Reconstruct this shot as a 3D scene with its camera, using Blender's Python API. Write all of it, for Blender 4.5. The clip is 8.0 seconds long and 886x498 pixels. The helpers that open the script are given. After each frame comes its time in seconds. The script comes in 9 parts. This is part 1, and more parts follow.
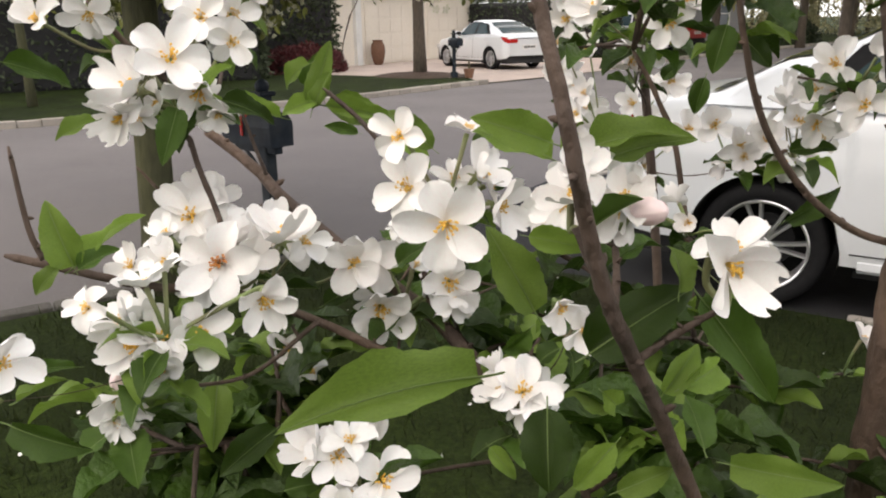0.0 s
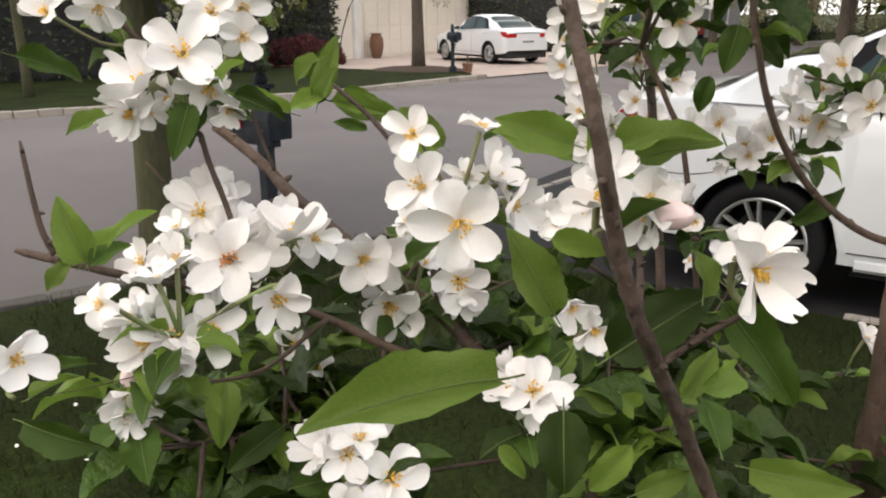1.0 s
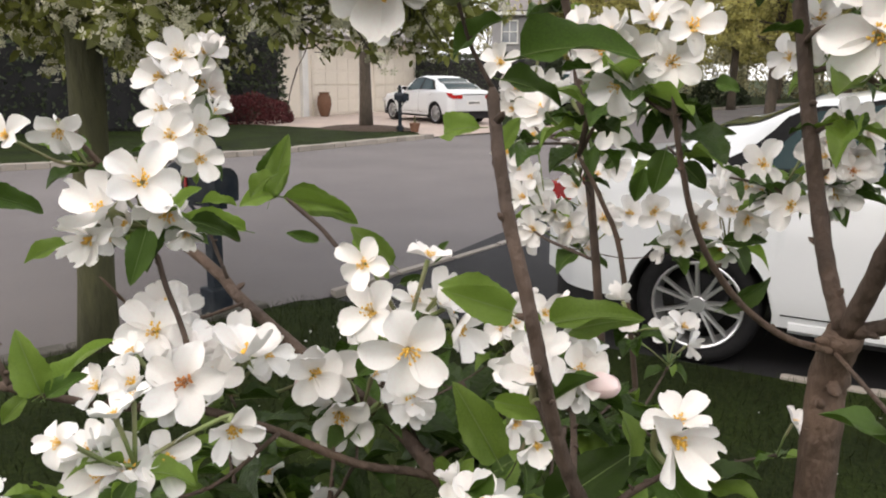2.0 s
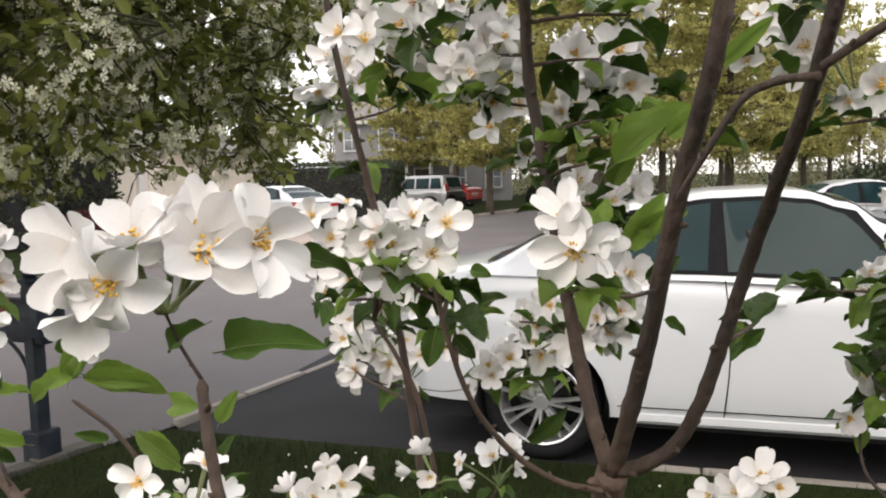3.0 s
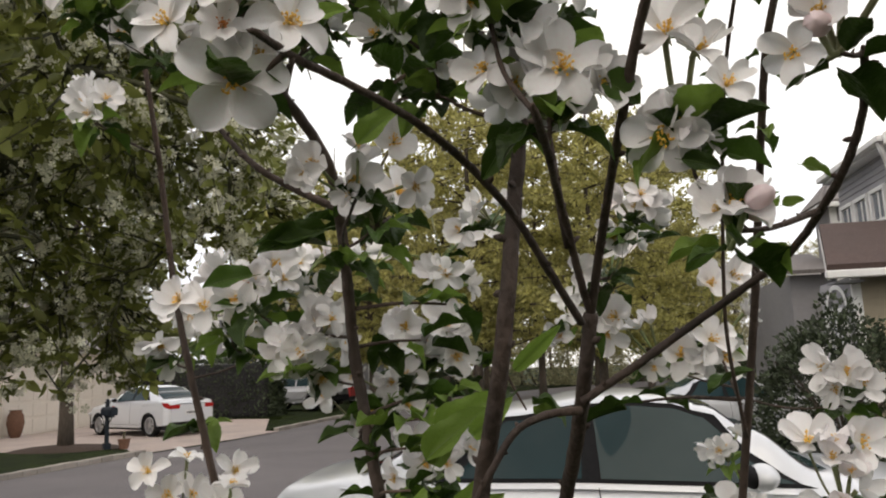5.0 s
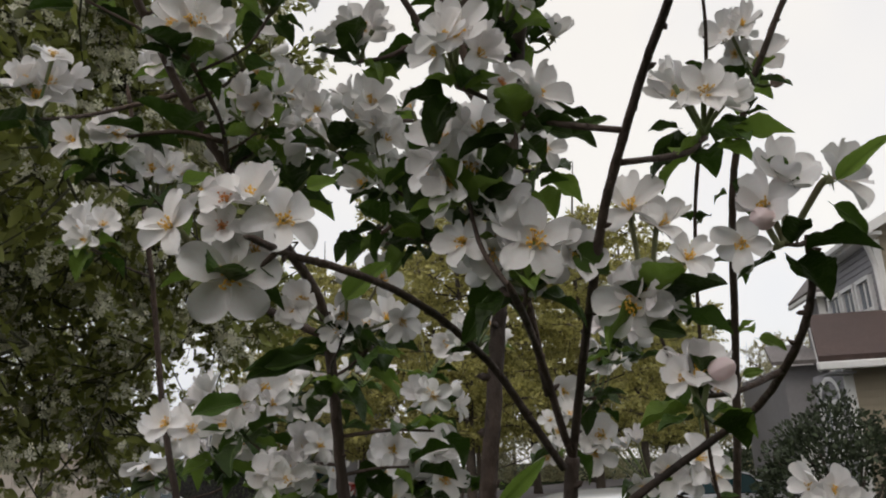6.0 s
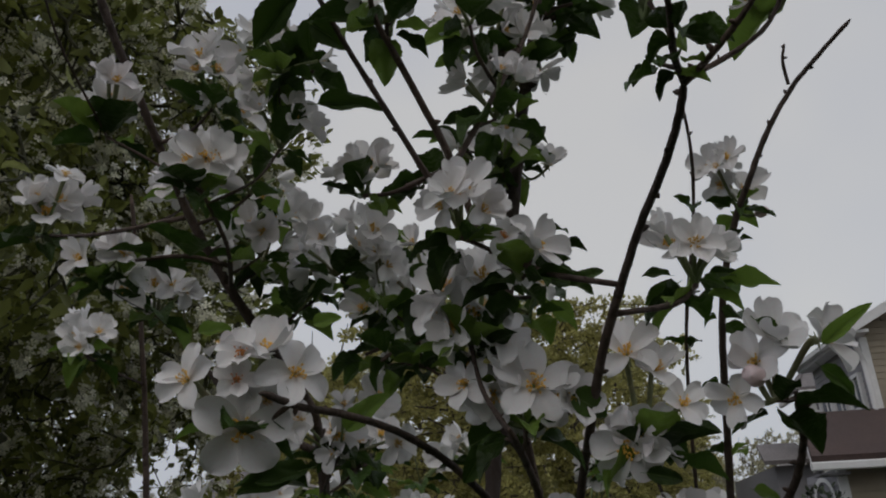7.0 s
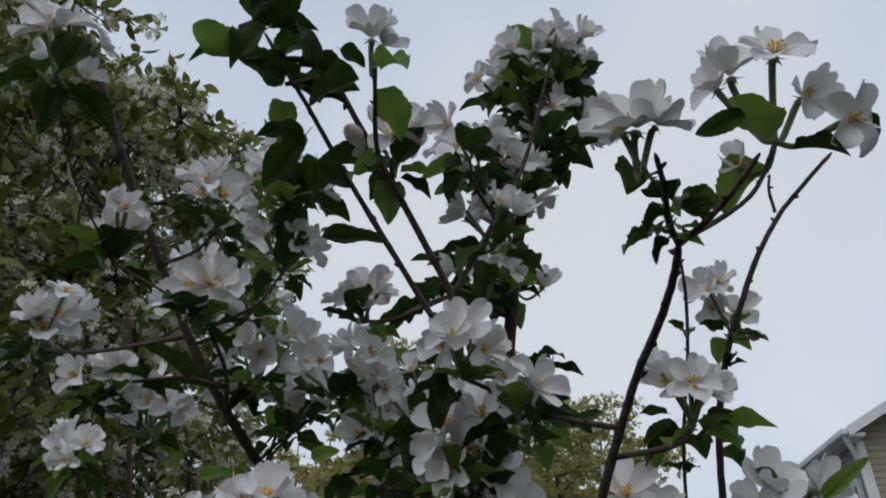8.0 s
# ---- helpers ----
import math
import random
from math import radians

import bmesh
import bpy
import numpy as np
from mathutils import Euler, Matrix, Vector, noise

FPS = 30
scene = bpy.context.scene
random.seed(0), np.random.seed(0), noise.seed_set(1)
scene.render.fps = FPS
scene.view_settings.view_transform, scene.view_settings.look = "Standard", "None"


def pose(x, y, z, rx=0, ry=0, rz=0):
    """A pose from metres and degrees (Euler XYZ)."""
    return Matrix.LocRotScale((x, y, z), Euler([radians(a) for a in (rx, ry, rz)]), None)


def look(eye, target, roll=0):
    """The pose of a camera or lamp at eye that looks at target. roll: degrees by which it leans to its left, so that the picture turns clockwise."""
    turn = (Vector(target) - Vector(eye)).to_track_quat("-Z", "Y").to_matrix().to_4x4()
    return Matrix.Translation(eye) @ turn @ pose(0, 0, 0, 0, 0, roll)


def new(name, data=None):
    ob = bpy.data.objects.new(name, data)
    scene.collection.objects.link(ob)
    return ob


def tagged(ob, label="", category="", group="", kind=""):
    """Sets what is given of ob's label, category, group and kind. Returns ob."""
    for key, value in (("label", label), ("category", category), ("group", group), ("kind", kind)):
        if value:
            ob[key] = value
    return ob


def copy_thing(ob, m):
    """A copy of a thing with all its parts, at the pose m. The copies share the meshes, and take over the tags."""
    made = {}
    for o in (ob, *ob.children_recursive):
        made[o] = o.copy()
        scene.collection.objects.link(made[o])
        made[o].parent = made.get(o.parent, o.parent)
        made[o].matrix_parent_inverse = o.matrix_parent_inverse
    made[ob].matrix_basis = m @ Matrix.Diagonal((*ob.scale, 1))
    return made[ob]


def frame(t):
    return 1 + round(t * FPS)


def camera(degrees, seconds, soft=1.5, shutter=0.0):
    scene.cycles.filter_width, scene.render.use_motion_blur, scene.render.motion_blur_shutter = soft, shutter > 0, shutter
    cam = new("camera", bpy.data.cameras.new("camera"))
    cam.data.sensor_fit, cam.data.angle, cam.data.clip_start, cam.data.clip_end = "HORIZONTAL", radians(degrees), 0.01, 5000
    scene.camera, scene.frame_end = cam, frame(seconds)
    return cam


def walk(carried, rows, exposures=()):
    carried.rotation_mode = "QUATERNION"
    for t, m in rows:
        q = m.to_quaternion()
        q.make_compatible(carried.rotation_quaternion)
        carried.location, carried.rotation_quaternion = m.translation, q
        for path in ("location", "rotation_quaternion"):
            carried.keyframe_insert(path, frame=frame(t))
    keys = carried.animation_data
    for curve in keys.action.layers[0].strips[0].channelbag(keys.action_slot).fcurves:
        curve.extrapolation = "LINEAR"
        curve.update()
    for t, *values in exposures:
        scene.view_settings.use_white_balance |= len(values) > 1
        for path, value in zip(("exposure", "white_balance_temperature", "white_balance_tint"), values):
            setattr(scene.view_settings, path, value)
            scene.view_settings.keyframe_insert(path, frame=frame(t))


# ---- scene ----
cam = camera(60.0, 8.0, soft=2.0)
PATH = [
    (0, (0.511, 0.395, 1.508), (-0.535, 2.002, 0.94), -1.1),
    (0.5, (0.509, 0.392, 1.51), (-0.523, 2.007, 0.94), -0.6),
    (1, (0.503, 0.392, 1.51), (-0.533, 2.0, 0.928), -0.5),
    (1.2, (0.5, 0.391, 1.514), (-0.544, 1.998, 0.94), -0.5),
    (2.3, (0.523, 0.377, 1.569), (-0.302, 2.16, 1.194), 0.7),
    (2.5, (0.541, 0.375, 1.58), (-0.194, 2.206, 1.25), 0.5),
    (3, (0.571, 0.369, 1.618), (-0.032, 2.267, 1.436), -1.6),
    (3.5, (0.59, 0.364, 1.65), (0.09, 2.3, 1.598), -2.5),
    (4, (0.612, 0.362, 1.669), (0.196, 2.318, 1.704), -2.9),
    (4.5, (0.627, 0.36, 1.685), (0.3, 2.327, 1.839), -3.0),
    (4.7, (0.629, 0.36, 1.688), (0.318, 2.324, 1.908), -2.6),
    (5.8, (0.638, 0.334, 1.717), (0.382, 2.254, 2.214), -2.5),
    (6, (0.64, 0.331, 1.722), (0.387, 2.24, 2.264), -2.9),
    (6.5, (0.642, 0.325, 1.729), (0.419, 2.205, 2.374), -2.8),
    (7, (0.637, 0.309, 1.741), (0.433, 2.146, 2.504), -2.5),
    (7.5, (0.636, 0.302, 1.748), (0.461, 2.093, 2.621), -2.5),
    (8, (0.635, 0.293, 1.756), (0.474, 2.025, 2.742), -2.3),
]
EXPOSURES = [(0, 0.88, 7600, 9), (1.2, 0.88, 7600, 9), (2.5, 0.89, 7400, 9), (3.5, 0.88, 7500, 9), (4.0, 0.54, 7550, 9), (4.5, 0.37, 7600, 9), (5.8, -0.17, 7300, 9), (6.5, -0.6, 7000, 9), (7.2, -1.13, 6600, 8), (8, -0.7, 6200, 6)]
walk(cam, [(t, look(eye, target, roll)) for t, eye, target, roll in PATH], EXPOSURES)

# ---- daylight: a pale overcast sky with a weak, wide sun ----
world = bpy.data.worlds.new("overcast_sky")
scene.world = world
world.use_nodes = True
wn, wl = world.node_tree.nodes, world.node_tree.links
wn.clear()
sky = wn.new("ShaderNodeTexSky")
sky.sky_type = "NISHITA"
sky.sun_disc = False
sky.sun_elevation, sky.sun_rotation = radians(48), radians(205)
sky.dust_density, sky.air_density = 4.0, 1.0
sky_back = wn.new("ShaderNodeBackground")
sky_back.inputs[1].default_value = 0.04
wl.new(sky.outputs[0], sky_back.inputs[0])
cloud_coord = wn.new("ShaderNodeTexCoord")
cloud_noise = wn.new("ShaderNodeTexNoise")
cloud_noise.inputs["Scale"].default_value = 1.6
cloud_noise.inputs["Detail"].default_value = 3
wl.new(cloud_coord.outputs["Generated"], cloud_noise.inputs["Vector"])
cloud_ramp = wn.new("ShaderNodeValToRGB")
cloud_ramp.color_ramp.elements[0].position, cloud_ramp.color_ramp.elements[0].color = 0.35, (0.70, 0.76, 0.95, 1)
cloud_ramp.color_ramp.elements[1].position, cloud_ramp.color_ramp.elements[1].color = 0.65, (0.98, 0.98, 1.0, 1)
wl.new(cloud_noise.outputs[0], cloud_ramp.inputs[0])
cloud_back = wn.new("ShaderNodeBackground")
cloud_back.inputs[1].default_value = 1.05
wl.new(cloud_ramp.outputs[0], cloud_back.inputs[0])
sky_sum = wn.new("ShaderNodeAddShader")
wl.new(sky_back.outputs[0], sky_sum.inputs[0])
wl.new(cloud_back.outputs[0], sky_sum.inputs[1])
wout = wn.new("ShaderNodeOutputWorld")
wl.new(sky_sum.outputs[0], wout.inputs[0])
sun_data = bpy.data.lights.new("sun", "SUN")
sun_data.energy, sun_data.angle, sun_data.color = 0.3, radians(25), (1.0, 0.96, 0.9)
sun = new("sun", sun_data)
sun.matrix_world = look((4, -9, 12), (0, 0, 0))


# ---- materials ----
def material(name, base, rough=0.7, metal=0.0, vary=0.0, scale=8.0, bump=0.0, bump_scale=60.0, second=None, second_scale=1.5,
             second_amount=0.5, random_value=0.0, spec=0.5, through_light=0.0, coat=0.0, island=False, stretch=(1, 1, 1)):
    """A surface with two scales of colour variation, fine relief and, where asked, light that passes through thin sheets."""
    m = bpy.data.materials.new(name)
    m.use_nodes = True
    n, l = m.node_tree.nodes, m.node_tree.links
    b = n["Principled BSDF"]
    b.inputs["Roughness"].default_value = rough
    b.inputs["Metallic"].default_value = metal
    b.inputs["Specular IOR Level"].default_value = spec
    b.inputs["Coat Weight"].default_value = coat
    b.inputs["Coat Roughness"].default_value = 0.06
    coord = n.new("ShaderNodeTexCoord")
    mapping = n.new("ShaderNodeMapping")
    mapping.inputs["Scale"].default_value = stretch
    l.new(coord.outputs["Object"], mapping.inputs["Vector"])
    rgb = n.new("ShaderNodeRGB")
    rgb.outputs[0].default_value = (*base, 1)
    colour = rgb.outputs[0]
    if second:
        big = n.new("ShaderNodeTexNoise")
        big.inputs["Scale"].default_value = second_scale
        big.inputs["Detail"].default_value = 4
        l.new(mapping.outputs[0], big.inputs["Vector"])
        ramp = n.new("ShaderNodeValToRGB")
        ramp.color_ramp.elements[0].position = 0.5 - 0.25 * second_amount
        ramp.color_ramp.elements[1].position = 0.5 + 0.3 * (1.2 - second_amount)
        l.new(big.outputs[0], ramp.inputs[0])
        mix = n.new("ShaderNodeMixRGB")
        mix.inputs[2].default_value = (*second, 1)
        l.new(ramp.outputs[0], mix.inputs[0])
        l.new(colour, mix.inputs[1])
        colour = mix.outputs[0]
    hsv = n.new("ShaderNodeHueSaturation")
    value = None
    if vary:
        fine = n.new("ShaderNodeTexNoise")
        fine.inputs["Scale"].default_value = scale
        fine.inputs["Detail"].default_value = 6
        l.new(mapping.outputs[0], fine.inputs["Vector"])
        span = n.new("ShaderNodeMapRange")
        span.inputs["From Min"].default_value, span.inputs["From Max"].default_value = 0.25, 0.75
        span.inputs["To Min"].default_value, span.inputs["To Max"].default_value = 1 - vary, 1 + vary
        l.new(fine.outputs[0], span.inputs["Value"])
        value = span.outputs[0]
    if random_value:
        if island:
            info = n.new("ShaderNodeNewGeometry").outputs["Random Per Island"]
        else:
            info = n.new("ShaderNodeObjectInfo").outputs["Random"]
        rspan = n.new("ShaderNodeMapRange")
        rspan.inputs["To Min"].default_value, rspan.inputs["To Max"].default_value = 1 - random_value, 1 + random_value
        l.new(info, rspan.inputs["Value"])
        if value is not None:
            times = n.new("ShaderNodeMath")
            times.operation = "MULTIPLY"
            l.new(value, times.inputs[0])
            l.new(rspan.outputs[0], times.inputs[1])
            value = times.outputs[0]
        else:
            value = rspan.outputs[0]
    if value is not None:
        l.new(value, hsv.inputs["Value"])
    l.new(colour, hsv.inputs["Color"])
    l.new(hsv.outputs[0], b.inputs["Base Color"])
    if bump:
        relief = n.new("ShaderNodeTexNoise")
        relief.inputs["Scale"].default_value = bump_scale
        relief.inputs["Detail"].default_value = 5
        l.new(mapping.outputs[0], relief.inputs["Vector"])
        bn = n.new("ShaderNodeBump")
        bn.inputs["Strength"].default_value = bump
        bn.inputs["Distance"].default_value = 0.02
        l.new(relief.outputs[0], bn.inputs["Height"])
        l.new(bn.outputs[0], b.inputs["Normal"])
    if through_light:
        tr = n.new("ShaderNodeBsdfTranslucent")
        l.new(hsv.outputs[0], tr.inputs["Color"])
        ms = n.new("ShaderNodeMixShader")
        ms.inputs[0].default_value = through_light
        l.new(b.outputs[0], ms.inputs[1])
        l.new(tr.outputs[0], ms.inputs[2])
        l.new(ms.outputs[0], n["Material Output"].inputs["Surface"])
    return m


# both grass colours are lowered to include shade from tree crown and house
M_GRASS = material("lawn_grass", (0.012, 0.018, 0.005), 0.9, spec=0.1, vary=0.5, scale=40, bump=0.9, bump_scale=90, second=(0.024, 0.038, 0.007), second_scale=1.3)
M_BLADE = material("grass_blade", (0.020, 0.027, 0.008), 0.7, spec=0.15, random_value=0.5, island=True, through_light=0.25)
M_SOIL = material("bark_mulch", (0.05, 0.03, 0.02), 0.95, vary=0.5, scale=30, bump=1.0, bump_scale=60)
M_ASPHALT = material("worn_asphalt", (0.116, 0.105, 0.106), 0.85, vary=0.22, scale=160, bump=0.35, bump_scale=220, second=(0.148, 0.134, 0.134), second_scale=0.5)
M_DRIVE = material("dark_asphalt", (0.022, 0.022, 0.025), 0.8, spec=0.2, vary=0.25, scale=140, bump=0.35, bump_scale=200, second=(0.036, 0.035, 0.038), second_scale=0.9)
M_CONCRETE = material("pale_concrete", (0.33, 0.29, 0.255), 0.85, vary=0.2, scale=25, bump=0.3, bump_scale=120, second=(0.3, 0.28, 0.25), second_scale=3, random_value=0.18)
M_KERB_DARK = material("weathered_kerb_stone", (0.10, 0.092, 0.082), 0.9, vary=0.25, scale=25, bump=0.4, bump_scale=120, second=(0.065, 0.065, 0.05), second_scale=3, random_value=0.2)
M_PAVER = material("pinkish_paver", (0.46, 0.37, 0.32), 0.85, vary=0.15, scale=18, bump=0.2, second=(0.38, 0.31, 0.28), second_scale=0.8)
M_STUCCO = material("cream_wall", (0.80, 0.74, 0.66), 0.85, vary=0.05, scale=14, bump=0.15, bump_scale=90, second=(0.74, 0.68, 0.6), second_scale=0.6)
M_TRIM = material("white_trim", (0.78, 0.78, 0.77), 0.5, vary=0.05, scale=12, second=(0.70, 0.70, 0.69), second_scale=2)
M_SIDING = material("tan_siding", (0.34, 0.29, 0.215), 0.7, vary=0.06, scale=9, bump=0.1, second=(0.30, 0.26, 0.195), second_scale=1, random_value=0.05)
M_SIDING_GREY = material("grey_siding", (0.29, 0.285, 0.30), 0.7, vary=0.06, scale=9, second=(0.255, 0.25, 0.265), second_scale=1, random_value=0.05)
M_ROOF = material("brown_shingle", (0.082, 0.054, 0.047), 0.9, vary=0.3, scale=30, bump=0.5, bump_scale=70, second=(0.066, 0.046, 0.041), second_scale=1.2, random_value=0.22)
M_ROOF_GREY = material("grey_shingle", (0.22, 0.20, 0.195), 0.9, vary=0.25, scale=20, bump=0.4, second=(0.18, 0.165, 0.16), second_scale=1)
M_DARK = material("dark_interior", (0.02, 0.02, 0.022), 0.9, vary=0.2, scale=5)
M_BLACK = material("black_rubber", (0.010, 0.010, 0.011), 0.75, spec=0.15, vary=0.25, scale=30, bump=0.1)
M_PAINT = material("white_car_paint", (0.68, 0.70, 0.73), 0.28, vary=0.015, scale=3, coat=0.8, second=(0.66, 0.68, 0.71), second_scale=0.7)
M_PAINT_SILVER = material("silver_car_paint", (0.52, 0.53, 0.55), 0.3, metal=0.3, vary=0.02, scale=3, coat=0.7)
M_PAINT_RED = material("red_car_paint", (0.35, 0.03, 0.03), 0.3, vary=0.02, scale=3, coat=0.7)
M_GLASS = material("tinted_car_glass", (0.010, 0.030, 0.034), 0.03, vary=0.1, scale=2, spec=0.14, second=(0.025, 0.045, 0.048), second_scale=1.2)
M_CHROME = material("bright_alloy", (0.72, 0.72, 0.74), 0.28, metal=0.85, vary=0.06, scale=30)
M_LAMP = material("red_tail_lamp", (0.42, 0.015, 0.015), 0.12, vary=0.2, scale=40, coat=1.0)
M_CLEAR = material("clear_lamp", (0.6, 0.6, 0.62), 0.1, vary=0.1, scale=30, coat=1.0)
M_PANE = material("house_window_glass", (0.16, 0.18, 0.21), 0.05, vary=0.15, scale=1.2, spec=0.9)
M_METAL = material("dark_painted_metal", (0.010, 0.016, 0.026), 0.6, spec=0.25, vary=0.3, scale=18, bump=0.1, second=(0.03, 0.035, 0.04), second_scale=6)
M_POST = material("weathered_wood", (0.10, 0.085, 0.05), 0.9, vary=0.3, scale=20, bump=0.6, bump_scale=50, second=(0.07, 0.065, 0.035), second_scale=5, stretch=(1, 1, 0.2))
M_BARK = material("apple_bark", (0.050, 0.033, 0.025), 0.75, vary=0.35, scale=60, bump=0.4, bump_scale=130, second=(0.105, 0.068, 0.050), second_scale=9, random_value=0.3, stretch=(1, 1, 0.55))
M_BARK_GREY = material("grey_brown_bark", (0.085, 0.065, 0.05), 0.9, vary=0.35, scale=22, bump=0.9, bump_scale=50, second=(0.06, 0.05, 0.04), second_scale=5, stretch=(1, 1, 0.3))
M_BARK_MOSS = material("mossy_bark", (0.062, 0.062, 0.026), 0.9, vary=0.3, scale=22, bump=0.7, bump_scale=50, second=(0.045, 0.046, 0.026), second_scale=5, stretch=(1, 1, 0.3))
M_LEAF = material("apple_leaf", (0.050, 0.097, 0.014), 0.42, spec=0.32, vary=0.22, scale=45, bump=0.35, bump_scale=160, random_value=0.45, through_light=0.24)
M_LEAF_YOUNG = material("young_apple_leaf", (0.165, 0.26, 0.045), 0.42, spec=0.35, vary=0.2, scale=45, bump=0.3, bump_scale=160, random_value=0.3, through_light=0.4)
M_LEAF_REST = material("smaller_apple_leaf", (0.038, 0.076, 0.011), 0.42, spec=0.32, vary=0.22, scale=45, bump=0.35, bump_scale=160, random_value=0.45, island=True, through_light=0.24)
M_RIB = material("pale_leaf_rib", (0.16, 0.23, 0.075), 0.5, vary=0.1, scale=60)
M_PETAL = material("white_petal", (0.88, 0.875, 0.86), 0.55, vary=0.03, scale=80, bump=0.12, bump_scale=140, second=(0.88, 0.82, 0.82), second_scale=14, second_amount=0.25, random_value=0.03, through_light=0.15)
M_BLUSH = material("blush_petal", (0.95, 0.89, 0.89), 0.5, vary=0.05, scale=60, second=(0.94, 0.91, 0.90), second_scale=22, random_value=0.04, through_light=0.4)
M_PINK = material("pink_bud", (0.90, 0.70, 0.71), 0.5, vary=0.08, scale=60, second=(0.93, 0.86, 0.85), second_scale=40, random_value=0.08, through_light=0.25)
M_STAMEN = material("yellow_anther", (0.82, 0.50, 0.09), 0.7, random_value=0.25)
M_STAMEN_BROWN = material("spent_anther", (0.62, 0.24, 0.06), 0.75, random_value=0.2)
M_STEM = material("green_stalk", (0.16, 0.22, 0.075), 0.6, vary=0.2, scale=90, second=(0.2, 0.17, 0.1), second_scale=30)
M_PEAR_LEAF = material("pear_leaf", (0.215, 0.235, 0.06), 0.5, random_value=0.5, island=True, through_light=0.42)
M_PEAR_FLOWER = material("pear_blossom", (0.86, 0.84, 0.68), 0.7, random_value=0.2, island=True, through_light=0.35)
M_SPRING = material("yellow_green_leaf", (0.41, 0.385, 0.135), 0.6, random_value=0.35, island=True, through_light=0.4)
M_SPRING_FAR = material("pale_spring_leaf", (0.42, 0.40, 0.25), 0.7, random_value=0.3, island=True, through_light=0.35)
M_HEDGE = material("dark_hedge_leaf", (0.035, 0.05, 0.022), 0.7, random_value=0.5, island=True)
M_RED_LEAF = material("dark_red_leaf", (0.095, 0.017, 0.020), 0.6, random_value=0.5, island=True, through_light=0.2)
M_TERRACOTTA = material("brown_clay", (0.16, 0.08, 0.05), 0.8, vary=0.2, scale=14)


# ---- helpers of this file ----
def mesh_of(bm, name):
    me = bpy.data.meshes.new(name)
    bm.to_mesh(me)
    bm.free()
    return me


def part(name, bm, mat, parent, label="", smooth=False):
    """One bmesh (or mesh) as one mesh object, under a thing or part, or at top level."""
    me = bm if isinstance(bm, bpy.types.Mesh) else mesh_of(bm, name)
    if not me.materials:
        for m in mat if isinstance(mat, (list, tuple)) else (mat,):
            me.materials.append(m)
    if smooth:
        me.polygons.foreach_set("use_smooth", [True] * len(me.polygons))
    ob = new(name, me)
    if parent:
        ob.parent = parent
    if label:
        tagged(ob, label)
    return ob


def thing(name, label, category, at=None, group="", kind=""):
    ob = new(name)
    ob.empty_display_size = 0.1
    if at is not None:
        ob.matrix_basis = at if isinstance(at, Matrix) else Matrix.Translation(at)
    return tagged(ob, label, category, group, kind)


def box(bm, x0, y0, z0, x1, y1, z1, bevel=0.0):
    made = bmesh.ops.create_cube(bm, size=1.0, matrix=Matrix.LocRotScale(((x0 + x1) / 2, (y0 + y1) / 2, (z0 + z1) / 2), None, (x1 - x0, y1 - y0, z1 - z0)))
    if bevel:
        edges = list({e for v in made["verts"] for e in v.link_edges})
        bmesh.ops.bevel(bm, geom=edges, offset=bevel, segments=2, affect="EDGES", profile=0.5)
    return bm


def boxed(*a, bevel=0.0):
    return box(bmesh.new(), *a, bevel=bevel)


def grid_mesh(name, rows, closed=False):
    """A sheet through rows of points, one row after another."""
    n = len(rows[0])
    verts = [tuple(p) for row in rows for p in row]
    faces = []
    for i in range(len(rows) - 1):
        for j in range(n if closed else n - 1):
            k = (j + 1) % n
            faces.append((i * n + j, i * n + k, (i + 1) * n + k, (i + 1) * n + j))
    me = bpy.data.meshes.new(name)
    me.from_pydata(verts, [], faces)
    me.update()
    return me


def curve_points(points, steps=6):
    """A smooth line (Catmull-Rom) through points of any dimension."""
    p = [Vector(q) for q in points]
    p = [2 * p[0] - p[1]] + p + [2 * p[-1] - p[-2]]
    out = []
    for i in range(1, len(p) - 2):
        for s in range(steps):
            t = s / steps
            out.append(0.5 * ((2 * p[i]) + (p[i + 1] - p[i - 1]) * t + (2 * p[i - 1] - 5 * p[i] + 4 * p[i + 1] - p[i + 2]) * t * t
                              + (3 * p[i] - p[i - 1] - 3 * p[i + 1] + p[i + 2]) * t ** 3))
    out.append(p[-2])
    return out


def tube_data(line, radii, sides=8, rough=0.0, seed=0):
    """Vertices and faces of a tapered, slightly knotty tube along a line."""
    rnd = random.Random(seed)
    verts, faces = [], []
    n = len(line)
    ref = Vector((0.31, 0.87, 0.41))
    for i, p in enumerate(line):
        d = (line[min(i + 1, n - 1)] - line[max(i - 1, 0)]).normalized()
        u = d.cross(ref).normalized()
        v = d.cross(u)
        swell = 1 + rough * (rnd.random() - 0.5)
        for k in range(sides):
            a = 2 * math.pi * k / sides
            r = radii[i] * swell * (1 + rough * 0.5 * (rnd.random() - 0.5))
            verts.append(p + (u * math.cos(a) + v * math.sin(a)) * r)
    for i in range(n - 1):
        for k in range(sides):
            j = (k + 1) % sides
            faces.append((i * sides + k, i * sides + j, (i + 1) * sides + j, (i + 1) * sides + k))
    faces.append(tuple(range(sides))[::-1])
    faces.append(tuple((n - 1) * sides + k for k in range(sides)))
    return verts, faces


def mesh_from(name, pieces):
    """One mesh out of several (verts, faces) pieces."""
    verts, faces = [], []
    for v, f in pieces:
        o = len(verts)
        verts += v
        faces += [tuple(i + o for i in q) for q in f]
    me = bpy.data.meshes.new(name)
    me.from_pydata([tuple(v) for v in verts], [], faces)
    me.update()
    return me


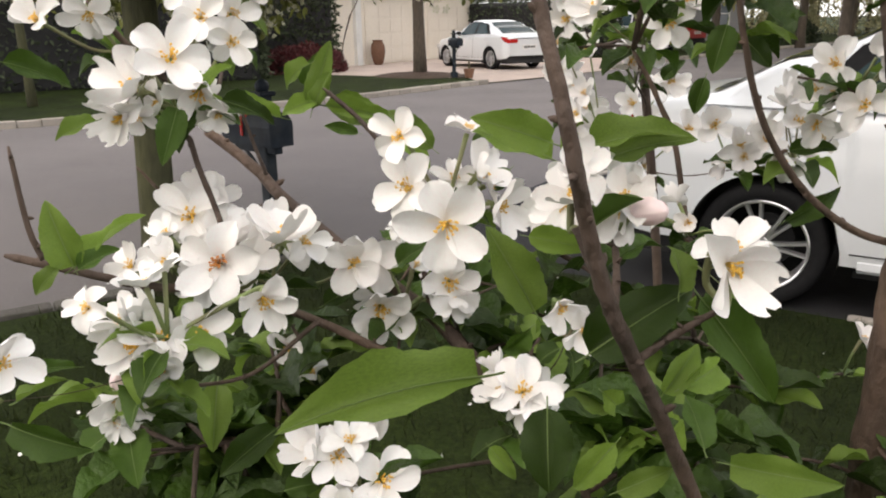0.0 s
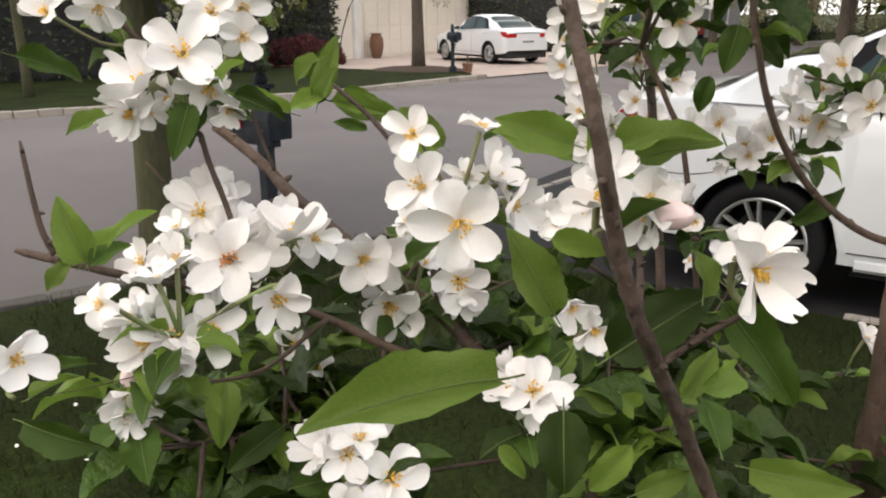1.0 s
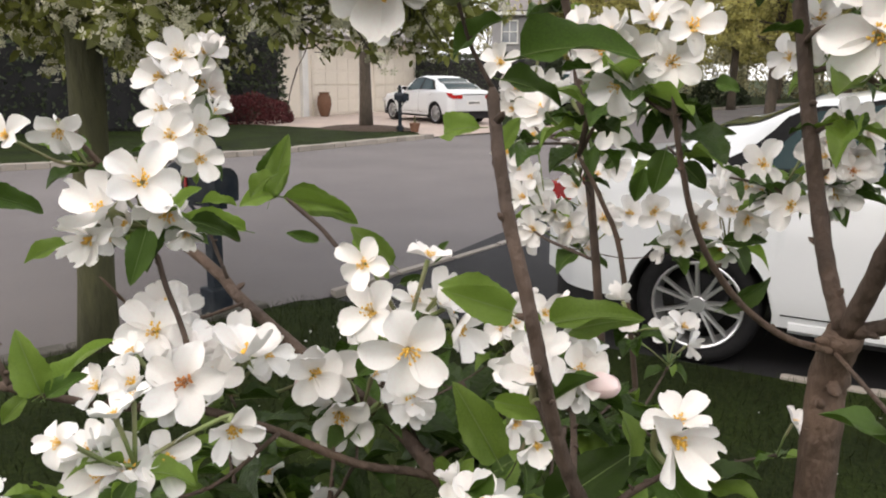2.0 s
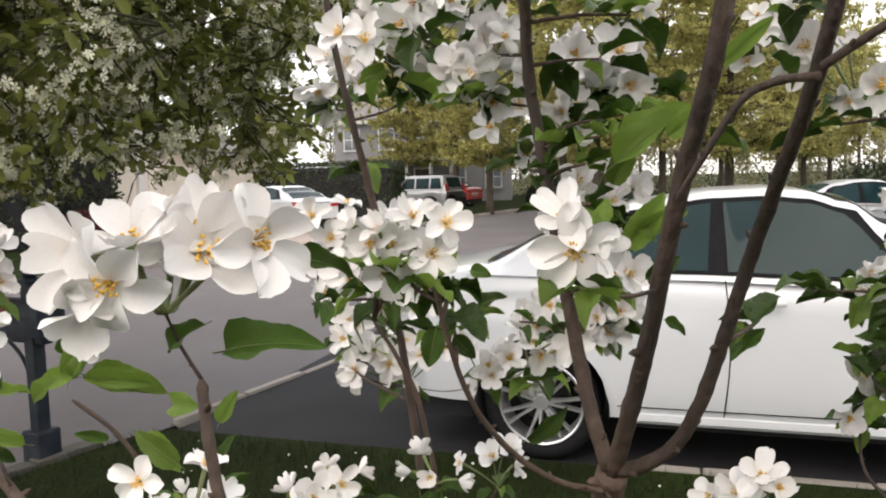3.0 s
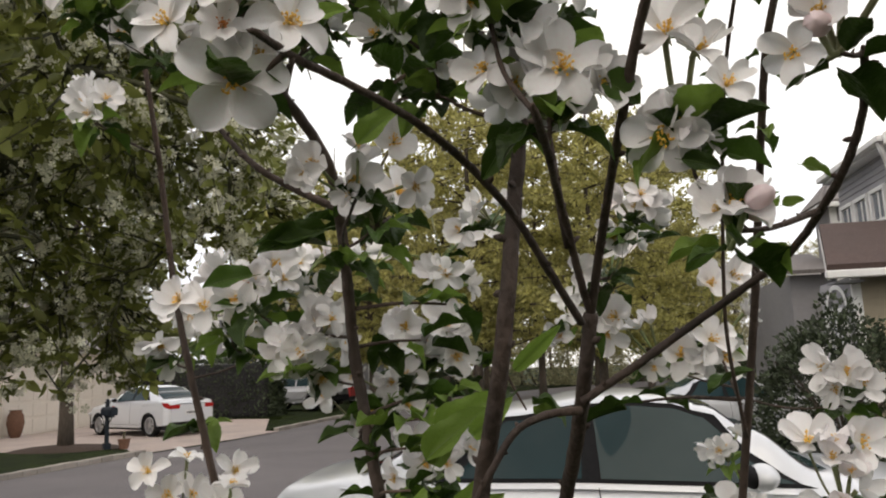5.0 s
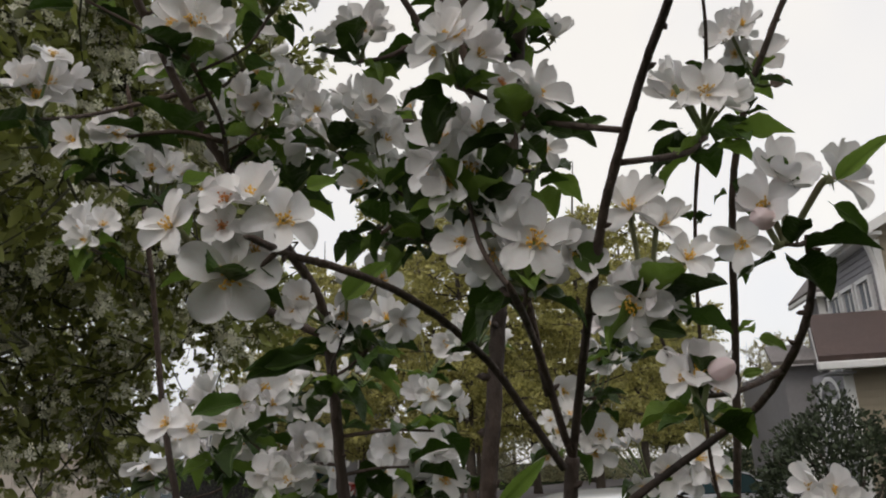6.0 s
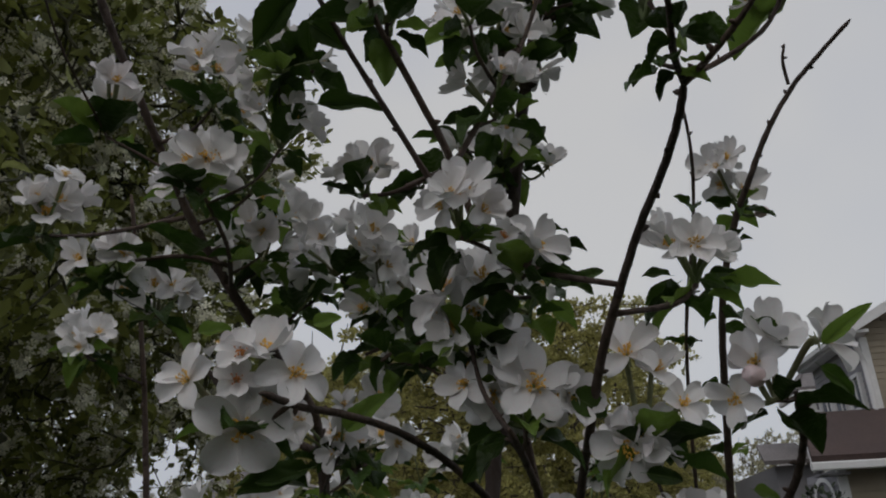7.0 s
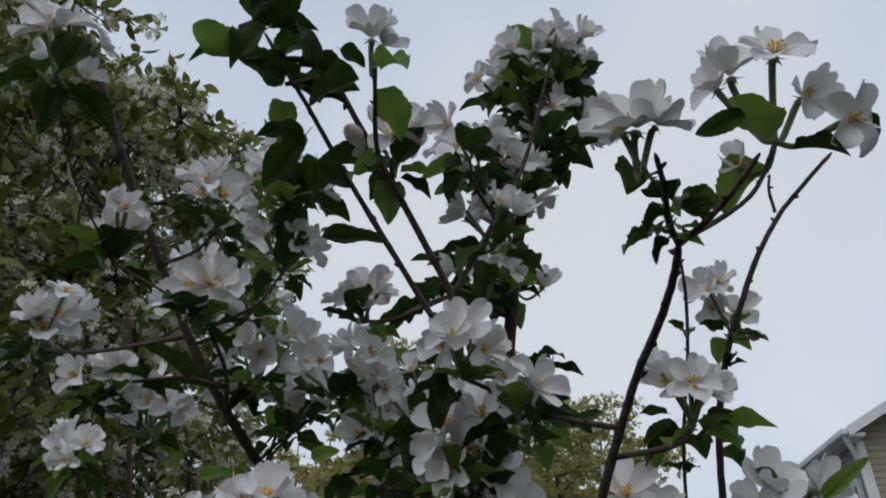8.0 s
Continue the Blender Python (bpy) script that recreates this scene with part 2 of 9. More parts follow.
def offset_line(line, d):
    out = []
    for i, p in enumerate(line):
        t = (line[min(i + 1, len(line) - 1)] - line[max(i - 1, 0)]).normalized()
        out.append(p + Vector((t.y, -t.x)) * d)
    return out


# ---- ground, road, kerbs ----
NEAR_KERB = curve_points([(-9, -9), (-6.0, -3), (-3.45, 2.45), (-2.85, 4.25), (-2.30, 6.4), (-1.9, 9), (-1.4, 16), (-1.0, 29), (0.8, 39), (5, 51), (13, 62), (30, 76)], 6)
FAR_KERB = curve_points([(-24, -14), (-16, -1), (-12.0, 6.9), (-10.0, 11.5), (-9.5, 15), (-9.15, 17.5), (-8.4, 21), (-8.0, 29), (-6.6, 39), (-2.6, 54), (6, 68), (24, 84)], 6)

bm = bmesh.new()
bmesh.ops.create_grid(bm, x_segments=2, y_segments=2, size=600)
bmesh.ops.translate(bm, verts=bm.verts, vec=(0, 0, -0.02))
tagged(part("ground", bm, M_GRASS, None), "wide grassy ground reaching to the horizon", "ground", kind="structure")

near_pts = [Vector(p) for p in NEAR_KERB]
far_pts = [Vector(p) for p in FAR_KERB]
rows = []
for a, b in zip(near_pts, far_pts):
    rows.append([(*a.lerp(b, k / 8), 0.0 + 0.05 * (1 - (k / 4 - 1) ** 2)) for k in range(9)])
tagged(part("road", grid_mesh("road", rows), M_ASPHALT, None), "worn pinkish grey asphalt street curving away", "road", kind="structure")


def lawn_sheet(name, outline, label, z=0.07):
    """A raised lawn with turned-down edges."""
    bm = bmesh.new()
    top = [bm.verts.new((x, y, z)) for x, y in outline]
    low = [bm.verts.new((x, y, -0.06)) for x, y in outline]
    bm.faces.new(top)
    for i in range(len(top)):
        j = (i + 1) % len(top)
        bm.faces.new((top[j], top[i], low[i], low[j]))
    bmesh.ops.triangulate(bm, faces=bm.faces[:])
    bmesh.ops.recalc_face_normals(bm, faces=bm.faces[:])
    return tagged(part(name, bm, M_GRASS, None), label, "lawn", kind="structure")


def between(points, y0, y1, shift):
    return [(p.x + shift, p.y) for p in points if y0 <= p.y <= y1]


lawn_sheet("lawn_near", between(near_pts, -9, 4.3, 0.13) + [(-2.55, 4.40), (16, 4.40), (16, -9)], "short green lawn with shade put into its colour, strewn with fallen white petals")
lawn_sheet("lawn_beyond_drive", [(-1.75, 8.6)] + between(near_pts, 8.7, 62, 0.13) + [(40, 62), (40, 8.6)], "green lawn in front of the neighbouring house")
lawn_sheet("lawn_across", [(-60, -14), (-60, 18.2)] + [(-9.95, 18.0), (-9.5, 17.4)] + between(far_pts, -14, 17.3, -0.13)[::-1], "mown green lawn across the street")
lawn_sheet("lawn_island", [(-60, 80), (-60, 33), (-17.0, 31.5), (-10.6, 30.2), (-8.5, 23.6)] + between(far_pts, 23.5, 84, -0.13), "lawn with a hedge across the street")

bm = bmesh.new()
box(bm, -2.60, 4.43, -0.05, 16, 8.56, 0.02)
tagged(part("driveway", bm, M_DRIVE, None), "dark asphalt driveway under the parked white car", "driveway", kind="structure")
bm = bmesh.new()
drive_edge = [(-9.25, 17.3), (-10.0, 18.1), (-22, 17.6), (-22, 32.5), (-11, 29.8), (-8.6, 23.4), (-8.05, 23.2), (-8.35, 21.0), (-9.05, 17.8)]
top = [bm.verts.new((x, y, 0.03)) for x, y in drive_edge]
bm.faces.new(top[::-1])
bmesh.ops.recalc_face_normals(bm, faces=bm.faces[:])
bmesh.ops.triangulate(bm, faces=bm.faces[:])
tagged(part("driveway_across", bm, M_PAVER, None), "wide pinkish paved driveway before the cream garage", "driveway", kind="structure")
bm = bmesh.new()
top = [bm.verts.new((x, y, 0.085)) for x, y in [(-1.2, 13.2), (-1.25, 16.6), (12, 16.6), (12, 13.2)]]
bm.faces.new(top)
tagged(part("driveway_neighbour", bm, M_DRIVE, None), "dark asphalt driveway of the neighbouring house", "driveway", kind="structure")


def kerb(name, line, y0, y1, label, length, width, height, mat=M_CONCRETE):
    """A row of stone blocks, each with its own edges, along a line."""
    base = tagged(part(name, boxed(-0.01, -0.01, -0.05, 0.01, 0.01, -0.03), mat, None), label, "kerb", kind="structure")
    block = mesh_of(boxed(-0.5, -0.5, -0.5, 0.5, 0.5, 0.5, bevel=0.06), "kerb_block")
    block.materials.append(mat)
    rnd = random.Random(5)
    along, acc = [], 0.0
    for a, b in zip(line, line[1:]):
        d = (b - a).length
        while acc < d:
            q = a.lerp(b, acc / d)
            if y0 <= q.y <= y1:
                along.append((q, math.atan2((b - a).y, (b - a).x)))
            acc += length
        acc -= d
    for q, ang in along:
        ob = new("kerb_block", block)
        ob.parent = base
        ob.matrix_basis = pose(q.x, q.y, height / 2 - 0.03 + rnd.uniform(-0.006, 0.006), 0, 0, math.degrees(ang) + rnd.uniform(-1, 1)) @ Matrix.Diagonal((length * 0.965, width * rnd.uniform(0.92, 1.05), height + 0.06, 1))
    return base


kerb("kerb_near", near_pts, 0.3, 4.2, "low weathered stone kerb along the near lawn", 0.42, 0.12, 0.075, M_KERB_DARK)
kerb("kerb_across", far_pts, 3.0, 17.3, "pale stone block kerb along the lawn across the street", 0.36, 0.17, 0.11)
kerb("kerb_across_far", far_pts, 23.4, 52.0, "pale stone kerb along the far side of the street", 0.5, 0.18, 0.11)
kerb("driveway_edging", [Vector((0.45, 4.42)), Vector((9, 4.42))], 4.0, 5.0, "pale stone edging between lawn and driveway", 0.4, 0.055, 0.085)
kerb("gutter_strip", [Vector((-2.68, 5.0)), Vector((-2.46, 6.2)), Vector((-2.15, 8.4))], 4.0, 9, "pale concrete strip where the driveway meets the street", 0.7, 0.06, 0.04)


# ---- cars ----
def blend(x, *pairs):
    """Linear reading of a table of (x, value)."""
    if x <= pairs[0][0]:
        return pairs[0][1]
    for (a, u), (b, v) in zip(pairs, pairs[1:]):
        if x <= b:
            return u + (v - u) * (x - a) / (b - a)
    return pairs[-1][1]


def eased(x, *pairs):
    if x <= pairs[0][0]:
        return pairs[0][1]
    for (a, u), (b, v) in zip(pairs, pairs[1:]):
        if x <= b:
            t = (x - a) / (b - a)
            return u + (v - u) * (t * t * (3 - 2 * t))
    return pairs[-1][1]


def wheel(parent, x, y, side, radius=0.335, spokes=10):
    hub = part("wheel", wheel_tyre(radius), M_BLACK, parent, smooth=True)
    hub.matrix_basis = Matrix.Translation((x, y, radius)) @ Matrix.Diagonal((1, side, 1, 1))
    part("rim", wheel_rim(radius, spokes), M_CHROME, hub, "bright split-spoke alloy rim", smooth=False)
    bm = bmesh.new()
    bmesh.ops.create_cone(bm, cap_ends=True, segments=24, radius1=radius * 0.45, radius2=radius * 0.45, depth=0.02, matrix=Matrix.Rotation(radians(90), 4, "X") @ Matrix.Translation((0, 0, -0.05)))
    part("brake_disc", bm, M_DARK, hub)
    return hub


def wheel_tyre(r):
    prof = [(0.70, -0.02), (0.72, -0.095), (0.86, -0.108), (0.95, -0.10), (0.99, -0.075), (1.0, -0.03), (1.0, 0.08), (0.95, 0.1), (0.7, 0.1)]
    rows = [[(math.cos(a) * q * r, d, math.sin(a) * q * r) for q, d in prof] for a in [2 * math.pi * i / 40 for i in range(41)]]
    return grid_mesh("wheel", rows)


def wheel_rim(r, spokes):
    pieces = []
    rows = [[(math.cos(a) * q * r, d, math.sin(a) * q * r) for q, d in [(0.73, -0.098), (0.71, -0.104), (0.68, -0.10), (0.66, -0.06), (0.65, 0.05)]] for a in [2 * math.pi * i / 40 for i in range(41)]]
    n = 5
    verts = [Vector(p) for row in rows for p in row]
    faces = [(i * n + j, i * n + j + 1, (i + 1) * n + j + 1, (i + 1) * n + j) for i in range(40) for j in range(n - 1)]
    pieces.append((verts, faces))
    for k in range(spokes):
        for off in (-0.17, 0.17):
            a0 = 2 * math.pi * k / spokes
            c = []
            for q, w, d in ((0.10, 0.015, -0.085), (0.40, 0.0105, -0.094), (0.69, 0.012, -0.101)):
                a = a0 + off * (0.75 + 0.25 * q)
                u = Vector((math.cos(a), 0, math.sin(a)))
                s = Vector((-math.sin(a), 0, math.cos(a)))
                mid = u * q * r
                c += [mid + s * w * 0.6 + Vector((0, d, 0)), mid - s * w * 0.6 + Vector((0, d, 0)), mid - s * w + Vector((0, d + 0.03, 0)), mid + s * w + Vector((0, d + 0.03, 0))]
            f = []
            for i in range(2):
                for j in range(4):
                    f.append((i * 4 + j, i * 4 + (j + 1) % 4, i * 4 + 4 + (j + 1) % 4, i * 4 + 4 + j))
            pieces.append((c, f))
    cap = [Vector((math.cos(a) * 0.13 * r, -0.095, math.sin(a) * 0.13 * r)) for a in [2 * math.pi * i / 16 for i in range(16)]]
    cap2 = [p * 1.25 + Vector((0, 0.05, 0)) for p in cap]
    pieces.append((cap + cap2, [tuple(range(16))] + [(i, (i + 1) % 16, 16 + (i + 1) % 16, 16 + i) for i in range(16)]))
    return mesh_from("rim", pieces)


def sedan(at, label, paint, w=0.92, base=2.8, rear=-0.90, front=3.72, handles=True):
    """A four-door saloon; x ahead from the rear hub, y to its left, z up. Its right side is at y = -w."""
    car = thing("car", label, "car", at)
    R = 0.335
    roof_line = ((-0.42, 1.10), (0.10, 1.30), (0.52, 1.45), (0.92, 1.505), (1.18, 1.512), (1.36, 1.495), (1.56, 1.44), (1.78, 1.31), (2.10, 1.095), (2.42, 1.03))
    belt = lambda x: blend(x, (-0.9, 1.09), (0.9, 1.065), (2.4, 1.0), (front, 0.8))
    deck = lambda x: eased(x, (rear, 0.96), (rear + 0.10, 1.06), (-0.42, 1.10), (0.2, 1.09), (1.8, 1.045), (2.4, 1.03), (3.2, 0.93), (front - 0.15, 0.76), (front, 0.60))
    wid = lambda x: w * eased(x, (rear, 0.80), (rear + 0.25, 0.955), (0.2, 1.0), (2.6, 1.0), (front - 0.45, 0.94), (front, 0.66))

    def low(x):
        z = eased(x, (rear, 0.42), (rear + 0.15, 0.34), (-0.5, 0.32), (0.45, 0.285), (base - 0.45, 0.285), (base + 0.5, 0.24), (front - 0.1, 0.26), (front, 0.4))
        for c in (0, base):
            d = abs(x - c)
            if d < R + 0.045:
                z = max(z, R + math.sqrt((R + 0.045) ** 2 - d * d))
        return z

    xs = sorted({round(rear + i * (front - rear) / 130, 4) for i in range(131)} | {c + s * (R + 0.0451) for c in (0, base) for s in (-1, 1)})
    rows = []
    for x in xs:
        W, D, L = wid(x), deck(x), low(x)
        half = [(0.0, D), (W * 0.45, D - 0.004), (W * 0.80, D - 0.02), (W * 0.93, D - 0.045), (W * 0.975, D - 0.10)]
        zb = D - 0.10
        for k in range(1, 9):
            z = zb + (L - zb) * k / 8
            bulge = 0.975 + 0.025 * math.sin(math.pi * min(1, max(0, (z - 0.25) / 0.65))) ** 0.7
            if abs(z - 0.80) < 0.06:
                bulge += 0.004
            if z < 0.40:
                bulge -= 0.04 * (0.40 - z) / 0.2
            half.append((W * bulge, z))
        ring = [(x, y, z) for y, z in half[::-1]] + [(x, -y, z) for y, z in half[1:]]
        rows.append(ring)
    body = part("body", grid_mesh("body", rows), paint, car, smooth=True)
    bm = bmesh.new()
    for x0, x1 in ((rear + 0.06, -R - 0.1), (R + 0.1, base - R - 0.1), (base + R + 0.1, front - 0.12)):
        box(bm, x0, -w * 0.80, 0.19, x1, w * 0.80, 0.62)
    box(bm, rear + 0.06, -w * 0.55, 0.3, front - 0.2, w * 0.55, 0.72)
    part("underbody", bm, M_DARK, car)
    for end, z0, z1, inset in ((rear, 0.42, 0.93, 0.02), (front, 0.4, 0.60, -0.02)):
        W = wid(end)
        bm = bmesh.new()
        box(bm, end - 0.02 + inset, -W * 0.985, z0, end + 0.02 + inset, W * 0.985, z1, bevel=0.015)
        part("bumper", bm, paint, car)
    # greenhouse
    gx = [-0.42 + i * 2.84 / 60 for i in range(61)]
    rail = lambda x: eased(x, *[(a, z - 0.03) for a, z in roof_line])
    top = lambda x: eased(x, *roof_line)
    edge = lambda x: w * blend(x, (-0.42, 0.80), (0.4, 0.70), (1.0, 0.68), (1.52, 0.70), (2.08, 0.85), (2.42, 0.90))
    foot = lambda x: wid(x) * 0.955
    rows = []
    for x in gx:
        zt, zr, zb = top(x), max(rail(x), belt(x) - 0.02), belt(x) - 0.03
        e, f0 = edge(x), foot(x)
        half = [(0, zt), (e * 0.55, zt - 0.006), (e * 0.88, zr + 0.012), (e, zr - 0.01)]
        half += [(e + (f0 - e) * k / 4, (zr - 0.01) + (zb - zr + 0.01) * k / 4) for k in range(1, 5)]
        rows.append([(x, y, z) for y, z in half[::-1]] + [(x, -y, z) for y, z in half[1:]])
    part("roof", grid_mesh("roof", rows), paint, car, smooth=True)

    def side_pane(name, xa, xb, lean_a, lean_b, mat, out, z_in=0.045, z_low=0.02, label=""):
        for s in (-1, 1):
            cols = []
            for i in range(25):
                col = []
                for k in range(7):
                    v = k / 6
                    x = xa + lean_a * v + (xb + lean_b * v - xa - lean_a * v) * i / 24
                    zr, zb = max(rail(x), belt(x) - 0.02), belt(x) - 0.03
                    lo, hi = belt(x) + z_low, zr - z_in
                    z = lo + (max(hi, lo + 0.003) - lo) * v
                    u = (z - zb) / max(zr - 0.01 - zb, 1e-3)
                    y = foot(x) + (edge(x) - foot(x)) * min(1, max(0, u)) + out
                    col.append((x, s * y, z))
                cols.append(col)
            part(name, grid_mesh(name, cols if s < 0 else cols[::-1]), mat, car, label, smooth=True)

    side_pane("window_trim", -0.02, 2.04, 0.36, -0.44, M_BLACK, 0.004, 0.02, 0.0)
    side_pane("side_window", 0.16, 0.88, 0.32, 0.02, M_GLASS, 0.009, label="tinted rear door window")
    side_pane("side_window", 0.98, 1.94, -0.02, -0.40, M_GLASS, 0.009, label="tinted front door window")
    for name, xa, xb, mat in (("rear_window", -0.36, 0.44, M_GLASS), ("windscreen", 1.52, 2.14, M_GLASS)):
        cols = []
        for i in range(13):
            x = xa + (xb - xa) * i / 12
            cols.append([(x, edge(x) * 0.86 * k / 4, top(x) + 0.012 - 0.02 * abs(k / 4) ** 3) for k in range(-4, 5)])
        part(name, grid_mesh(name, cols), mat, car, smooth=True)
    # seams, handles, mirrors, lamps
    for s in (-1, 1):
        for xs_, z0, z1 in ((0.96, 0.33, 1.04), (1.97, 0.33, 1.0)):
            pts = [Vector((xs_ + 0.03 * math.sin(k / 10 * 3.0), s * (wid(xs_) * (0.975 + 0.025 * math.sin(math.pi * min(1, max(0, (z0 + (z1 - z0) * k / 10 - 0.25) / 0.65))) ** 0.7) + 0.001), z0 + (z1 - z0) * k / 10)) for k in range(11)]
            part("door_seam", mesh_from("door_seam", [tube_data(pts, [0.0035] * 11, 4)]), M_BLACK, car)
        pts = [Vector((x, s * (wid(x) * 0.982 + 0.002), 0.355)) for x in [0.42 + i * 0.2 for i in range(10)]]
        part("door_seam", mesh_from("door_seam", [tube_data(pts, [0.004] * 10, 4)]), M_BLACK, car)
        rows = [[(x, s * (wid(x) * 0.962 + 0.016), z) for z in (0.26, 0.28, 0.315, 0.33)] for x in [0.46 + i * 0.19 for i in range(10)]]
        rows = [[(x, y - s * (0.02 if k in (0, 3) else 0), z) for k, (x, y, z) in enumerate(r)] for r in rows]
        part("sill", grid_mesh("sill", rows), paint, car)
        if handles:
            for hx in (0.20, 1.13):
                bm = bmesh.new()
                box(bm, hx - 0.10, s * (w + 0.020) - 0.011, 0.918, hx + 0.12, s * (w + 0.020) + 0.011, 0.945, bevel=0.008)
                handle = part("door_handle", bm, paint, car, "body-coloured door handle", smooth=True)
                # no hollow here: a flat silver disc gives the shade behind the handle
                bm = bmesh.new()
                bmesh.ops.create_uvsphere(bm, u_segments=14, v_segments=8, radius=1, matrix=Matrix.Translation((hx, s * (w - 0.004), 0.945)) @ Matrix.Diagonal((0.055, 0.006, 0.032, 1)))
                part("handle_recess_shade", bm, M_PAINT_SILVER, handle, smooth=True)
        bm = bmesh.new()
        bmesh.ops.create_uvsphere(bm, u_segments=16, v_segments=10, radius=1, matrix=Matrix.Translation((1.74, s * (w + 0.10), 1.10)) @ Matrix.Diagonal((0.075, 0.115, 0.065, 1)))
        box(bm, 1.72, s * (w - 0.01) - 0.04, 1.04, 1.78, s * (w - 0.01) + 0.06, 1.08)
        mirror = part("door_mirror", bm, paint, car, smooth=True)
        bm = bmesh.new()
        bmesh.ops.create_uvsphere(bm, u_segments=14, v_segments=8, radius=1, matrix=Matrix.Translation((1.69, s * (w + 0.10), 1.10)) @ Matrix.Diagonal((0.04, 0.10, 0.055, 1)))
        part("mirror_glass", bm, M_BLACK, mirror, smooth=True)
        lamp_rows = []
        for i in range(9):
            x = rear + 0.005 + 0.27 * i / 8
            y = wid(x) * 0.985 + 0.010
            hi = deck(x) - 0.075
            lo = 0.78 + (hi - 0.78) * (i / 8) ** 2.2
            lamp_rows.append([(x, s * y * (1 if k else 0.985), lo + (hi - lo) * k / 4) for k in range(5)])
        lamp = part("tail_lamp", grid_mesh("tail_lamp", lamp_rows if s < 0 else lamp_rows[::-1]), M_LAMP, car, "red wrap-round tail lamp", smooth=True)
        bm = bmesh.new()
        box(bm, rear - 0.018, s * 0.44 if s > 0 else -0.74, 0.81, rear + 0.03, 0.74 if s > 0 else -0.44, 0.93, bevel=0.012)
        part("tail_lamp_inner", bm, M_LAMP, lamp)
        bm = bmesh.new()
        bmesh.ops.create_uvsphere(bm, u_segments=16, v_segments=8, radius=1, matrix=Matrix.Translation((front - 0.22, s * w * 0.72, 0.66)) @ Matrix.Diagonal((0.19, 0.18, 0.07, 1)))
        part("headlamp", bm, M_CLEAR, car, smooth=True)
        for cx in (0, base):
            wheel(car, cx, s * (w - 0.15), 1 if s < 0 else -1, 0.333, 7)
            rows = [[(cx + math.cos(a) * (R + 0.044), s * d, R + math.sin(a) * (R + 0.044)) for d in (w - 0.02, w - 0.3)] for a in [math.pi * i / 16 for i in range(-2, 19)]]
            part("wheel_arch_liner", grid_mesh("liner", rows), M_DARK, car)
    bm = bmesh.new()
    box(bm, rear - 0.012, -0.26, 0.62, rear + 0.012, 0.26, 0.75, bevel=0.004)
    part("number_plate", bm, M_TRIM, car, "plain pale plate")
    bm = bmesh.new()
    for k in range(7):
        box(bm, rear - 0.016, -0.21 + k * 0.062, 0.65, rear - 0.013, -0.17 + k * 0.062, 0.72)
    part("plate_bars", bm, M_METAL, car)
    return car


sedan(pose(-0.2, 5.395, 0.02, 0, 0, 0), "white four-door saloon car parked on the dark driveway", M_PAINT)
sedan(pose(-11.35, 22.95, 0.03, 0, 0, 152), "white saloon car parked before the cream garage", M_PAINT)
sedan(pose(2.4, 15.1, 0.09, 0, 0, 14) @ Matrix.Scale(0.88, 4), "pale silver saloon parked at the neighbouring house", M_PAINT_SILVER)


